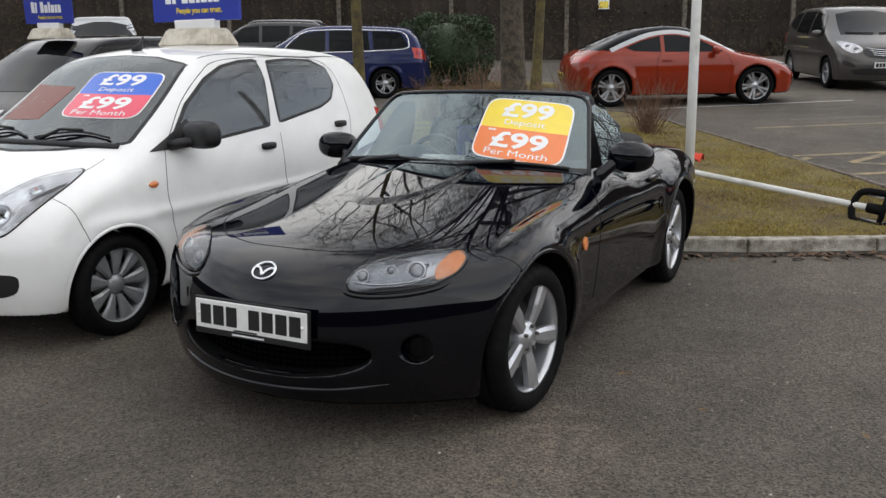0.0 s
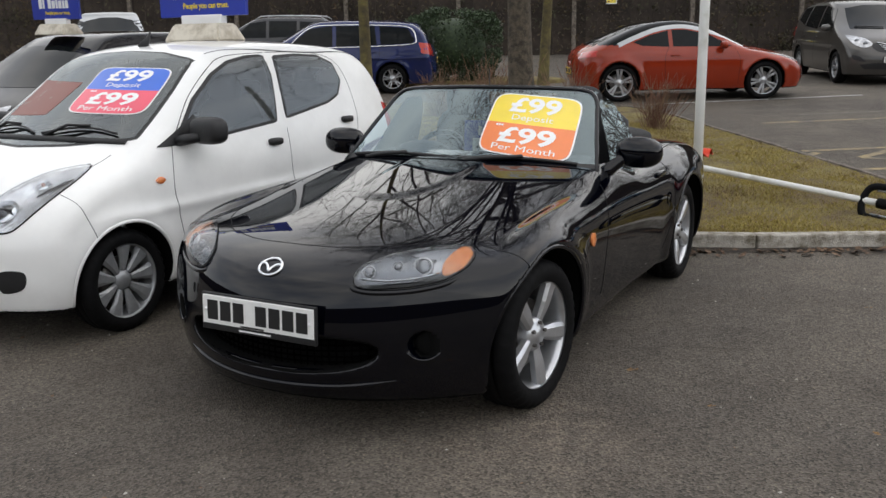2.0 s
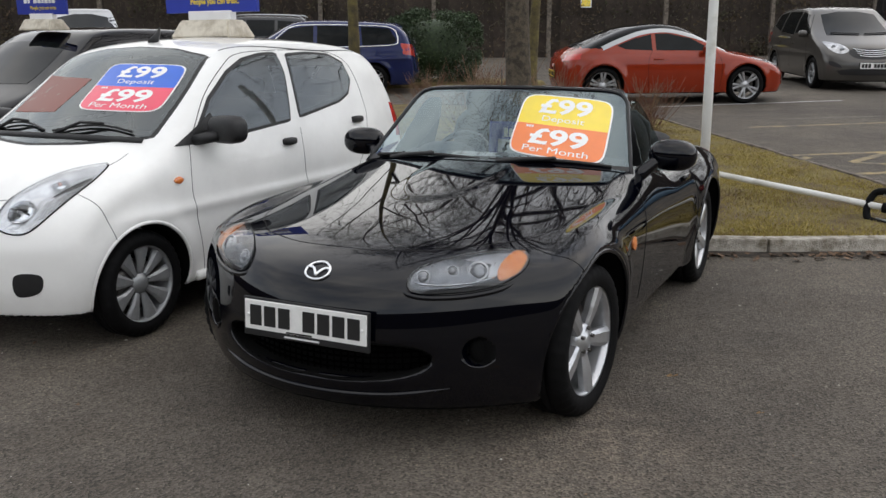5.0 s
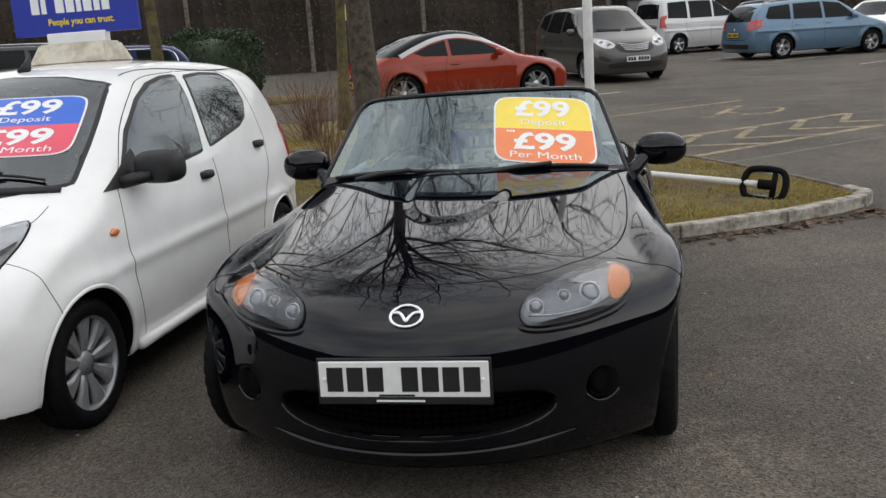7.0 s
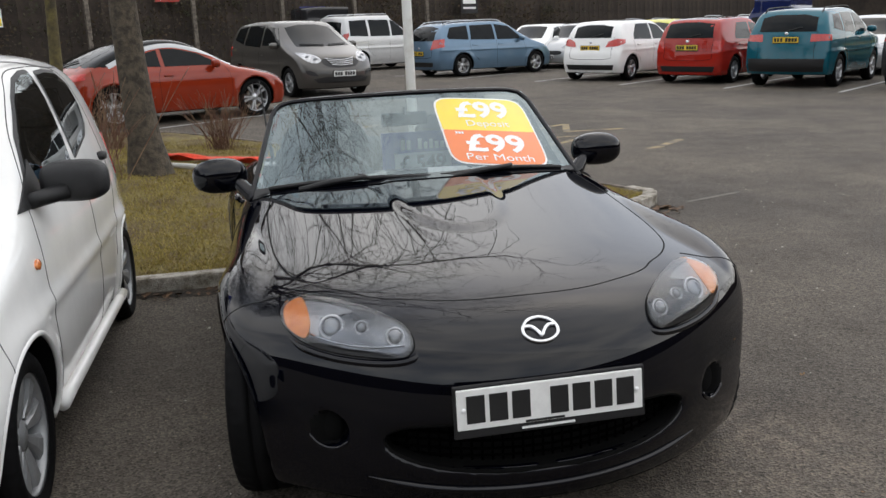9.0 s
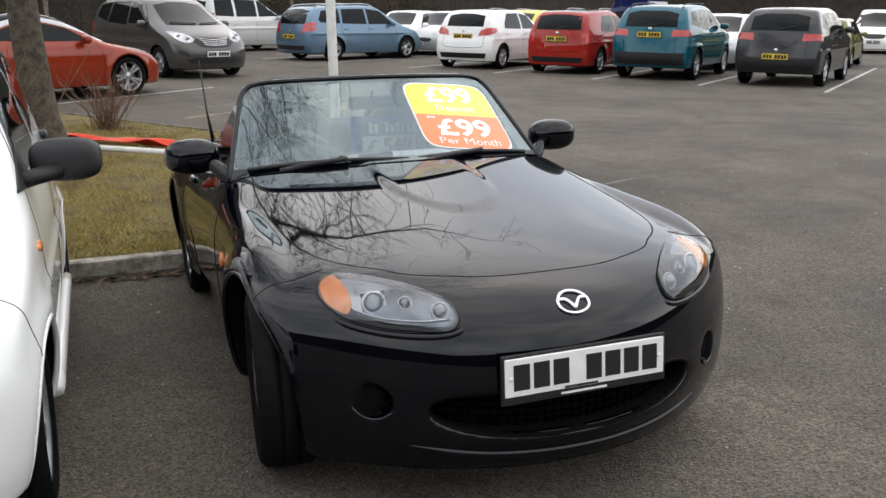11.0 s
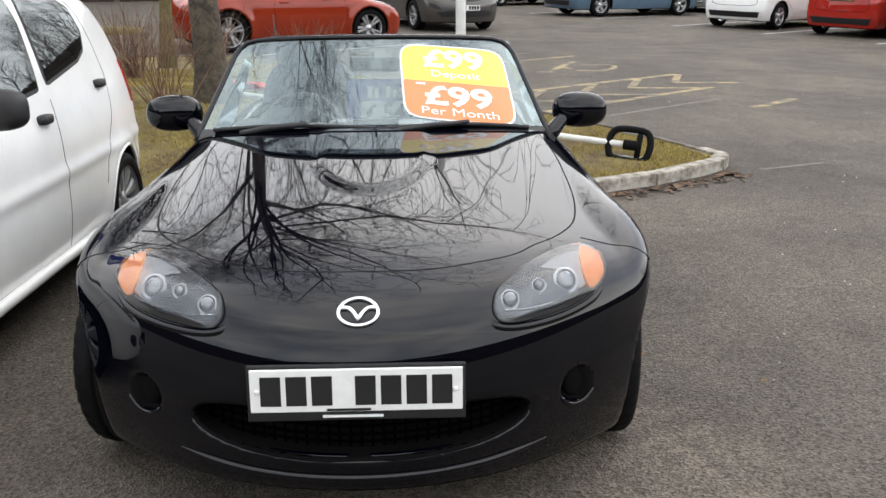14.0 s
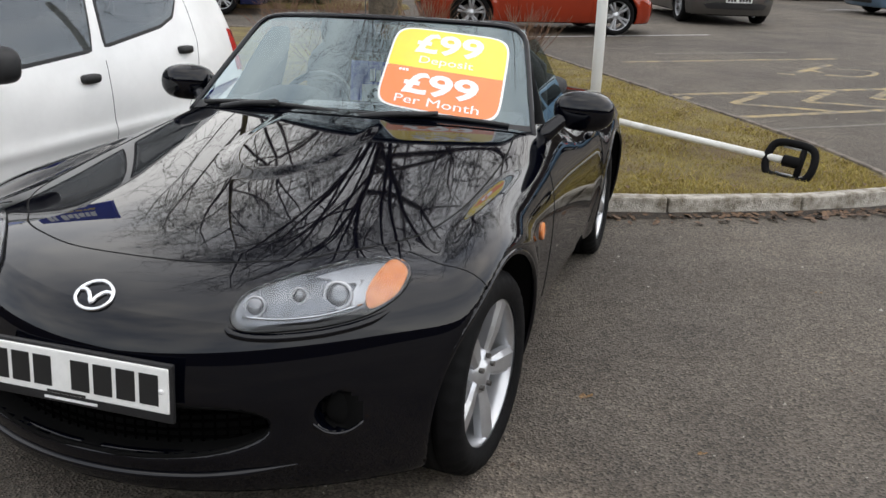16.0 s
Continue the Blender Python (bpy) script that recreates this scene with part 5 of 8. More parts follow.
BOXY = spec_of(SUPERMINI,
    top=[(-3.28, 0.9), (-3.2, 1.12), (-3.05, 1.36), (-2.85, 1.45), (-2.2, 1.49), (-1.5, 1.5), (-1.1, 1.48), (-0.85, 1.42), (-0.5, 1.22), (-0.05, 0.99), (0.15, 0.95), (0.45, 0.90), (0.62, 0.82), (0.72, 0.70), (0.9, 0.5)],
    tail=[(0.0, -3.08), (0.2, -3.18), (0.45, -3.24), (0.7, -3.23), (0.95, -3.2), (1.2, -3.13), (1.5, -2.9)], wheelbase=2.46,
    rear_glass=[(-0.58, 1.03), (0.58, 1.03), (0.54, 1.34), (0.2, 1.38), (-0.2, 1.38), (-0.54, 1.34)],
    tail_lamp=[(22, 0.72), (58, 0.72), (60, 0.98), (24, 0.96)], rear_plate_z=0.82)
SUV = spec_of(SUPERMINI,
    top=[(-3.42, 0.95), (-3.32, 1.2), (-3.15, 1.48), (-2.95, 1.58), (-2.2, 1.62), (-1.5, 1.63), (-1.1, 1.60), (-0.85, 1.53), (-0.5, 1.33), (-0.1, 1.13), (0.1, 1.09), (0.45, 1.04), (0.68, 0.95), (0.8, 0.8), (1.0, 0.6)],
    wide=[(-3.5, 0.78), (-3.1, 0.87), (-2.2, 0.895), (-1.2, 0.89), (-0.3, 0.895), (0.3, 0.875), (0.6, 0.82), (1.0, 0.7)],
    inset=[(0.0, 0.1), (0.25, 0.04), (0.4, 0.01), (0.6, 0.0), (0.9, 0.006), (1.0, 0.02), (1.1, 0.05), (1.35, 0.13), (1.55, 0.22), (1.75, 0.34)],
    nose=[(0.0, 0.68), (0.3, 0.80), (0.5, 0.86), (0.7, 0.85), (0.85, 0.79), (0.98, 0.62), (1.1, 0.2), (1.25, -0.2), (1.7, -1.2)],
    tail=[(0.0, -3.1), (0.25, -3.26), (0.5, -3.36), (0.75, -3.34), (1.0, -3.3), (1.3, -3.2), (1.65, -2.9)],
    wheelbase=2.5, wheel=0.34, arch=0.385, low=0.27,
    side_glass=[[(-0.55, 1.1), (-0.98, 1.47), (-1.4, 1.52), (-1.4, 1.1)], [(-1.48, 1.1), (-1.48, 1.52), (-2.2, 1.51), (-2.2, 1.12)], [(-2.28, 1.13), (-2.28, 1.50), (-2.7, 1.47), (-2.85, 1.2)]],
    screen=[(-0.62, 1.13), (0.62, 1.13), (0.54, 1.48), (0.2, 1.52), (-0.2, 1.52), (-0.54, 1.48)],
    rear_glass=[(-0.58, 1.14), (0.58, 1.14), (0.56, 1.42), (0.3, 1.48), (-0.3, 1.48), (-0.56, 1.42)],
    headlamp=[(0.48, 0.80), (0.68, 0.78), (0.78, 0.86), (0.74, 0.95), (0.56, 0.92)], tail_lamp=[(5, 0.94), (62, 0.96), (64, 1.08), (8, 1.09)],
    mirror=(-0.66, 0.96, 1.15), handle_z=0.98, rear_plate_z=0.98, front_plate_z=0.52,
    bumper=[(-0.76, 0.34), (0.76, 0.34), (0.78, 0.60), (-0.78, 0.60)], rail_y=0.58, rail_x=(-2.95, -1.1),
    doors=[[(-0.42, 0.4), (-0.40, 0.8), (-0.52, 1.08)], [(-1.44, 0.38), (-1.44, 1.08)], [(-2.0, 0.5), (-2.25, 0.8), (-2.25, 1.1)]])
ESTATE = spec_of(SUPERMINI,
    top=[(-3.72, 0.9), (-3.62, 1.1), (-3.42, 1.36), (-3.2, 1.46), (-2.4, 1.52), (-1.6, 1.54), (-1.1, 1.52), (-0.8, 1.45), (-0.4, 1.22), (0.1, 0.99), (0.3, 0.95), (0.55, 0.88), (0.72, 0.80), (0.84, 0.68), (1.0, 0.5)],
    wide=[(-3.8, 0.76), (-3.4, 0.87), (-2.5, 0.905), (-1.3, 0.905), (-0.3, 0.905), (0.3, 0.885), (0.6, 0.83), (1.0, 0.7)],
    nose=[(0.0, 0.78), (0.2, 0.88), (0.4, 0.92), (0.55, 0.91), (0.68, 0.84), (0.8, 0.70), (0.95, 0.3), (1.1, -0.1), (1.6, -1.1)],
    tail=[(0.0, -3.45), (0.2, -3.58), (0.45, -3.66), (0.7, -3.64), (0.9, -3.6), (1.2, -3.5), (1.5, -3.2)],
    wheelbase=2.71, wheel=0.315, arch=0.355, mid=-1.5,
    side_glass=[[(-0.5, 1.0), (-0.95, 1.37), (-1.45, 1.43), (-1.45, 1.0)], [(-1.53, 1.0), (-1.53, 1.43), (-2.35, 1.41), (-2.4, 1.02)], [(-2.48, 1.02), (-2.45, 1.41), (-3.05, 1.36), (-3.2, 1.12), (-3.15, 1.05)]],
    screen=[(-0.62, 1.0), (0.62, 1.0), (0.52, 1.40), (0.2, 1.44), (-0.2, 1.44), (-0.52, 1.40)],
    rear_glass=[(-0.6, 1.0), (0.6, 1.0), (0.56, 1.34), (0.2, 1.40), (-0.2, 1.40), (-0.56, 1.34)],
    tail_lamp=[(8, 0.76), (66, 0.84), (70, 1.06), (18, 1.02)],
    mirror=(-0.62, 0.97, 1.02), handles=(-1.36, -2.3), rear_plate_z=0.66, rail_y=0.56, rail_x=(-3.2, -1.1), bumper=[(-0.6, 0.3), (0.6, 0.3), (0.64, 0.42), (-0.64, 0.42)],
    doors=[[(-0.42, 0.3), (-0.40, 0.7), (-0.5, 0.96)], [(-1.49, 0.28), (-1.49, 0.98)], [(-2.15, 0.45), (-2.42, 0.7), (-2.45, 1.0)]])
MPV = spec_of(ESTATE,
    top=[(-3.5, 0.95), (-3.42, 1.2), (-3.25, 1.46), (-3.0, 1.56), (-2.2, 1.62), (-1.5, 1.63), (-0.95, 1.58), (-0.6, 1.46), (-0.2, 1.26), (0.25, 1.03), (0.42, 0.97), (0.6, 0.90), (0.72, 0.8), (0.82, 0.68), (1.0, 0.5)],
    tail=[(0.0, -3.25), (0.2, -3.36), (0.45, -3.43), (0.7, -3.42), (0.95, -3.4), (1.3, -3.28), (1.6, -3.0)], nose=[(0.0, 0.74), (0.2, 0.84), (0.4, 0.89), (0.55, 0.88), (0.7, 0.82), (0.84, 0.68), (1.0, 0.3), (1.15, -0.1), (1.7, -1.1)],
    inset=[(0.0, 0.1), (0.25, 0.04), (0.4, 0.01), (0.6, 0.0), (0.9, 0.006), (1.0, 0.02), (1.1, 0.05), (1.35, 0.13), (1.55, 0.22), (1.75, 0.34)],
    wheelbase=2.64, mid=-1.3,
    side_glass=[[(-0.35, 1.08), (-0.85, 1.45), (-1.35, 1.52), (-1.35, 1.08)], [(-1.43, 1.04), (-1.43, 1.52), (-2.25, 1.51), (-2.35, 1.08)], [(-2.43, 1.10), (-2.35, 1.5), (-2.85, 1.45), (-3.0, 1.2)]],
    screen=[(-0.64, 1.06), (0.64, 1.06), (0.54, 1.46), (0.2, 1.52), (-0.2, 1.52), (-0.54, 1.46)],
    headlamp=[(0.42, 0.78), (0.56, 0.72), (0.72, 0.78), (0.79, 0.93), (0.66, 0.93), (0.50, 0.88)], grille=[(-0.30, 0.64), (0.30, 0.64), (0.38, 0.80), (-0.38, 0.80)], front_plate_z=0.50, mirror=(-0.5, 0.97, 1.08))
VAN = spec_of(MPV,
    top=[(-3.5, 1.0), (-3.46, 1.4), (-3.38, 1.68), (-3.2, 1.78), (-2.2, 1.82), (-1.4, 1.82), (-0.95, 1.76), (-0.6, 1.58), (-0.2, 1.28), (0.15, 1.07), (0.35, 1.02), (0.6, 0.94), (0.72, 0.84), (0.82, 0.7), (1.0, 0.5)],
    tail=[(0.0, -3.3), (0.2, -3.4), (0.45, -3.46), (0.9, -3.44), (1.3, -3.4), (1.7, -3.3)], wheelbase=2.73,
    inset=[(0.0, 0.1), (0.25, 0.04), (0.4, 0.01), (0.6, 0.0), (1.0, 0.01), (1.15, 0.04), (1.5, 0.12), (1.7, 0.2), (1.9, 0.32)],
    side_glass=[[(-0.35, 1.14), (-0.85, 1.55), (-1.35, 1.64), (-1.35, 1.12)], [(-1.43, 1.12), (-1.43, 1.65), (-2.3, 1.66), (-2.3, 1.12)], [(-2.4, 1.12), (-2.4, 1.66), (-3.1, 1.63), (-3.15, 1.15)]],
    screen=[(-0.66, 1.1), (0.66, 1.1), (0.58, 1.6), (0.2, 1.68), (-0.2, 1.68), (-0.58, 1.6)], rear_glass=[(-0.62, 1.15), (0.62, 1.15), (0.58, 1.58), (0.2, 1.62), (-0.2, 1.62), (-0.58, 1.58)],
    tail_lamp=[(32, 0.85), (60, 0.85), (60, 1.25), (34, 1.2)], rail_x=(-3.1, -1.2))
COUPE = spec_of(SUPERMINI,
    top=[(-3.5, 0.84), (-3.35, 0.92), (-3.1, 0.99), (-2.8, 1.13), (-2.4, 1.28), (-2.0, 1.37), (-1.55, 1.405), (-1.2, 1.372), (-0.85, 1.245), (-0.3, 0.98), (-0.1, 0.92), (0.2, 0.88), (0.5, 0.82), (0.7, 0.74), (0.85, 0.62), (1.0, 0.5)],
    wide=[(-3.5, 0.76), (-3.2, 0.86), (-2.6, 0.92), (-2.2, 0.915), (-1.3, 0.89), (-0.4, 0.91), (0.0, 0.92), (0.4, 0.88), (0.7, 0.80), (1.1, 0.66)],
    inset=[(0.0, 0.12), (0.2, 0.05), (0.35, 0.015), (0.55, 0.0), (0.75, 0.012), (0.88, 0.05), (1.0, 0.12), (1.2, 0.23), (1.35, 0.33), (1.5, 0.45)],
    nose=[(0.0, 0.76), (0.2, 0.88), (0.35, 0.93), (0.5, 0.93), (0.62, 0.87), (0.72, 0.72), (0.85, 0.3), (1.0, -0.2), (1.6, -1.3)],
    tail=[(0.0, -3.15), (0.2, -3.27), (0.45, -3.36), (0.65, -3.35), (0.8, -3.3), (0.95, -3.15), (1.3, -2.4)],
    wheelbase=2.61, wheel=0.335, arch=0.37, flare=0.03, crown=0.07, mid=-1.5, crease=0.0, round=(0.13, 0.1),
    side_glass=[[(-0.60, 0.94), (-1.0, 1.15), (-1.4, 1.235), (-1.65, 1.235), (-1.65, 0.95)], [(-1.72, 0.95), (-1.72, 1.225), (-2.05, 1.15), (-2.36, 1.03), (-2.2, 0.97)]],
    screen=[(-0.62, 0.97), (0.62, 0.97), (0.48, 1.24), (0.2, 1.28), (-0.2, 1.28), (-0.48, 1.24)],
    rear_glass=[(-0.5, 0.98), (0.5, 0.98), (0.45, 1.24), (-0.45, 1.24)],
    headlamp=[(0.46, 0.66), (0.62, 0.64), (0.80, 0.74), (0.80, 0.82), (0.6, 0.75)], tail_lamp=[(0, 0.74), (66, 0.80), (70, 0.90), (5, 0.86)],
    mirror=(-0.78, 0.95, 0.97), handles=(-1.62,), handle_z=0.80, rear_plate_z=0.52, front_plate_z=0.42, doors=[[(-0.48, 0.3), (-0.46, 0.7), (-0.55, 0.92)], [(-1.78, 0.3), (-1.80, 0.75), (-1.72, 0.95)]], rim=0.252)
for dead in (COUPE, ):
    dead.pop("bumper")

BURNT = paint("burnt_orange_lacquer", (0.27, 0.030, 0.010), 0.15)
GREY = paint("grey_brown_lacquer", (0.085, 0.080, 0.074), 0.5)
SKYBLUE = paint("pale_blue_lacquer", (0.13, 0.21, 0.30), 0.5)
RED = paint("red_lacquer", (0.34, 0.020, 0.012))
TEAL = paint("teal_lacquer", (0.006, 0.095, 0.135), 0.3)
DARKGREY = paint("dark_grey_lacquer", (0.035, 0.035, 0.038), 0.4)
NAVY = paint("navy_lacquer", (0.012, 0.020, 0.085), 0.3)
SILVER = paint("silver_lacquer", (0.45, 0.46, 0.47), 0.6)
OLIVE = paint("olive_lacquer", (0.16, 0.16, 0.045), 0.3)
VANBLACK = paint("dark_van_lacquer", (0.022, 0.022, 0.024))


def by_rear(x, y, deg, wb):
    """The front axle's place from the rear axle's."""
    return x + wb * math.cos(radians(deg)), y + wb * math.sin(radians(deg))


def parked(name, spec, rear, deg, coat, label, size=1.0, **kw):
    x, y = by_rear(*rear, deg, spec["wheelbase"])
    mid = by_rear(*rear, deg, spec["wheelbase"] / 2)
    m = place_on(*mid, deg) @ Matrix.Scale(size, 4) @ pose(spec["wheelbase"] / 2, 0, 0)
    return generic_car(name, spec, m, coat, label, **kw)


ROOF_ARCH = table([(-3.2, 0.985), (-2.95, 0.985), (-2.63, 0.99), (-2.3, 1.125), (-1.9, 1.255), (-1.45, 1.295), (-1.05, 1.22), (-0.7, 1.09), (-0.36, 0.93), (-0.2, 0.85)], 0.02)
coupe, coupe_shell = parked("coupe_car", COUPE, (2.80, 17.96), 4, BURNT, "burnt orange coupe with silver roof arches and alloy wheels", wheel_look="twin", step=0.028, size=1.045, roof=(lambda x: np.where((x > -2.95) & (x < -0.3), ROOF_ARCH(x), 9.0), DARKGLASS))
for sgn, plane in ((1, "y"), (-1, "-y")):
    seam(coupe_shell, plane, [(-0.36, 0.93), (-0.70, 1.09), (-1.05, 1.215), (-1.45, 1.29), (-1.9, 1.25), (-2.3, 1.12), (-2.63, 0.985)], coupe, 0.085, SILVER, "roof_arch", 50, 0.012)
mpv, mpv_shell = parked("minivan_car", MPV, (9.3, 23.35), -94, GREY, "grey-brown compact people carrier parked nose out", wheel_look="twin", size=1.1, step=0.028, alloy=COVER)


def carrier_face():
    """Chrome grille bars, dark lower mouth, fog lamps, wipers and lamp bowls of the people carrier."""
    for k in range(4):
        z = 0.665 + 0.036 * k
        half = 0.25 + 0.03 * k
        bar = on_form(mpv_shell, "x", [(y, z + 0.03 * (y / 0.3) ** 2) for y in np.linspace(-half, half, 15)])
        tube("grille_bar", bar + mpv_shell.normal(bar) * 0.012, 0.0085, CHROME, mpv, 6)
    patch("lower_mouth", mpv_shell, "x", [(-0.56, 0.32), (0.56, 0.32), (0.64, 0.40), (0.42, 0.44), (-0.42, 0.44), (-0.64, 0.40)], PITCH, mpv, seg=40, rings=4, lift=0.008, smooth=False)
    for sgn in (1, -1):
        patch("fog_recess", mpv_shell, "x", [(sgn * u, v) for u, v in ((0.56, 0.46), (0.74, 0.50), (0.76, 0.58), (0.62, 0.54))], PITCH, mpv, seg=24, rings=3, lift=0.006)
        for u, v, r in ((0.53, 0.80, 0.05), (0.66, 0.85, 0.045)):
            q = on_form(mpv_shell, "x", [(sgn * u, v)])[0]
            ellipsoid("lamp_bowl", (0.03, r * 2, r * 1.7), pose(*(q + (0.012, 0, 0))), LAMPBOWL, mpv, seg=16, rings=8)
        foot = on_form(mpv_shell, "x", [(sgn * 0.05 + 0.5 * k * sgn, 1.075 + 0.02 * k) for k in np.linspace(0, 1, 8)])
        tube("wiper", foot + mpv_shell.normal(foot) * 0.02, 0.012, PITCH, mpv, 6)


LAMPBOWL = mat("lamp_bowl", (0.30, 0.31, 0.33), 0.25, 0.5, vary=0.4, scale=14)
carrier_face()
parked("estate_car", ESTATE, (16.0, 24.4), -3, SKYBLUE, "pale metallic blue estate car with roof rails", rails=True, size=1.1, wheel_look="twin")
parked("hatchback_car", SUPERMINI, (17.0, 18.75), 12, WHITE, "small white hatchback in a marked bay", size=1.1)
red_hatch, red_shell = parked("hatchback_car", BOXY, (17.6, 15.95), 12, RED, "red hatchback with black roof in a marked bay", size=1.09)
patch("roof_panel", red_shell, "z", [(-1.0, -0.5), (-1.0, 0.5), (-2.9, 0.5), (-2.9, -0.5)], BLACK, red_hatch, smooth=False, rings=8)
parked("suv_car", SUV, (17.7, 13.3), 12, TEAL, "teal compact off-roader with black lower bumper", rails=PITCH, size=1.1)
parked("crossover_car", spec_of(SUV, rear_plate_z=0.62), (18.3, 10.4), 10, DARKGREY, "dark grey crossover in a marked bay", size=1.08)
PALE = paint("pale_silver_lacquer", (0.60, 0.60, 0.60), 0.4)
LIME = paint("lime_yellow_lacquer", (0.55, 0.52, 0.06), 0.0)
parked("van_car", VAN, (16.1, 30.5), 6, PALE, "pale silver passenger van with roof rails", rails=True, size=1.1)
parked("hatchback_car", SUPERMINI, (22.7, 26.3), 200, WHITE, "white hatchback facing the other row", size=1.05)
parked("hatchback_car", SUPERMINI, (23.8, 25.1), 192, SILVER, "silver hatchback facing the other row", size=1.05)
parked("estate_car", ESTATE, (27.6, 25.4), 192, NAVY, "dark blue estate car with roof rails in the far row", rails=True, size=1.05)
parked("hatchback_car", BOXY, (24.0, 21.7), 192, LIME, "lime yellow hatchback in the far row", size=1.08)
parked("hatchback_car", SUPERMINI, (27.6, 23.6), 192, RED, "red hatchback in the far row", size=1.08)
parked("estate_car", ESTATE, (27.0, 21.2), 192, SILVER, "silver estate car facing the other row", rails=True, size=1.08)
parked("van_car", spec_of(VAN, top=[(x, 0.25 + z * 1.1 if z > 0.95 else z) for x, z in VAN["top"]]), (23.8, 17.7), 12, NAVY, "dark blue van behind the first row of cars")
parked("hatchback_car", SUPERMINI, (24.9, 14.7), 192, SILVER, "silver hatchback behind the off-roader", size=1.08)
parked("hatchback_car", BOXY, (26.2, 12.4), 12, OLIVE, "olive green hatchback behind the crossover")
navy, navy_shell = parked("estate_car", ESTATE, (-1.65, 20.3), 181, NAVY, "navy blue estate car with chrome window line", wheel_look="twin")
for plane in ("y", "-y"):
    seam(navy_shell, plane, [(-0.5, 0.985), (-1.5, 0.985), (-2.4, 1.0), (-3.1, 1.03), (-3.23, 1.12), (-3.08, 1.375), (-2.4, 1.43), (-1.5, 1.445), (-0.95, 1.385), (-0.5, 1.0)], navy, 0.022, CHROME, "window_trim", 80, 0.01, closed=True)


# ---------- the black roadster ----------
ROADSTER_AT = pose(-0.365, 3.893, 0, 0, 0, -116.26)
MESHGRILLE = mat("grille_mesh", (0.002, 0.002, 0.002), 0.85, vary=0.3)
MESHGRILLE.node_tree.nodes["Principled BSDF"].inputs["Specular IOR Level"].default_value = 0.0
LAMPGREY = mat("lamp_reflector_grey", (0.21, 0.22, 0.24), 0.24, 0.7, vary=0.45, scale=22)
LAMPRING = mat("lamp_ring", (0.50, 0.51, 0.53), 0.25, 0.55, vary=0.2, scale=20)
DARKLAMP = mat("lamp_housing", (0.06, 0.062, 0.065), 0.3, 0.5, vary=0.3, scale=30)


def pane_at(q, s):
    """A place on the roadster's windscreen: q from its right (-1) to its left (1), s from foot to head."""
    q, s = np.broadcast_arrays(np.asarray(q, float), np.asarray(s, float))
    half = 0.742 - 0.14 * s
    return np.stack([-0.795 - 0.403 * s - 0.025 * s * s - (0.19 - 0.034 * s) * q * q, half * q - 0.015, 0.868 + 0.362 * s - 0.028 * q * q * (1 - 0.3 * s)], -1)


def pane_out(q, s, lift):
    e = 0.01
    n = np.cross(pane_at(q + e, s) - pane_at(q - e, s), pane_at(q, s + e) - pane_at(q, s - e))
    n = n / np.linalg.norm(n, axis=-1, keepdims=True)
    return pane_at(q, s) + n * np.where(n[..., :1] > 0, 1, -1) * lift


def grid_faces(n, m, flip=False):
    i, j = np.meshgrid(np.arange(n - 1), np.arange(m - 1), indexing="ij")
    a = (i * m + j).ravel()
    f = np.stack([a, a + m, a + m + 1, a + 1], 1)
    return f[:, ::-1] if flip else f


def face_forward(ob, way=(1, 0, 0.3)):
    """Turn a sheet's faces so that they look outwards."""
    me = ob.data
    total = sum((p.normal.copy() * p.area for p in me.polygons), Vector())
    if total.dot(Vector(way)) < 0:
        me.flip_normals()


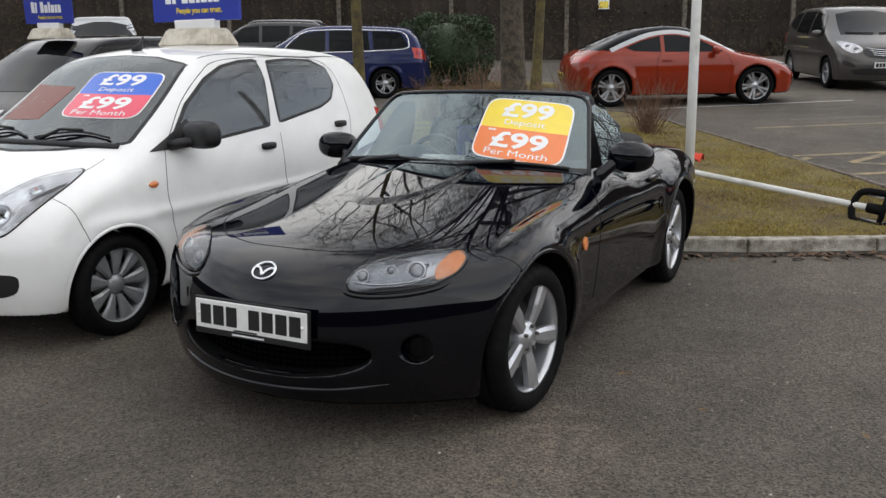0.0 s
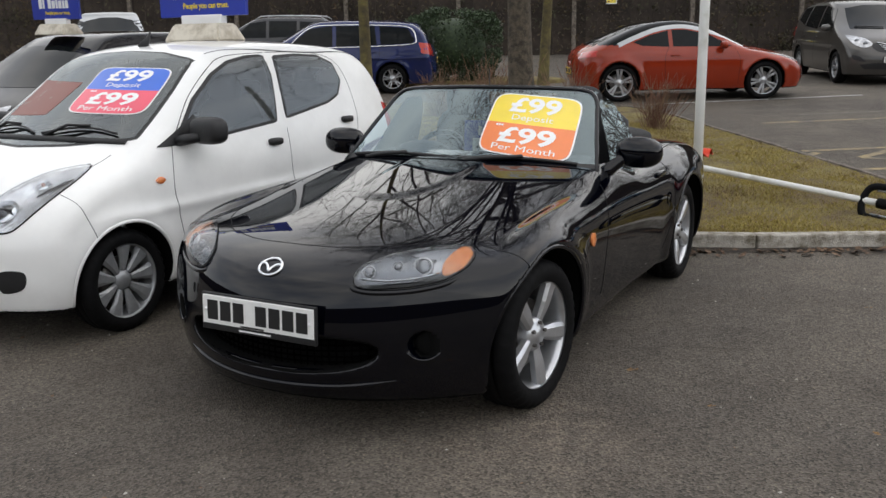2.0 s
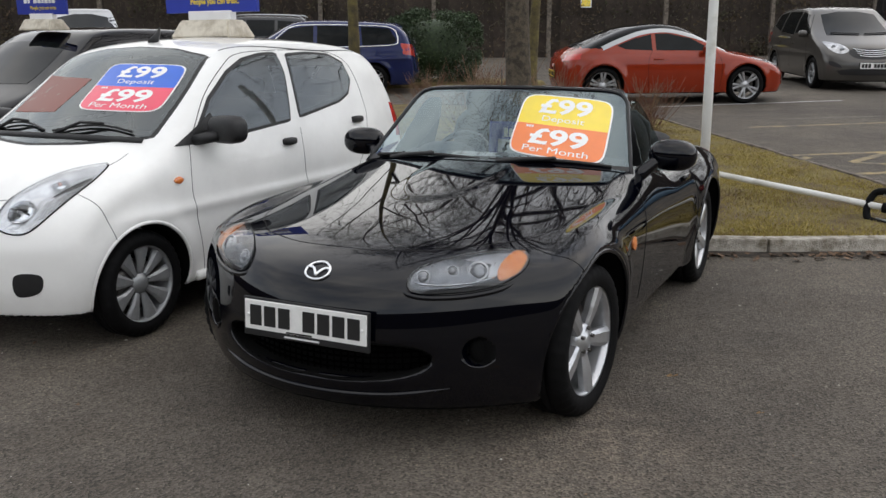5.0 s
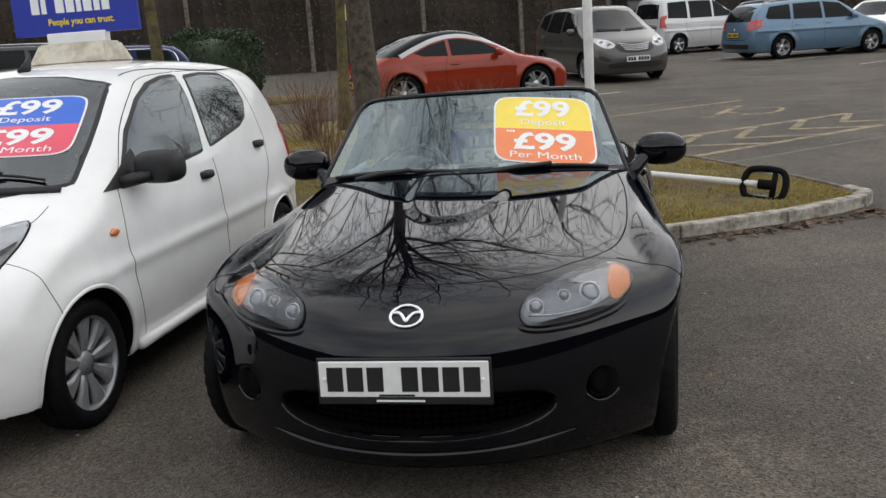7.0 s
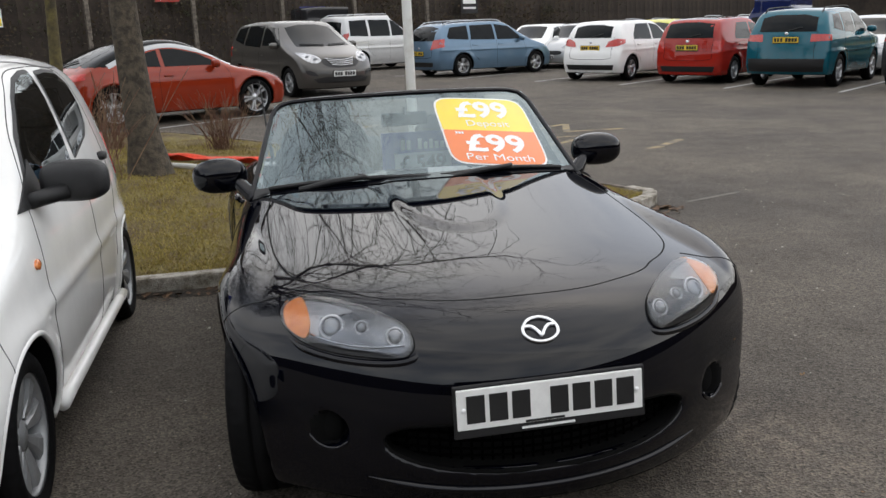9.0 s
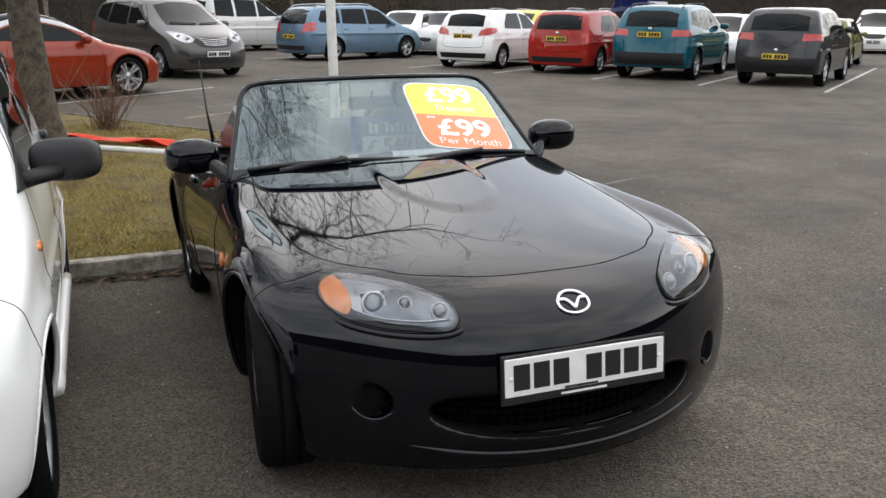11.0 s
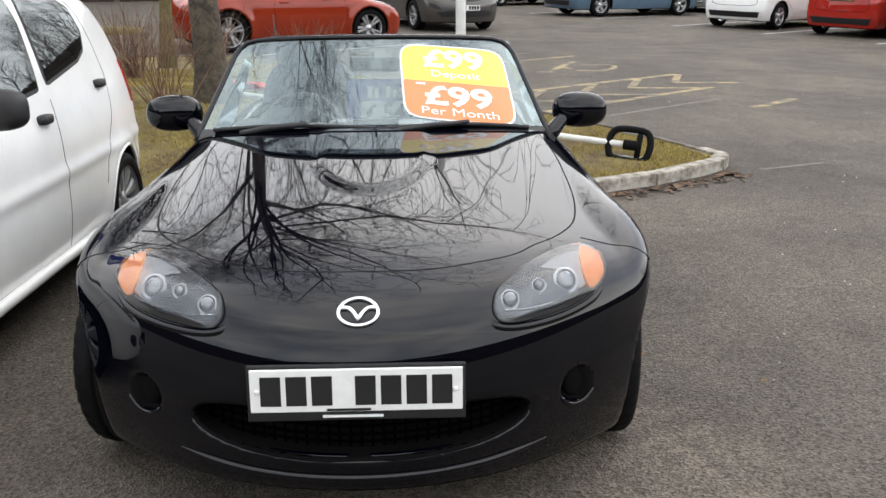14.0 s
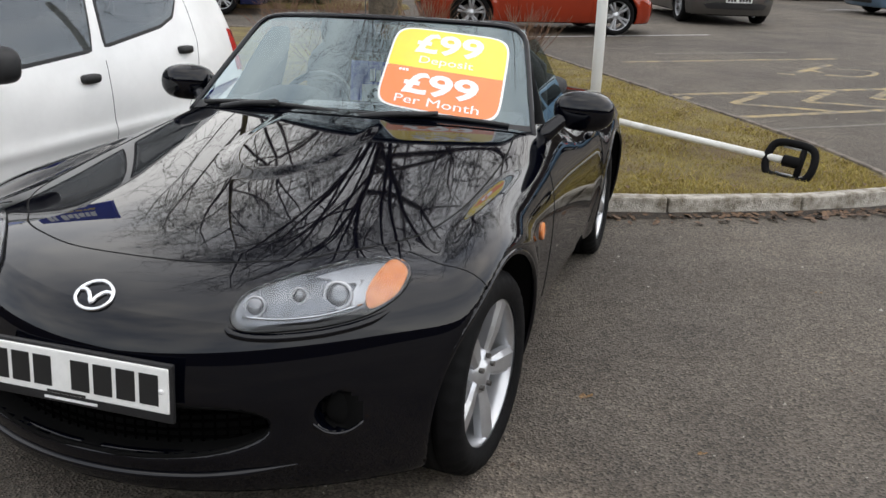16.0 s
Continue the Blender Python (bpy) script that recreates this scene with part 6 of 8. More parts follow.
def price_sticker(name, place, colours, label, deposit="Deposit", month="Per Month"):
    """A two-colour rounded sticker: place maps (u, v) in -1..1 and a lift to 3D."""
    n = 96

    def outline(su, sv, r=0.2):
        ang = np.linspace(0, 2 * np.pi, 1440, endpoint=False) + 0.002
        c, s = np.cos(ang), np.sin(ang)
        return np.stack([su * np.sign(c) * np.abs(c) ** 0.28, sv * np.sign(s) * np.abs(s) ** 0.28], 1)

    def sheet(nm, line, lift, material, parent=None):
        q = np.vstack([line, line[:1]])
        d = np.r_[0, np.cumsum(np.linalg.norm(np.diff(q, axis=0), axis=1))]
        line = np.stack([np.interp(np.linspace(0, d[-1], n, endpoint=False), d, q[:, i]) for i in (0, 1)], 1)
        rings = np.linspace(0, 1, 6)[1:]
        uv = np.concatenate([[[0, line[:, 1].mean()]]] + [line.mean(0) + (line - line.mean(0)) * k for k in rings])
        v = place(uv[:, 0], uv[:, 1], lift)
        f = []
        for a in range(n):
            b = (a + 1) % n
            f.append((0, 1 + a, 1 + b))
            for r in range(4):
                f.append((1 + r * n + a, 1 + (r + 1) * n + a, 1 + (r + 1) * n + b, 1 + r * n + b))
        return mesh_ob(nm, v, f, material, parent)
    root = sheet(name, outline(1.0, 1.0), 0.0015, CARD_WHITE)
    tagged(root, label, "sticker")
    up = outline(0.965, 0.965)
    top, low = up.copy(), up.copy()
    top[:, 1] = np.maximum(top[:, 1], 0.0)
    low[:, 1] = np.minimum(low[:, 1], 0.0)
    sheet("upper_panel", top, 0.003, colours[0], root)
    sheet("lower_panel", low, 0.003, colours[1], root)
    for text, size, v, w, bold in (("£99", 0.66, 0.60, 1.15, 0.019), (deposit, 0.25, 0.20, 1.15, 0.0), ("£99", 0.68, -0.40, 1.2, 0.020), (month, 0.27, -0.79, 1.2, 0.0)):
        letters("lettering", text, size, CARD_WHITE, root, lambda u, vv, v=v: place(u, vv + v, 0.0045), bold, w)
    for k in range(3):
        u0 = -0.74 + 0.06 * k
        q = np.array([[u0, 0.0 - 0.12], [u0 + 0.045, -0.12], [u0 + 0.045, -0.06], [u0, -0.06]])
        mesh_ob("small_print", place(q[:, 0], q[:, 1], 0.0045), [(0, 1, 2, 3)], CARD_WHITE, root)
    return root


def roadster():
    root = thing("roadster_car", ROADSTER_AT, "glossy black open two-seat sports car with hood down", "car")
    body_part(root, ROADSTER, 0.0135, BLACK, (0.0, -2.33), 0.358, 0.31, lips=True,
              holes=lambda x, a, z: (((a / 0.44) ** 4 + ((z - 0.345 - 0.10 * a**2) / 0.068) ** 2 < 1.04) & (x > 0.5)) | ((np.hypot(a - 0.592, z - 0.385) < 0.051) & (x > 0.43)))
    add_wheels(root, "roadster", 0.308, 0.195, 0.226, 5, "five", [(0, 0.758), (0, -0.758), (-2.33, 0.755), (-2.33, -0.755)], ALLOY, steer=-5.5)
    # number plate with its frame, fixings and a dealer's line shown as bars
    pl = number_plate(root, pose(0.742, -0.003, 0.481, 0, -3, 0), PLATE_W, (0.526, 0.112))
    for y in (-0.245, 0.245):
        ellipsoid("fixing_cap", (0.008, 0.014, 0.014), pose(0.008, y, 0.0), CARD_WHITE, pl, seg=12, rings=6)
    box("small_print", (0.003, 0.11, 0.006), pose(0.0065, -0.02, -0.05), INK, pl, bevel=0.0)
    box("small_print", (0.003, 0.15, 0.006), pose(0.0045, -0.01, -0.068), CARD_WHITE, pl, bevel=0.0)
    # badge: an oval ring with a winged bar, as plain shapes
    ang = np.linspace(0, 2 * np.pi, 40, endpoint=False)
    uv = np.stack([0.001 + 0.050 * np.cos(ang), 0.647 + 0.0245 * np.sin(ang)], 1)
    ring = on_form(ROADSTER, "x", uv)
    ring = ring + ROADSTER.normal(ring) * 0.004
    badge = tube("badge", ring, 0.0055, CHROME, root, 8, closed=True, label="polished oval badge")
    wing = smooth_line([(-0.046, 0.655), (-0.024, 0.655), (-0.009, 0.646), (0.001, 0.636), (0.011, 0.646), (0.026, 0.655), (0.048, 0.655)], 31)
    p = on_form(ROADSTER, "x", wing)
    tube("badge_wing", p + ROADSTER.normal(p) * 0.004, 0.0062, CHROME, badge, 8)
    # headlamps
    for sgn in (1, -1):
        edge = [(0.348, 0.625), (0.356, 0.664), (0.400, 0.685), (0.465, 0.700), (0.555, 0.708), (0.635, 0.704), (0.686, 0.684), (0.684, 0.652), (0.634, 0.620), (0.560, 0.604), (0.475, 0.598), (0.385, 0.599)]
        edge = [(sgn * u, v) for u, v in edge]
        c = np.mean(edge, axis=0)
        lamp = patch("headlamp", ROADSTER, "x", edge, DARKLAMP, root, lift=0.001, seg=64, rings=6)
        inner = [tuple(c + (np.array(q) - c) * (0.95, 0.90) + (0, 0.003)) for q in edge]
        patch("reflector", ROADSTER, "x", inner, LAMPGREY, lamp, lift=0.003, edge=0.002, seg=48, rings=4)
        patch("brow_reflector", ROADSTER, "x", [(sgn * u, v) for u, v in ((0.49, 0.690), (0.55, 0.700), (0.625, 0.698), (0.628, 0.672), (0.612, 0.640), (0.592, 0.640), (0.596, 0.672), (0.565, 0.690))], LAMPRING, lamp, lift=0.005, edge=0.003, seg=40, rings=3)
        patch("amber_corner", ROADSTER, "x", [(sgn * u, v) for u, v in [(0.622, 0.701), (0.655, 0.697), (0.681, 0.682), (0.679, 0.655), (0.655, 0.637), (0.628, 0.632), (0.612, 0.665)]], AMBER_RIB, lamp, lift=0.008, edge=0.004, seg=32, rings=3)
        patch("lower_housing", ROADSTER, "x", [(sgn * u, v) for u, v in [(0.37, 0.607), (0.46, 0.612), (0.56, 0.617), (0.63, 0.632), (0.662, 0.642), (0.63, 0.622), (0.56, 0.606), (0.475, 0.600), (0.39, 0.601)]], SATIN, lamp, lift=0.007, edge=0.004, seg=40, rings=2)
        for u, v, r in ((0.556, 0.661, 0.033), (0.392, 0.648, 0.024), (0.476, 0.664, 0.019)):
            q = on_form(ROADSTER, "x", [(sgn * u, v)])[0]
            nn = ROADSTER.normal(q[None])[0]
            nn = nn + np.array([0.55, 0, -0.1])
            nn = nn / np.linalg.norm(nn)
            m = Matrix.Translation(q + nn * 0.007) @ Vector(nn).to_track_quat("Z", "Y").to_matrix().to_4x4()
            tubepts = [(r * math.cos(t), r * math.sin(t), 0.0) for t in np.linspace(0, 2 * math.pi, 32, endpoint=False)]
            ob = tube("bezel", tubepts, 0.0055 if r > 0.03 else 0.0028, LAMPRING, lamp, 10, closed=True)
            ob.matrix_local = m
            ellipsoid("projector", (r * 1.75, r * 1.75, 0.024), m, LAMPEYE, lamp, seg=24, rings=12)
        rail = on_form(ROADSTER, "x", smooth_line([(sgn * 0.372, 0.628), (sgn * 0.45, 0.622), (sgn * 0.54, 0.626), (sgn * 0.612, 0.640)], 16))
        tube("trim_strip", rail + ROADSTER.normal(rail) * 0.008, 0.0028, CHROME, lamp, 6)
        foot = on_form(ROADSTER, "x", smooth_line([(sgn * u, v) for u, v in ((0.338, 0.626), (0.352, 0.600), (0.40, 0.587), (0.475, 0.584), (0.565, 0.590), (0.645, 0.608), (0.70, 0.645))], 40))
        tube("lamp_lip", foot - ROADSTER.normal(foot) * 0.007, np.r_[np.linspace(0.003, 0.013, 8), np.full(24, 0.013), np.linspace(0.013, 0.003, 8)], BLACK, root, 12)
        lens = patch("lens", ROADSTER, "x", edge, LENS, lamp, lift=0.010, edge=-0.002, dome=0.013, seg=64, rings=8)
        lens.visible_shadow = False
        seam(ROADSTER, "x", edge, lamp, 0.007, n=90, closed=True, name="lamp_seal")
        # fog lamp recess
        t = np.linspace(0, 2 * np.pi, 36, endpoint=False)
        rg = on_form(ROADSTER, "x", np.stack([sgn * 0.592 + 0.060 * np.cos(t), 0.385 + 0.060 * np.sin(t)], 1))
        ctr = rg.mean(0)
        rg = ctr + (rg - ctr) * 0.93
        tube("fog_lip", rg[20:34], np.r_[0.002, np.full(12, 0.006), 0.002], BLACK, root, 8)
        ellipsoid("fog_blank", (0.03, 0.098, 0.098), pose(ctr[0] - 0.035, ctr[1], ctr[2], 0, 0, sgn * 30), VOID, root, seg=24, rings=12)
        # flanks
        plane = "y" if sgn > 0 else "-y"
        seam(ROADSTER, plane, [(0.198, 0.712), (0.205, 0.695), (0.196, 0.67), (0.185, 0.635)], root, 0.005, n=24)
        seam(ROADSTER, plane, [(-0.86, 0.80), (-0.80, 0.70), (-0.74, 0.52), (-0.72, 0.30)], root, 0.006, n=40)
        seam(ROADSTER, plane, [(-1.93, 0.80), (-1.97, 0.66), (-1.95, 0.50), (-1.84, 0.30)], root, 0.006, n=40)
        patch("side_repeater", ROADSTER, plane, [(-0.50, 0.615), (-0.53, 0.632), (-0.56, 0.615), (-0.56, 0.585), (-0.53, 0.57), (-0.50, 0.585)], AMBER, root, lift=0.006, seg=24, rings=4, dome=0.004)
        q = on_form(ROADSTER, plane, [(-1.80, 0.735)])[0]
        ellipsoid("door_handle", (0.17, 0.03, 0.035), pose(*(q + (0, sgn * 0.008, 0))), BLACK, root, 0.7, seg=16, rings=10)
        # mirror on its stalk
        mir = ellipsoid("door_mirror", (0.15, 0.24, 0.155), pose(-1.16, sgn * 0.885, 0.925, 0, 0, -sgn * 8), BLACK, root, 0.82, seg=32, rings=18)
        ellipsoid("mirror_glass", (0.02, 0.20, 0.12), pose(-0.066, 0, 0), CHROME, mir, 0.8, seg=20, rings=10)
        tube("mirror_stalk", [(-1.06, sgn * 0.71, 0.80), (-1.08, sgn * 0.76, 0.845), (-1.12, sgn * 0.80, 0.885), (-1.15, sgn * 0.84, 0.91)], [0.045, 0.034, 0.030, 0.03], BLACK, root, 10)
        # raised side glass with a rubber foot
        nx, nz = 12, 8
        v = []
        for i in range(nx):
            for k in range(nz):
                a, b = i / (nx - 1), k / (nz - 1)
                x0 = -1.12 - 0.62 * a
                top = 0.83 + 0.335 * min(1, (a / 0.32) ** 0.7) * (1 - max(0, (a - 0.62) / 0.38) ** 2.2 * 0.95)
                z = 0.80 + (top - 0.80) * b
                v.append((x0 - 0.10 * b * (1 - a), sgn * (0.75 - 0.15 * (z - 0.8) / 0.35), z))
        g = mesh_ob("side_window", v, grid_faces(nx, nz), SIDEGLASS, root)
        g.visible_shadow = False
        face_forward(g, (0, sgn, 0))
    # bonnet shut line
    half = [(-0.90, 0.672), (-0.66, 0.698), (-0.40, 0.700), (-0.18, 0.690), (0.0, 0.664), (0.115, 0.628), (0.22, 0.565), (0.305, 0.488), (0.372, 0.430), (0.43, 0.335), (0.488, 0.185), (0.503, 0.0)]
    seam(ROADSTER, "z", half + [(x, -y) for x, y in half[-2::-1]], root, 0.0075, n=160, name="bonnet_line")
    # painted rim of the mouth, then dark mesh bars deep in it
    t = np.linspace(0, 2 * np.pi, 90, endpoint=False)
    wide, tall = np.sign(np.cos(t)) * np.abs(np.cos(t)) ** 0.5, np.sin(t)
    lip = on_form(ROADSTER, "x", np.stack([0.462 * wide, 0.345 + 0.10 * (0.462 * wide) ** 2 + 0.079 * tall], 1))
    tube("mouth_rim", lip * (1, 0.97, 1) - (0.004, 0, 0.006) * np.stack([np.ones(90), np.ones(90), tall], 1), 0.006, VOID, root, 8, closed=True)
    for k in range(8):
        z = 0.268 + 0.022 * k
        pts = [(0.656 - 0.55 * y * y - 0.004 * (k % 2), y, z + 0.03 * (y / 0.5) ** 2) for y in np.linspace(-0.42, 0.42, 17)]
        tube("grille_bar", pts, 0.004, MESHGRILLE, root, 5)
    for k in range(29):
        y = -0.406 + 0.029 * k
        tube("grille_upright", [(0.653 - 0.55 * y * y, y, 0.264 + 0.03 * (y / 0.5) ** 2), (0.653 - 0.55 * y * y, y, 0.425 + 0.03 * (y / 0.5) ** 2)], 0.0035, MESHGRILLE, root, 4)
    # glossy sill along the foot of the mouth
    for y0, y1 in ((-0.36, -0.02), (0.01, 0.36)):
        ys = np.linspace(y0, y1, 20)
        sill = np.stack([0.700 - 0.62 * np.abs(ys) ** 2.1, ys, 0.270 + 0.10 * ys**2], 1)
        tube("mouth_sill", sill, np.r_[0.004, np.full(18, 0.0105), 0.004], BLACK, root, 10)
    # chin lip under the mouth
    chin = on_form(ROADSTER, "x", smooth_line([(-0.50, 0.252), (-0.3, 0.226), (0.0, 0.217), (0.3, 0.226), (0.50, 0.252)], 50))
    tube("chin_lip", chin, np.r_[np.linspace(0.002, 0.011, 8), np.full(34, 0.011), np.linspace(0.011, 0.002, 8)], BLACK, root, 10)
    # windscreen
    q, s = np.meshgrid(np.linspace(-1, 1, 33), np.linspace(-0.03, 1, 15), indexing="ij")
    pane = mesh_ob("windscreen", pane_at(q, s).reshape(-1, 3), grid_faces(33, 15), SCREEN, root)
    face_forward(pane)
    pane.visible_shadow = False

    def band(name, q0, q1, s0, s1, material, lift, n=30):
        qq, ss = np.meshgrid(np.linspace(q0, q1, n), np.linspace(s0, s1, 4), indexing="ij")
        return mesh_ob(name, pane_out(qq, ss, lift).reshape(-1, 3), grid_faces(n, 4), material, root)
    band("screen_border", -0.99, 0.99, -0.03, 0.085, SATIN, 0.003)
    band("screen_border", -0.95, 0.95, 0.965, 1.0, SATIN, -0.004)
    qs = [(-1.0, s) for s in np.linspace(-0.02, 0.86, 12)] + [(-0.985, 0.93), (-0.95, 0.985), (-0.88, 1.012)] + [(q, 1.02) for q in np.linspace(-0.78, 0.78, 18)]
    qs += [(0.88, 1.012), (0.95, 0.985), (0.985, 0.93)] + [(1.0, s) for s in np.linspace(0.86, -0.02, 12)]
    rim = pane_at(np.array([a for a, _ in qs]), np.array([b for _, b in qs]))
    tube("windscreen_frame", rim, 0.0115, BLACK, root, 10)
    head = rim[15:33] + np.array([-0.026, 0, -0.001])
    tube("header_rail", head, 0.014, SATIN, root, 10)
    # scuttle panel at the foot of the glass
    qq = np.linspace(-0.97, 0.97, 40)
    low = pane_at(qq, np.full(40, -0.02))
    front = low + np.array([0.035, 0, -0.012])
    front[:, 2] = on_form(ROADSTER, "z", front[:, :2])[:, 2] + 0.004
    v = np.concatenate([front, (front + low) / 2 + (0, 0, 0.006), low])
    f = [(k * 40 + i, k * 40 + i + 1, (k + 1) * 40 + i + 1, (k + 1) * 40 + i) for k in range(2) for i in range(39)]
    mesh_ob("scuttle_panel", v, f, PITCH, root, label="matt black scuttle panel")
    # wipers
    for q0, q1, piv in ((-0.90, 0.02, -0.42), (0.08, 0.88, 0.40)):
        qq = np.linspace(q0, q1, 24)
        blade = pane_out(qq, 0.062 + 0.034 * np.sin(np.linspace(0, 1, 24) * np.pi), 0.012)
        wip = tube("wiper", blade, 0.0095, PITCH, root, 6)
        arm = [pane_out(np.array(a), np.array(b), l) for a, b, l in ((piv - 0.30, 0.01, 0.02), (piv - 0.12, 0.045, 0.034), (piv + 0.06, 0.078, 0.03), ((q0 + q1) / 2 + 0.05, 0.105, 0.024))]
        tube("wiper_arm", smooth_line(arm, 12), np.linspace(0.014, 0.009, 12), PITCH, wip, 8)
    # cabin
    box("dashboard", (0.30, 1.28, 0.16), pose(-1.13, 0, 0.80, 0, 8, 0), DASH, root, bevel=0.06)
    ellipsoid("instrument_hood", (0.22, 0.34, 0.13), pose(-1.16, -0.36, 0.88), DASH, root)
    sw = tube("steering_wheel", [(-0.0 + 0.0, 0.18 * math.cos(t), 0.18 * math.sin(t)) for t in np.linspace(0, 2 * math.pi, 36, endpoint=False)], 0.016, SATIN, root, 8, closed=True)
    sw.matrix_local = pose(-1.36, -0.36, 0.80, 0, -22, 0)
    ellipsoid("wheel_hub", (0.05, 0.15, 0.12), pose(0.01, 0, 0), SATIN, sw, 0.8)
    for t in (-0.2, math.pi + 0.2, -math.pi / 2):
        tube("wheel_spoke", [(0, 0.05 * math.cos(t), 0.05 * math.sin(t)), (0, 0.18 * math.cos(t), 0.18 * math.sin(t))], 0.012, SATIN, sw, 6)
    for y in (-0.36, 0.36):
        seat = ellipsoid("seat", (0.22, 0.50, 0.78), pose(-1.86, y, 0.72, 0, 14, 0), SEATS, root, 0.55)
        ellipsoid("headrest", (0.12, 0.27, 0.20), pose(0.02, 0, 0.42), SEATS, seat, 0.6)
        box("seat_cushion", (0.5, 0.48, 0.16), pose(0.32, 0, -0.30, 0, -6, 0), SEATS, seat, bevel=0.05)
        tube("roll_hoop", [(-2.08, y - 0.18, 0.84), (-2.08, y - 0.17, 1.0), (-2.07, y - 0.1, 1.06), (-2.07, y + 0.1, 1.06), (-2.08, y + 0.17, 1.0), (-2.08, y + 0.18, 0.84)], 0.022, SATIN, root, 8)
    ellipsoid("folded_hood", (0.55, 1.22, 0.15), pose(-2.32, 0, 0.87), SEATS, root, 0.6, label="folded black fabric hood")
    box("centre_tunnel", (0.9, 0.22, 0.2), pose(-1.55, 0, 0.55), DASH, root, bevel=0.04)
    mirror = box("rear_view_mirror", (0.03, 0.22, 0.065), pose(-1.30, -0.02, 1.115, 0, -12, 0), SATIN, root, bevel=0.012)
    tube("mirror_stem", [(0.02, 0, 0.02), (0.045, 0, 0.05)], 0.008, SATIN, mirror, 6)
    tube("aerial", [(-2.62, -0.62, 0.84), (-2.64, -0.64, 1.0), (-2.68, -0.66, 1.3)], [0.012, 0.006, 0.003], PITCH, root, 6)
    return root


LAMPEYE = mat("projector_glass", (0.24, 0.25, 0.27), 0.06, 0.6, vary=0.3, scale=20, coat=1.0)
SIDEGLASS = glass("side_window_glass", (0.50, 0.60, 0.60), ior=2.6, gloss_tint=(0.82, 0.95, 1.0))
roadster()


def pane_place(q_of, s_of):
    def place(u, v, lift):
        u, v = np.asarray(u, float), np.asarray(v, float)
        p = pane_out(q_of(u, v), s_of(u, v), lift)
        return np.array([(ROADSTER_AT @ Vector(t))[:] for t in p.reshape(-1, 3)])
    return place


def road_sticker():
    corners = dict(tl=(0.175, 0.95), tr=(0.91, 0.88), br=(0.83, 0.075), bl=(0.18, 0.19))

    def q_of(u, v):
        a, b = (u + 1) / 2, (v + 1) / 2
        return (corners["bl"][0] * (1 - a) + corners["br"][0] * a) * (1 - b) + (corners["tl"][0] * (1 - a) + corners["tr"][0] * a) * b

    def s_of(u, v):
        a, b = (u + 1) / 2, (v + 1) / 2
        return (corners["bl"][1] * (1 - a) + corners["br"][1] * a) * (1 - b) + (corners["tl"][1] * (1 - a) + corners["tr"][1] * a) * b
    price_sticker("price_sticker", pane_place(q_of, s_of), (CARD_YELLOW, CARD_ORANGE), "yellow and orange price sticker on the roadster's windscreen")


road_sticker()


def dash_card():
    """A price card standing on the dashboard behind the glass."""
    root = thing("price_card", ROADSTER_AT @ pose(-1.24, 0.05, 0.83, 0, -4, 0), "blue and white price card standing on the dashboard", "card")
    box("blue_panel", (0.004, 0.38, 0.225), pose(-0.004, 0.0, 0.1125), SIGN_BLUE, root, bevel=0.0)
    box("white_panel", (0.004, 0.272, 0.106), pose(0.001, 0.002, 0.075), CARD_WHITE, root, bevel=0.0)
    letters("lettering", "£ 549", 0.098, INK, root, lambda u, v: np.stack([np.full(len(u), 0.005), u, v + 0.075], -1), 0.002)
    for k, h in enumerate((0.050, 0.045, 0.0, 0.050, 0.034, 0.045, 0.034, 0.032, 0.034)):
        if h:
            box("name_bar", (0.003, 0.020, h), pose(0.001, -0.090 + 0.027 * k, 0.142 + h / 2), CARD_WHITE, root, bevel=0.0)


dash_card()


# ---------- the white hatchback ----------
ALTO_AT = pose(-2.407, 4.900, 0, 0, 0, -116.26)


def roof_sign(at, name_label, roof_z):
    """A blue board on a pale plinth; the name on it is shown as bars."""
    root = thing("roof_sign", at, name_label, "sign")
    board = box("board", (0.03, 0.77, 0.29), pose(0, 0, 0.31), SIGN_BLUE, root, bevel=0.004)
    bm = bmesh.new()
    made = bmesh.ops.create_cube(bm, size=1, matrix=Matrix.Translation((0, 0, 0.055)) @ Matrix.Diagonal((0.30, 0.50, 0.12, 1)))
    for v in made["verts"]:
        if v.co.z > 0.05:
            v.co.x, v.co.y = v.co.x * 0.6, v.co.y * 0.82
    bmesh.ops.bevel(bm, geom=bm.edges[:], offset=0.012, segments=2, affect="EDGES")
    part("plinth", bm, PLINTH, root, "grubby cream plastic plinth")
    box("neck", (0.06, 0.36, 0.08), pose(0, 0, 0.135), CARD_WHITE, root, bevel=0.006)
    y = -0.26
    for w, h in ((0.05, 0.12), (0.03, 0.115), (0.03, 0), (0.052, 0.12), (0.05, 0.085), (0.03, 0.115), (0.05, 0.085), (0.035, 0.085), (0.045, 0.085)):
        if h:
            box("name_bar", (0.004, w, h), pose(0.0165, y + w / 2, 0.005 - 0.03 + h / 2), CARD_WHITE, board, bevel=0.0)
        y += w + 0.014
    letters("slogan", "People you can trust.", 0.052, CARD_YELLOW, board, lambda u, v: np.stack([np.full(len(u), 0.018), u + 0.04, v - 0.075], -1), 0.0012, 0.92)
    return root


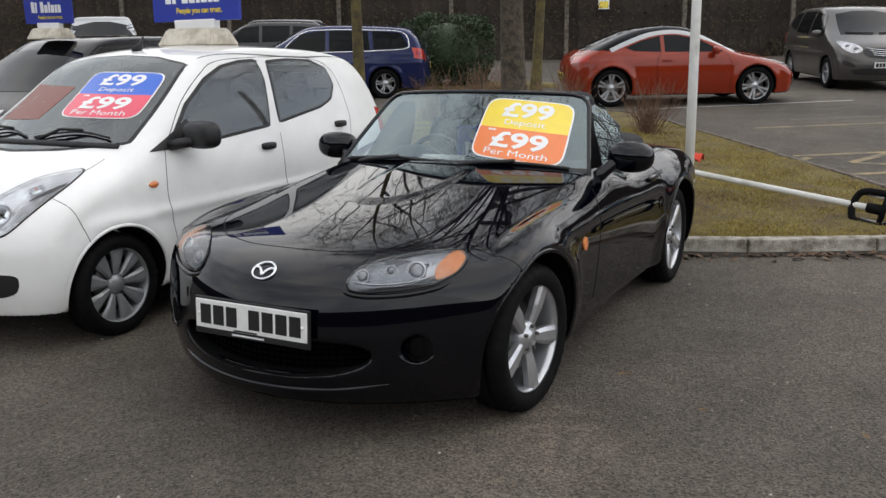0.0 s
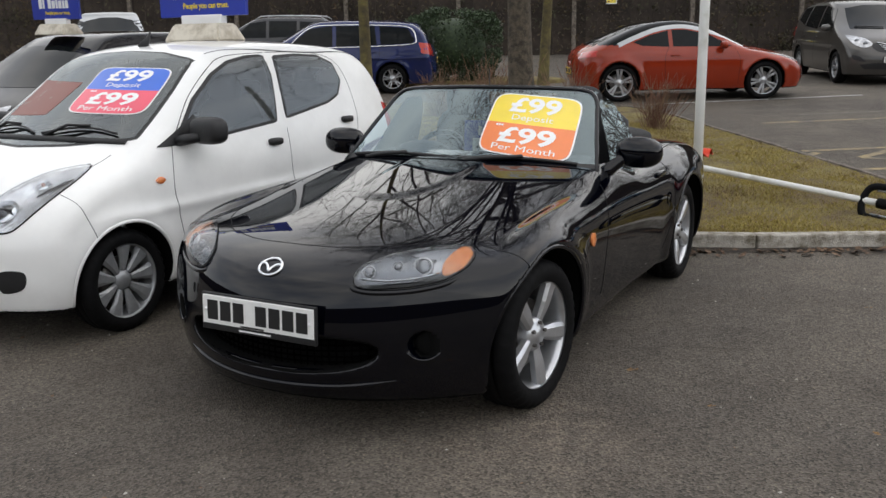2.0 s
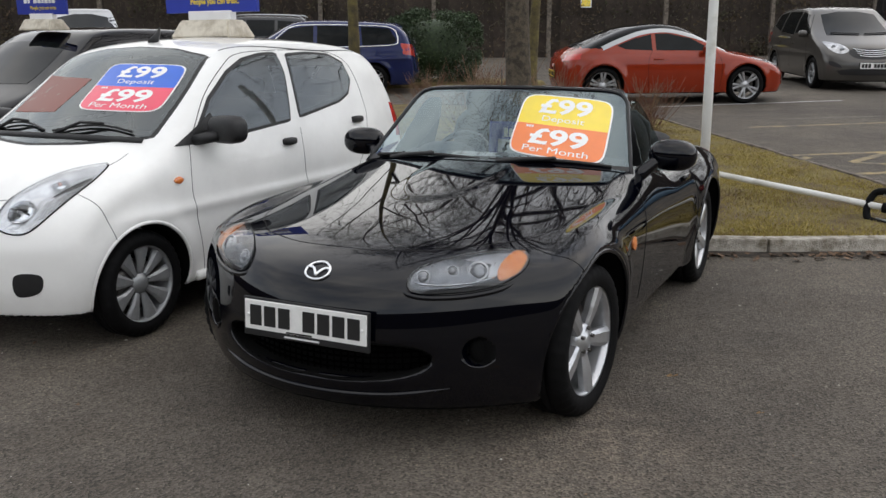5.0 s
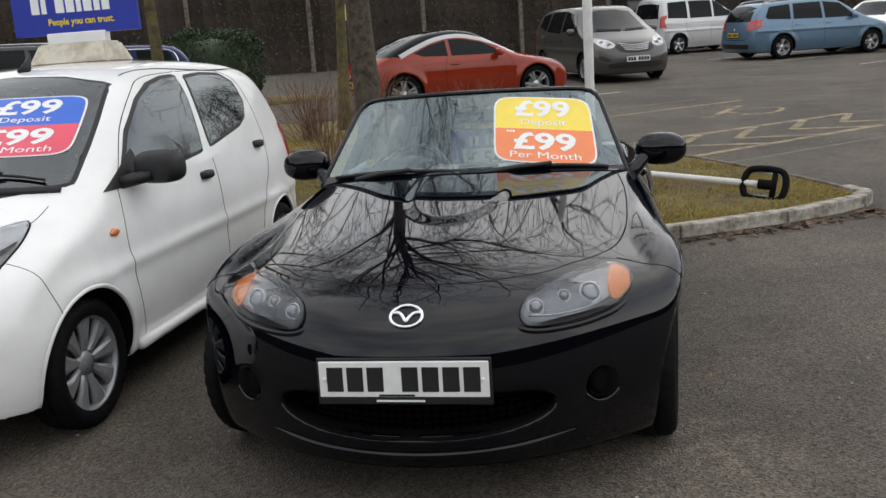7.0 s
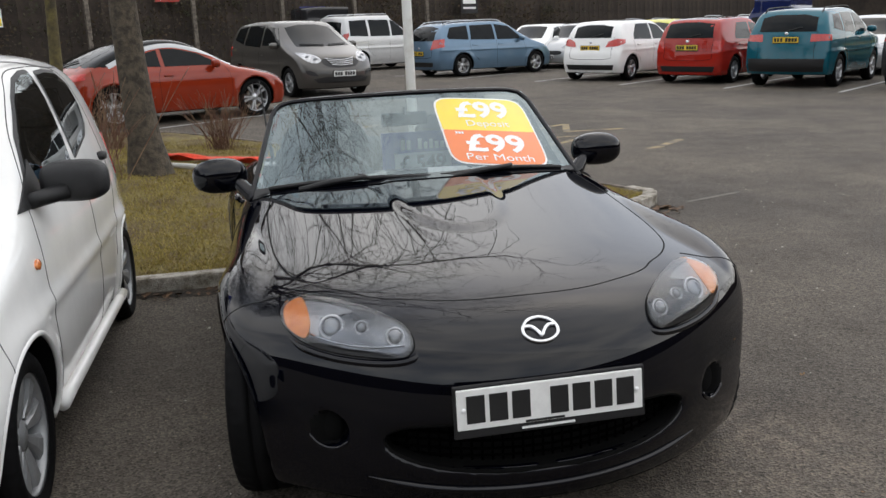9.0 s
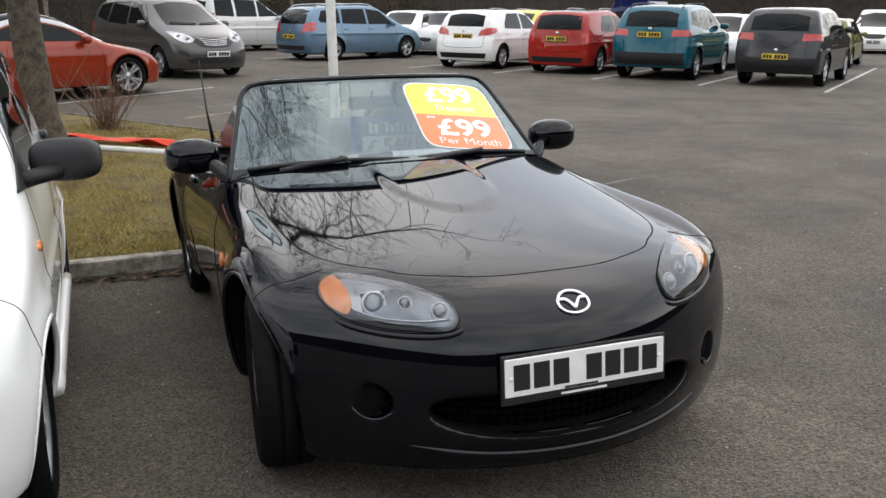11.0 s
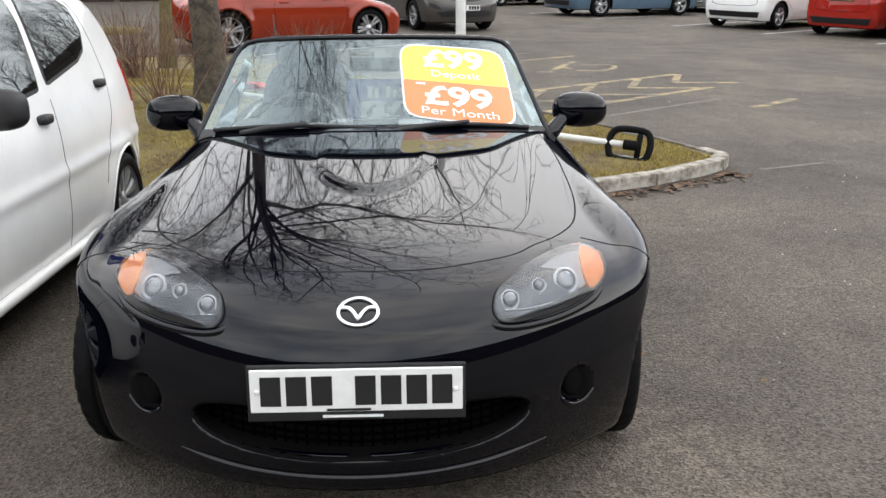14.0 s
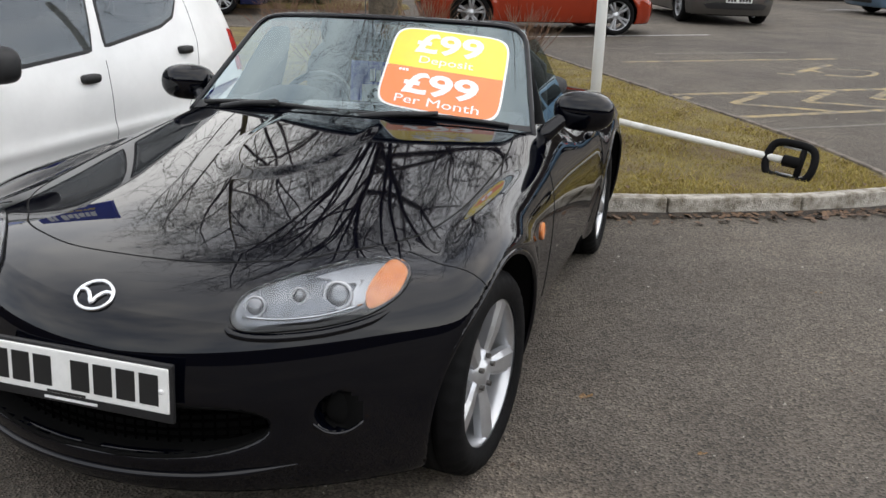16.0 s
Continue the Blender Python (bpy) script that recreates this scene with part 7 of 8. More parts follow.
HATCHGLASS = glass("hatchback_glass", (0.24, 0.27, 0.27), ior=1.95, gloss_tint=(0.92, 0.98, 1.0))
# a red reflection in the windscreen, put into colour, with pale blotches
RED_REFLECTION = mat("red_reflection", (0.19, 0.040, 0.022), 0.4, second=(0.21, 0.15, 0.12), scale=7, spread=(0.36, 0.42))
ROSE = mat("rose_bulb", (0.55, 0.30, 0.24), 0.2, vary=0.2, coat=1.0)
PLINTH = mat("cream_plastic", (0.62, 0.57, 0.47), 0.5, second=(0.40, 0.35, 0.27), scale=9)


def alto():
    root = thing("hatchback_car", ALTO_AT, "small white hatchback with a roof sign and window stickers", "car")
    shell = car_form(HATCH)
    front = [(-0.46, 0.972), (-0.66, 1.17), (-0.87, 1.305), (-1.05, 1.375), (-1.24, 1.405), (-1.40, 1.41), (-1.405, 1.30), (-1.355, 1.10), (-1.33, 1.02), (-0.88, 0.985)]
    rear = [(-1.455, 1.035), (-1.475, 1.20), (-1.51, 1.40), (-1.75, 1.41), (-2.0, 1.40), (-2.15, 1.345), (-2.18, 1.24), (-2.10, 1.15), (-1.96, 1.105)]
    screen = [(-0.615, 0.995), (-0.3, 0.965), (0.0, 0.955), (0.3, 0.965), (0.615, 0.995), (0.585, 1.15), (0.525, 1.398), (0.28, 1.442), (0.0, 1.455), (-0.28, 1.442), (-0.525, 1.398), (-0.585, 1.15)]
    behind = [(-0.50, 1.05), (0.50, 1.05), (0.46, 1.32), (-0.46, 1.32)]
    body_part(root, shell, 0.0145, WHITE, (0.0, -2.36), 0.318, 0.275, lips=True, panes=[("x", screen), ("-x", behind)] + [(k, line) for k in ("y", "-y") for line in (front, rear)], holes=lambda x, a, z: ((a / 0.38) ** 4 + ((z - 0.36) / 0.075) ** 2 < 1.04) & (x > 0.4))
    add_wheels(root, "cover", 0.275, 0.165, 0.203, 9, "cover", [(0, 0.70), (0, -0.70), (-2.36, 0.70), (-2.36, -0.70)], COVER)
    for sgn in (1, -1):
        plane = "y" if sgn > 0 else "-y"
        for line, name in ((front, "front"), (rear, "rear")):
            seam(shell, plane, corner_line(line, 80), root, 0.045, PITCH, "window_rubber", 80, 0.003, closed=True, flat=True)
            patch("side_window", shell, plane, line, HATCHGLASS, root, lift=0.004, smooth=False, seg=64).visible_shadow = False
        patch("mirror_corner", shell, plane, [(-0.30, 0.945), (-0.62, 1.10), (-0.66, 0.97), (-0.45, 0.945)], PITCH, root, lift=0.008, smooth=False, seg=32)
        lampline = [(sgn * u, v) for u, v in [(0.40, 0.63), (0.535, 0.605), (0.615, 0.70), (0.648, 0.81), (0.60, 0.875), (0.53, 0.875), (0.45, 0.84), (0.375, 0.74)]]
        lamp = patch("headlamp", shell, "x", lampline, CHROMELAMP, root, lift=0.002, seg=48)
        for u, v, r in ((0.475, 0.695, 0.062), (0.54, 0.80, 0.034)):
            q = on_form(shell, "x", [(sgn * u, v)])[0]
            nn = shell.normal(q[None])[0]
            m = Matrix.Translation(q + nn * 0.006) @ Vector(nn).to_track_quat("Z", "Y").to_matrix().to_4x4()
            ob = tube("bezel", [(r * math.cos(t), r * math.sin(t), 0.0) for t in np.linspace(0, 2 * math.pi, 28, endpoint=False)], 0.006, CHROME, lamp, 8, closed=True)
            ob.matrix_local = m
            ellipsoid("bowl", (r * 1.9, r * 1.9, 0.012), m, CHROME, lamp, seg=20, rings=10)
            ellipsoid("bulb_glass", (r * 0.6, r * 0.6, 0.03), m, LAMPEYE if r > 0.04 else ROSE, lamp, seg=16, rings=8)
        seam(shell, "x", lampline, lamp, 0.012, n=70, closed=True, name="lamp_seal", lift=0.004)
        patch("dark_slot", shell, "x", [(sgn * u, v) for u, v in ((0.565, 0.755), (0.625, 0.80), (0.63, 0.825), (0.585, 0.785))], SATIN, lamp, lift=0.006, edge=0.003, seg=24, rings=2)
        q = on_form(shell, "x", [(sgn * 0.475, 0.695)])[0]
        nn = shell.normal(q[None])[0]
        bars = [q + nn * 0.016 + np.array((0, sgn * u, v)) for u, v in ((-0.052, 0.002), (0.0, 0.006), (0.052, 0.002))]
        tube("bowl_rib", bars, 0.007, SATIN, lamp, 6)
        lens = patch("lens", shell, "x", lampline, LENS, lamp, lift=0.010, edge=-0.002, dome=0.012, seg=48)
        lens.visible_shadow = False
        patch("side_repeater", shell, plane, [(-0.228, 0.775), (-0.262, 0.794), (-0.297, 0.775), (-0.262, 0.756)], AMBER, root, lift=0.008, dome=0.006, seg=20, rings=3)
        mir = ellipsoid("door_mirror", (0.14, 0.24, 0.15), pose(-0.55, sgn * 0.90, 1.02, 0, 0, -sgn * 10), PITCH, root, 0.62)
        ellipsoid("mirror_glass", (0.02, 0.17, 0.10), pose(-0.064, 0, 0), CHROME, mir, 0.7)
        tube("mirror_arm", [(-0.44, sgn * 0.75, 0.965), (-0.47, sgn * 0.80, 0.975), (-0.50, sgn * 0.88, 0.99)], 0.03, PITCH, root, 8)
        for hx, hz in ((-1.267, 0.888), (-2.13, 0.965)):
            q = on_form(shell, plane, [(hx, hz)])[0]
            ellipsoid("handle_cup", (0.13, 0.02, 0.07), pose(q[0], q[1] - sgn * 0.004, q[2] - 0.02), WHITE, root, 0.7, seg=16, rings=8)
            ellipsoid("door_handle", (0.125, 0.05, 0.045), pose(q[0], q[1] + sgn * 0.012, q[2]), PITCH, root, 0.55, seg=16, rings=8)
        seam(shell, plane, [(-0.40, 0.955), (-0.368, 0.80), (-0.362, 0.68), (-0.39, 0.50), (-0.44, 0.26)], root, 0.006, n=40)
        seam(shell, plane, [(-1.425, 0.96), (-1.41, 0.70), (-1.42, 0.26)], root, 0.006, n=40)
        seam(shell, plane, [(-2.30, 1.0), (-2.22, 0.80), (-2.06, 0.62), (-1.98, 0.45)], root, 0.006, n=40)
        seam(shell, plane, [(-0.40, 0.955), (-0.62, 1.18), (-0.86, 1.35), (-1.05, 1.42), (-1.43, 1.44)], root, 0.006, n=50)
        seam(shell, plane, [(-1.45, 1.44), (-1.9, 1.435), (-2.17, 1.38), (-2.27, 1.24), (-2.30, 1.0)], root, 0.006, n=50)
        seam(shell, plane, [(0.27, 0.775), (0.235, 0.68), (0.205, 0.59), (0.19, 0.545)], root, 0.005, n=24)
        seam(shell, "z", [(-0.12, sgn * 0.60), (0.05, sgn * 0.60), (0.25, sgn * 0.55), (0.40, sgn * 0.42), (0.47, sgn * 0.22), (0.49, 0.0)], root, 0.006, n=40)
        seam(shell, "z", [(-0.95, sgn * 0.53), (-1.5, sgn * 0.575), (-2.0, sgn * 0.575), (-2.5, sgn * 0.53)], root, 0.014, n=40, material=PITCH, name="roof_gutter")
        sill = [(x, sgn * 0.79, 0.235) for x in np.linspace(-2.0, -0.36, 12)]
        tube("sill_strip", sill, 0.028, WHITE, root, 8)
        corner_patch("tail_lamp", shell, sgn, (-2.46, 0.36), [(30, 0.78), (52, 0.80), (50, 1.05), (34, 1.02)], REDLENS, root)
        patch("fog_recess", shell, "x", [(sgn * u, v) for u, v in [(0.50, 0.31), (0.60, 0.33), (0.61, 0.41), (0.50, 0.41)]], PITCH, root, lift=0.003, seg=28, rings=3)
    seam(shell, "x", corner_line(screen, 110), root, 0.05, PITCH, "screen_rubber", 110, 0.003, closed=True, flat=True)
    patch("windscreen", shell, "x", screen, HATCHGLASS, root, lift=0.004, smooth=False, seg=84, rings=10).visible_shadow = False
    patch("rear_window", shell, "-x", behind, HATCHGLASS, root, smooth=False).visible_shadow = False
    # cabin
    box("dashboard", (0.62, 1.26, 0.10), pose(-0.46, 0, 0.91, 0, 3, 0), DASH, root, bevel=0.04)
    ellipsoid("instrument_hood", (0.24, 0.34, 0.14), pose(-0.70, -0.33, 0.97), DASH, root)
    box("cabin_floor", (2.3, 1.34, 0.06), pose(-1.55, 0, 0.36), VOID, root, bevel=0.01)
    for sgn in (1, -1):
        box("door_card", (2.1, 0.04, 0.55), pose(-1.45, sgn * 0.685, 0.68, sgn * 4, 0, 0), DASH, root, bevel=0.015)
        seat = ellipsoid("front_seat", (0.20, 0.48, 0.66), pose(-1.42, sgn * 0.33, 0.84, 0, 14, 0), SEATS, root, 0.55)
        ellipsoid("headrest", (0.11, 0.25, 0.18), pose(0.0, 0, 0.39), SEATS, seat, 0.6)
        box("seat_cushion", (0.48, 0.46, 0.15), pose(0.28, 0, -0.26, 0, -8, 0), SEATS, seat, bevel=0.05)
        ellipsoid("rear_headrest", (0.10, 0.24, 0.13), pose(-2.30, sgn * 0.30, 1.17), SEATS, root, 0.6)
    box("rear_bench", (0.16, 1.16, 0.62), pose(-2.28, 0, 0.82, 0, 14, 0), SEATS, root, bevel=0.05)
    sw = tube("steering_wheel", [(0, 0.18 * math.cos(t), 0.18 * math.sin(t)) for t in np.linspace(0, 2 * math.pi, 36, endpoint=False)], 0.015, SATIN, root, 8, closed=True)
    sw.matrix_local = pose(-0.88, -0.33, 0.94, 0, -28, 0)
    ellipsoid("wheel_hub", (0.05, 0.17, 0.12), pose(0.02, 0, 0), SATIN, sw, 0.8)
    box("rear_view_mirror", (0.03, 0.21, 0.06), pose(-0.80, 0, 1.36, 0, -12, 0), SATIN, root, bevel=0.012)
    cowl = on_form(shell, "z", [(-0.10 - 0.36 * y * y, y) for y in np.linspace(-0.60, 0.60, 30)])
    tube("scuttle_panel", cowl + (0.0, 0, 0.0), 0.022, PITCH, root, 6)
    for y0, y1 in ((-0.50, 0.0), (0.06, 0.52)):
        ys = np.linspace(y0, y1, 16)
        p = on_form(shell, "x", [(y, 1.005 + 0.03 * math.sin((y - y0) / (y1 - y0) * math.pi)) for y in ys])
        p = p + shell.normal(p) * 0.016
        wip = tube("wiper", p, 0.0065, PITCH, root, 6)
        tube("wiper_arm", [p[1] + (0.03, 0, -0.02), p[5] + (0.015, 0, 0.02), p[9] + (0.0, 0, 0.012)], [0.011, 0.009, 0.007], PITCH, wip, 6)
    tube("aerial_base", [(-0.98, 0.0, 1.48), (-1.03, 0.0, 1.54), (-1.05, 0, 1.58)], [0.035, 0.014, 0.004], PITCH, root, 8)
    number_plate(root, pose(0.665, 0, 0.42), PLATE_W)

    def place(u, v, lift):
        u, v = np.asarray(u, float), np.asarray(v, float)
        a, b = (u + 1) / 2, (v + 1) / 2
        y = (0.02 + 0.525 * a) * (1 - b) + (-0.045 + 0.535 * a) * b
        z = (1.115 - 0.012 * a) * (1 - b) + (1.362 - 0.01 * a) * b
        p = on_form(shell, "x", np.stack([y, z], -1))
        p = p + shell.normal(p, 0.012) * (lift + 0.005)
        return np.array([(ALTO_AT @ Vector(t))[:] for t in p.reshape(-1, 3)])
    price_sticker("price_sticker", place, (CARD_BLUE, CARD_PINK), "blue and pink price sticker on the white car's windscreen")
    # this patch paints a red reflection onto the glass; no paper lies there
    card = patch("leaflet", shell, "x", [(-0.56, 1.285), (-0.10, 1.275), (-0.12, 1.10), (-0.55, 1.085)], RED_REFLECTION, None, lift=0.0055, edge=0.001, smooth=False, seg=32)
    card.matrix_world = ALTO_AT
    tagged(card, "red reflection painted as a flat patch on the white car's windscreen", "leaflet")
    roof_sign(ALTO_AT @ pose(-1.585, -0.035, 1.522), "blue dealer sign board on the white car's roof", 1.48)
    return root


alto()

# the black car in the next bays, with the same kind of sign
parked("hatchback_car", spec_of(SUPERMINI, top=[(x, z + 0.06 if z > 1.3 else z) for x, z in SUPERMINI["top"]]), (-3.95, 11.9), -116.26, BLACK, "black hatchback with a roof sign in the next bays")
roof_sign(place_on(-4.62, 10.45, -116.26) @ pose(0, 0, 1.515), "blue dealer sign board on the black car's roof", 1.46)
parked("suv_car", SUV, (-4.2, 24.6), 181, DARKGREY, "dark grey off-roader beyond the navy estate", rails=True)
parked("van_car", VAN, (-9.8, 25.0), -70, SILVER, "pale silver van far behind the parked cars")
parked("van_car", spec_of(VAN, top=[(x, 0.30 + z * 1.15 if z > 0.95 else z) for x, z in VAN["top"]]), (16.2, 33.3), 5, VANBLACK, "dark grey panel van far behind the row")
parked("van_car", VAN, (41.0, 15.4), 195, WHITE, "white van far off at the end of the car park")


# ---------- small things on the ground ----------
def grass():
    """Short blades and moss tufts over the verge."""
    rng = np.random.RandomState(11)
    n = 190000
    x, y = rng.uniform(-2.6, 4.1, n), 6.4 + 7.5 * rng.rand(n) ** 1.5
    patchy = np.sin(x * 2.1 + 1.3 * np.sin(y * 1.7)) + np.sin(y * 2.9 + x) + rng.normal(0, 0.8, n)
    ok = inside(ISLAND, x, y) & (border(x, y) > 0.10) & (patchy > -1.5)
    x, y = x[ok], y[ok]
    n = len(x)
    h, ang = rng.uniform(0.010, 0.034, n), rng.uniform(0, 6.28, n)
    lean = rng.normal(0, 0.5, (n, 2)) * h[:, None]
    z = island_z(x, y) - 0.004
    w = 0.0045
    a = np.stack([x - w * np.cos(ang), y - w * np.sin(ang), z], 1)
    b = np.stack([x + w * np.cos(ang), y + w * np.sin(ang), z], 1)
    c = np.stack([x + lean[:, 0], y + lean[:, 1], z + h], 1)
    k = np.arange(n)
    ob = mesh_ob("grass", np.concatenate([a, b, c]), np.stack([k, k + n, k + 2 * n], 1), BLADE, smooth=False)
    tagged(ob, "short yellow-green winter grass on the verge", "grass", kind="stuff")


grass()


def leaf_mesh(seed):
    rng = random.Random(seed)
    n = 9
    v, f = [(0, 0, 0.006)], []
    for k in range(n):
        a = 2 * math.pi * k / n
        r = 0.5 * (1 + 0.35 * rng.uniform(-1, 1))
        v.append((r * math.cos(a), r * 0.62 * math.sin(a), 0.16 * rng.uniform(0, 1)))
        f.append((0, 1 + k, 1 + (k + 1) % n))
    me = bpy.data.meshes.new("leaf")
    me.from_pydata(v, [], f)
    me.materials.append(LEAFLITTER)
    return me


def litter():
    """Dead leaves blown against the kerb and over the verge, in one mesh; a few single ones on the asphalt."""
    rng = np.random.RandomState(3)
    V, F, o = [], [], 0
    spots = []
    for _ in range(900):
        i = rng.randint(40, len(KERB) - 1)
        d = KERB[i + 1] - KERB[i]
        out = np.array([d[1], -d[0]]) / np.linalg.norm(d)
        p = KERB[i] + out * (0.085 + abs(rng.normal(0, 0.09)))
        spots.append((p[0], p[1], float(ground_z(*p)) + 0.004, 0.016 + 0.06 * rng.rand() ** 2))
    for _ in range(2600):
        x, y = rng.uniform(-2.3, 4.0), rng.uniform(6.5, 13)
        if inside(ISLAND, np.array(x), np.array(y)):
            spots.append((x, y, float(island_z(np.array(x), np.array(y))) + 0.014, 0.010 + 0.035 * rng.rand() ** 2))
    for _ in range(90):
        x, y = rng.uniform(-4, 7), rng.uniform(1.6, 6.3)
        spots.append((x, y, 0.003, rng.uniform(0.006, 0.03)))
    for x, y, z, s in spots:
        m = np.array(pose(0, 0, 0, rng.uniform(-18, 18), rng.uniform(-18, 18), rng.uniform(0, 360)).to_3x3())
        n = 7
        a = 2 * np.pi * np.arange(n) / n
        q = np.stack([0.5 * np.cos(a) * rng.uniform(0.7, 1.2, n), 0.32 * np.sin(a) * rng.uniform(0.7, 1.2, n), 0.12 * rng.rand(n)], 1)
        q = np.vstack([[0, 0, 0.03], q]) * s
        V.append(q @ m.T + (x, y, z + s * 0.1))
        F += [(o, o + 1 + k, o + 1 + (k + 1) % n) for k in range(n)]
        o += n + 1
    ob = mesh_ob("leaf_litter", np.concatenate(V), F, LITTER, smooth=False)
    tagged(ob, "brown dead leaves along the kerb and verge", "leaves", kind="stuff")
    me = leaf_mesh(2)
    for x, y, s, r in ((0.83, 3.93, 0.05, 20), (1.9, 3.08, 0.07, 80), (1.08, 3.51, 0.03, 10), (1.63, 3.24, 0.03, 130), (-1.1, 2.35, 0.05, 60), (0.30, 2.62, 0.05, 200), (2.3, 4.9, 0.04, 12)):
        ob = new("fallen_leaf", me)
        ob.matrix_world = pose(x, y, 0.002, 0, 0, r) @ Matrix.Diagonal((s, s, s, 1))
        tagged(ob, "single yellow-brown fallen leaf on asphalt", "leaf", "fallen leaves")


LITTER = mat("litter_leaf", (0.19, 0.115, 0.065), 0.85, second=(0.05, 0.032, 0.022), scale=23, spread=(0.38, 0.62))
litter()


def gutter():
    """Silt and rotted leaf along the foot of the kerb, with a ragged outer edge."""
    rng = np.random.RandomState(17)
    d = np.gradient(KERB, axis=0)
    out = np.stack([d[:, 1], -d[:, 0]], 1) / np.linalg.norm(d, axis=1, keepdims=True)
    i = np.arange(len(KERB))
    wide = 0.10 + 0.05 * np.sin(i * 0.21) * np.sin(i * 0.083 + 1) + 0.025 * rng.rand(len(i))
    a, b = KERB + out * 0.05, KERB + out * (0.06 + wide)[:, None]
    v = np.concatenate([np.c_[a, ground_z(a[:, 0], a[:, 1]) + 0.012], np.c_[b, ground_z(b[:, 0], b[:, 1]) + 0.003]])
    n = len(KERB)
    ob = mesh_ob("gutter_silt", v, np.stack([i[:-1], i[:-1] + n, i[1:] + n, i[1:]], 1), SILT)
    tagged(ob, "dark damp silt along the foot of the kerb", "silt", kind="structure")


SILT = mat("damp_silt", (0.055, 0.042, 0.031), 0.95, second=(0.022, 0.018, 0.014), scale=14, bump=0.008, bump_scale=90)
gutter()


def grit():
    """Pale chips and crumbs loose on the asphalt."""
    rng = np.random.RandomState(23)
    n = 1900
    x, y = rng.uniform(-5, 9, n), 1.2 + 9.0 * rng.rand(n) ** 1.3
    ok = ~inside(ISLAND, x, y)
    x, y = x[ok], y[ok]
    n = len(x)
    r = 0.0025 + 0.0075 * rng.rand(n) ** 4
    corner = np.array([(1, 0, 0), (0, 1, 0), (-1, 0, 0), (0, -1, 0), (0, 0, 0.8)], float)
    ang = rng.uniform(0, 6.28, n)
    p = corner[None] * (r[:, None, None] * rng.uniform(0.6, 1.3, (n, 5, 1)))
    c, s = np.cos(ang)[:, None], np.sin(ang)[:, None]
    v = np.stack([p[..., 0] * c - p[..., 1] * s + x[:, None], p[..., 0] * s + p[..., 1] * c + y[:, None], p[..., 2] + ground_z(x, y)[:, None] + 0.001], -1)
    k = np.arange(n)[:, None] * 5
    f = np.concatenate([k + np.array(t) for t in ((0, 1, 4), (1, 2, 4), (2, 3, 4), (3, 0, 4))])
    ob = mesh_ob("loose_grit", v.reshape(-1, 3), f, CHIP, smooth=False)
    tagged(ob, "pale loose stone chips on the asphalt", "grit", kind="stuff")


CHIP = mat("stone_chip", (0.50, 0.48, 0.44), 0.85, second=(0.28, 0.25, 0.21), scale=3)
grit()


# ---------- far edge: fence posts, notices, woodland ----------
def notice(x, y, z, size, colour, label, bars, ink):
    root = thing("wall_notice", pose(x, y, z, 0, 0, 0), label, "sign")
    box("board", (size[0], 0.02, size[1]), pose(0, 0, 0), colour, root, bevel=0.004)
    for k, (w, h, v) in enumerate(bars):
        box("print_bar", (w, 0.004, h), pose(0, -0.012, v), ink, root, bevel=0.0)


notice(5.45, 36.2, 3.35, (0.42, 0.62), CARD_WHITE, "small yellow and white warning notice on the fence", [(0.36, 0.26, -0.14), (0.2, 0.12, 0.12)], CARD_YELLOW)
notice(12.0, 37.0, 4.2, (1.0, 0.55), RED, "red zone notice on the fence", [(0.8, 0.14, 0.08), (0.8, 0.08, -0.12)], CARD_WHITE)
notice(19.5, 38.6, 3.6, (1.3, 0.42), SIGN_BLUE, "blue notice on the fence", [(1.1, 0.14, 0.0)], CARD_WHITE)
notice(30.5, 40.4, 4.0, (1.2, 1.0), PITCH, "black zone notice on the fence", [(0.9, 0.25, 0.15), (0.9, 0.1, -0.2)], CARD_WHITE)

for k, (x, y) in enumerate(((-14, 37.6), (-9.5, 37.2), (-5, 36.9), (-0.5, 36.5), (4, 36.2), (8.6, 36.4), (13, 37.0), (17.5, 37.9), (22, 39.0), (27, 39.8))):
    ob = part("fence_post", box_bm(bmesh.new(), 0.16, 0.16, 4.4, bevel=0.02), EDGING, None)
    ob.matrix_world = pose(x, y - 0.12, float(ground_z(x, y)) + 2.15)
    tagged(ob, "grey concrete post against the dark fence", "fence post", "fence posts")


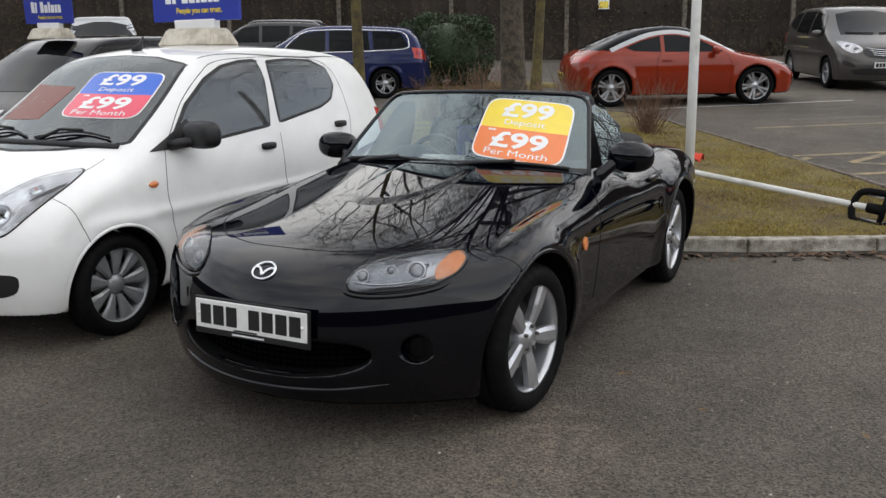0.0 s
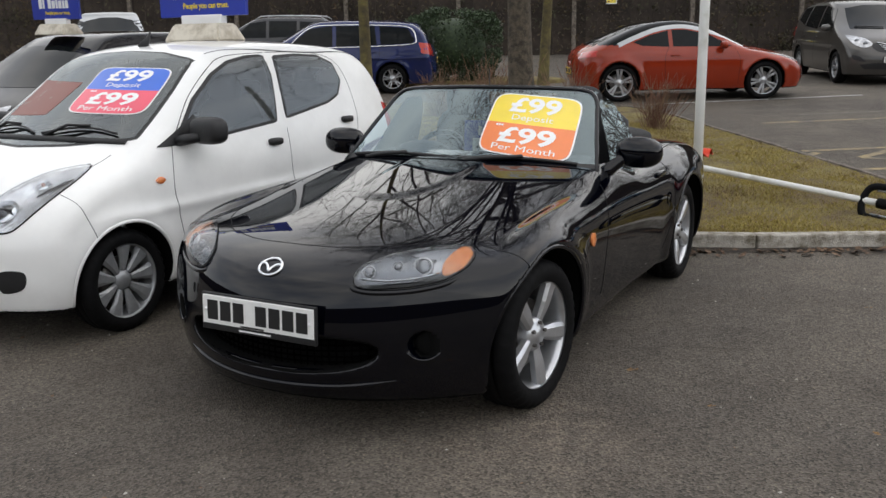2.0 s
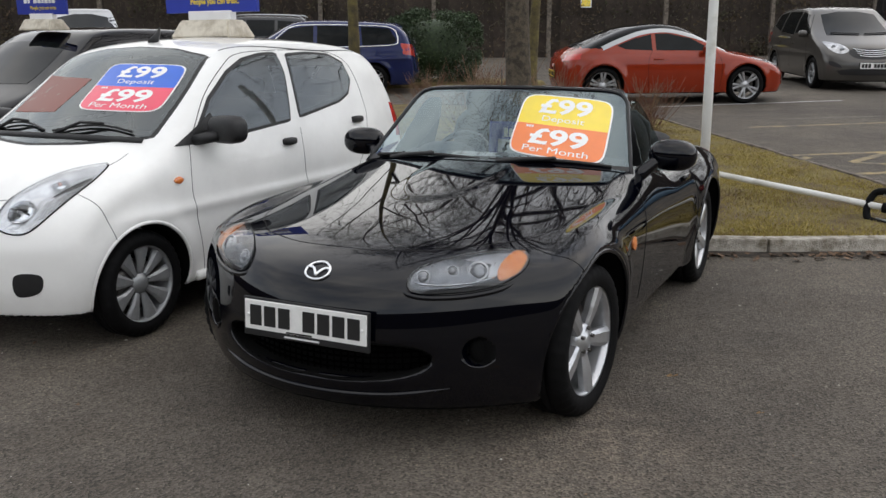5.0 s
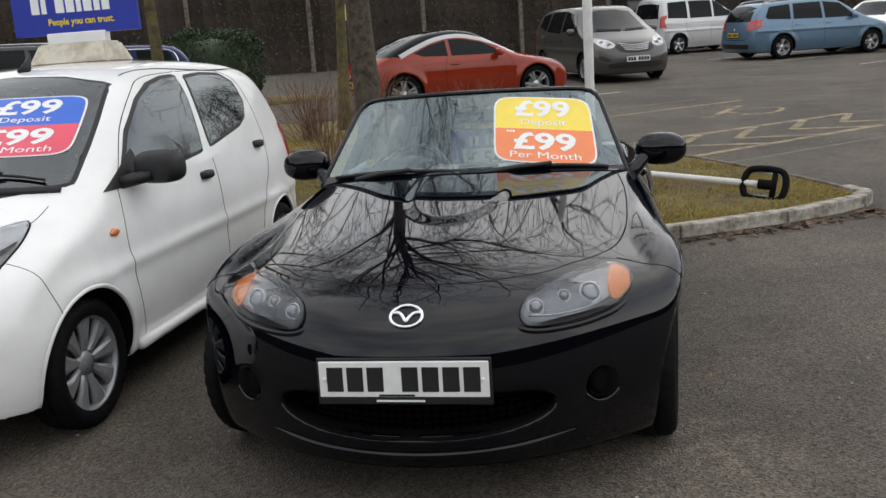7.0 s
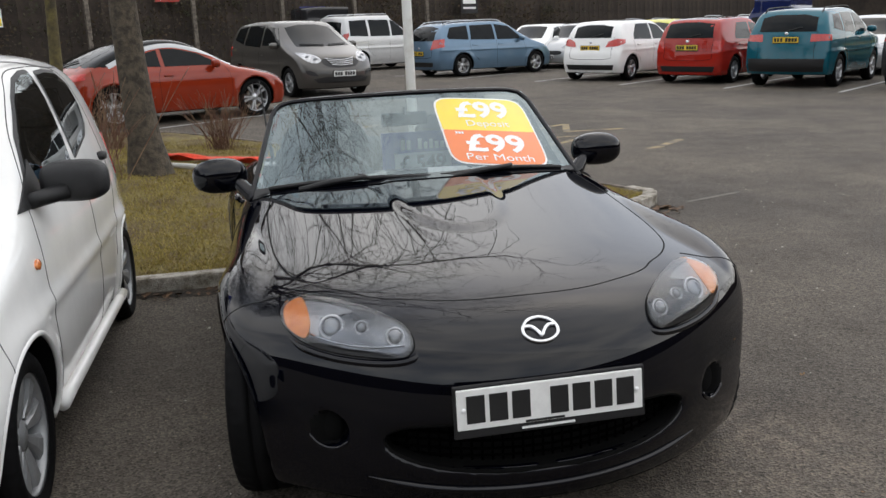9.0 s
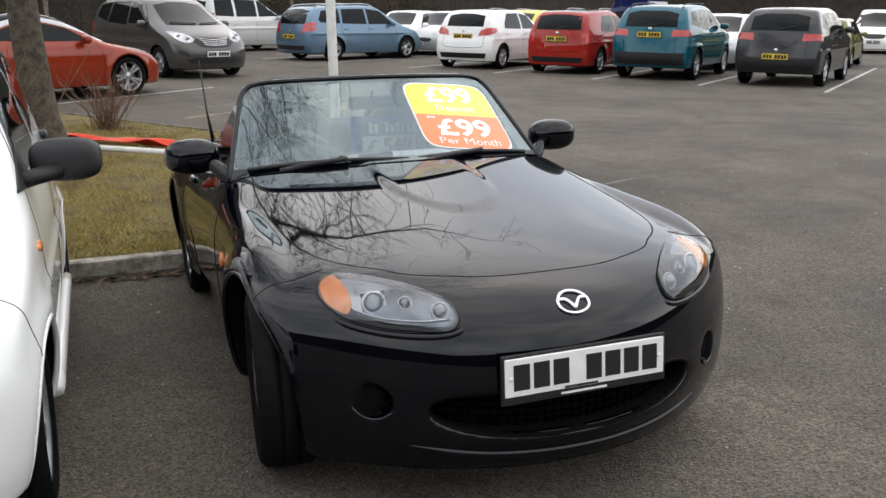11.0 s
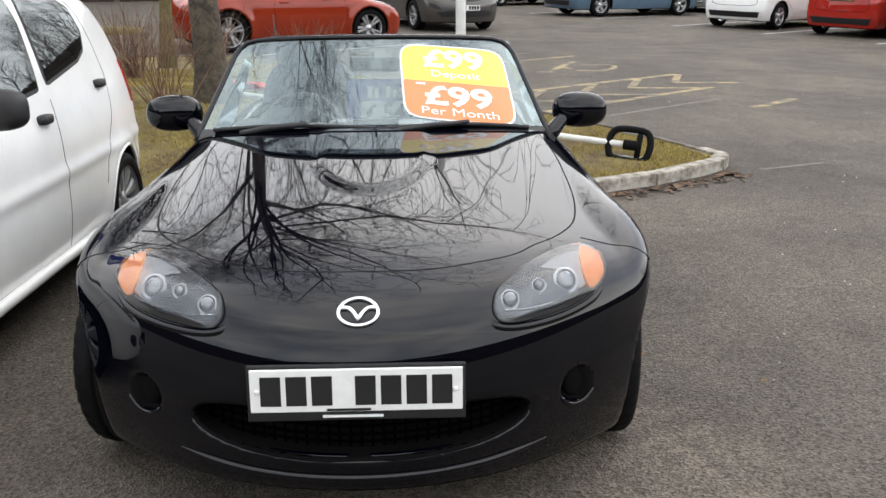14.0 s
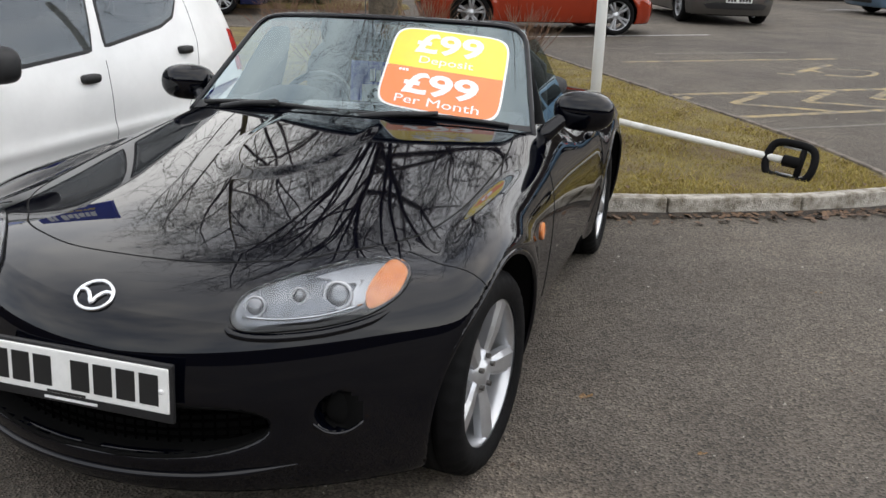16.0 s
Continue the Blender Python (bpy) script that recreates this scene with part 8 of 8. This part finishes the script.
def woodland():
    """A belt of bare trees beyond the fence, all of one mesh, turned and sized differently."""
    tv, tf, wv, wf = tree_mesh(31, 12, 0.2, first=0.25, top=0.95, counts=(16, 7, 6, 3), lengths=(4.0, 2.0, 1.1, 0.7), rising=0.4)
    root = mesh_ob("woodland", np.concatenate([np.array(tv), wv]), np.concatenate([np.array(tf), wf + len(tv)]), TWIG)
    tagged(root, "dense dark bare woodland beyond the fence", "woodland", kind="stuff")
    rng = random.Random(8)
    root.matrix_world = pose(-30, 44, 1.0)
    for k in range(14):
        ob = new("bare_tree", root.data)
        ob.parent = root
        s = rng.uniform(0.75, 1.2)
        ob.matrix_local = pose(74 + 30 + rng.uniform(0, 3), 40 - 3.4 * k - 44, 0, 0, 0, rng.uniform(0, 360)) @ Matrix.Diagonal((s, s, s, 1))
    for k in range(64):
        x = -46 + 1.9 * k + rng.uniform(-0.9, 0.9)
        ob = new("bare_tree", root.data)
        ob.parent = root
        s = rng.uniform(0.75, 1.2)
        ob.matrix_local = pose(x + 30, abs(x - 10) * 0.06 + rng.uniform(-1.5, 2.5), 0, 0, 0, rng.uniform(0, 360)) @ Matrix.Diagonal((s, s, s, 1))


woodland()

def undergrowth():
    """Brambles and ivy against the fence."""
    rng = np.random.RandomState(6)
    n = 26000
    c = rng.randint(0, 260, n)
    cx, cz, cr = rng.uniform(-22, 44, 260), rng.uniform(0, 5.5, 260) ** 1.0, rng.uniform(0.3, 1.5, 260)
    x = cx[c] + rng.normal(0, 1, n) * cr[c]
    z = np.abs(cz[c] + rng.normal(0, 0.6, n) * cr[c])
    line = smooth_line([(-40, 40), (-10, 37.5), (6, 36.5), (22, 39.5), (40, 42), (70, 40)], 240)
    y = np.interp(x, line[:, 0], line[:, 1]) - 0.15 - np.abs(rng.normal(0, 0.25, n))
    p = np.stack([x, y, z + ground_z(x, y)], 1)
    a, b = rng.randn(n, 3), rng.randn(n, 3)
    a, b = (q / np.linalg.norm(q, axis=1, keepdims=True) * rng.uniform(0.04, 0.11, (n, 1)) for q in (a, b))
    k = np.arange(n)
    ob = mesh_ob("undergrowth", np.concatenate([p - a, p + b * 0.5, p + a, p - b * 0.5]), np.stack([k, k + n, k + 2 * n, k + 3 * n], 1), IVY, smooth=False)
    tagged(ob, "dark brown and green brambles against the fence", "undergrowth", kind="stuff")


IVY = mat("bramble_leaf", (0.040, 0.040, 0.018), 0.8, second=(0.085, 0.050, 0.026), scale=0.9, spread=(0.35, 0.6))
undergrowth()
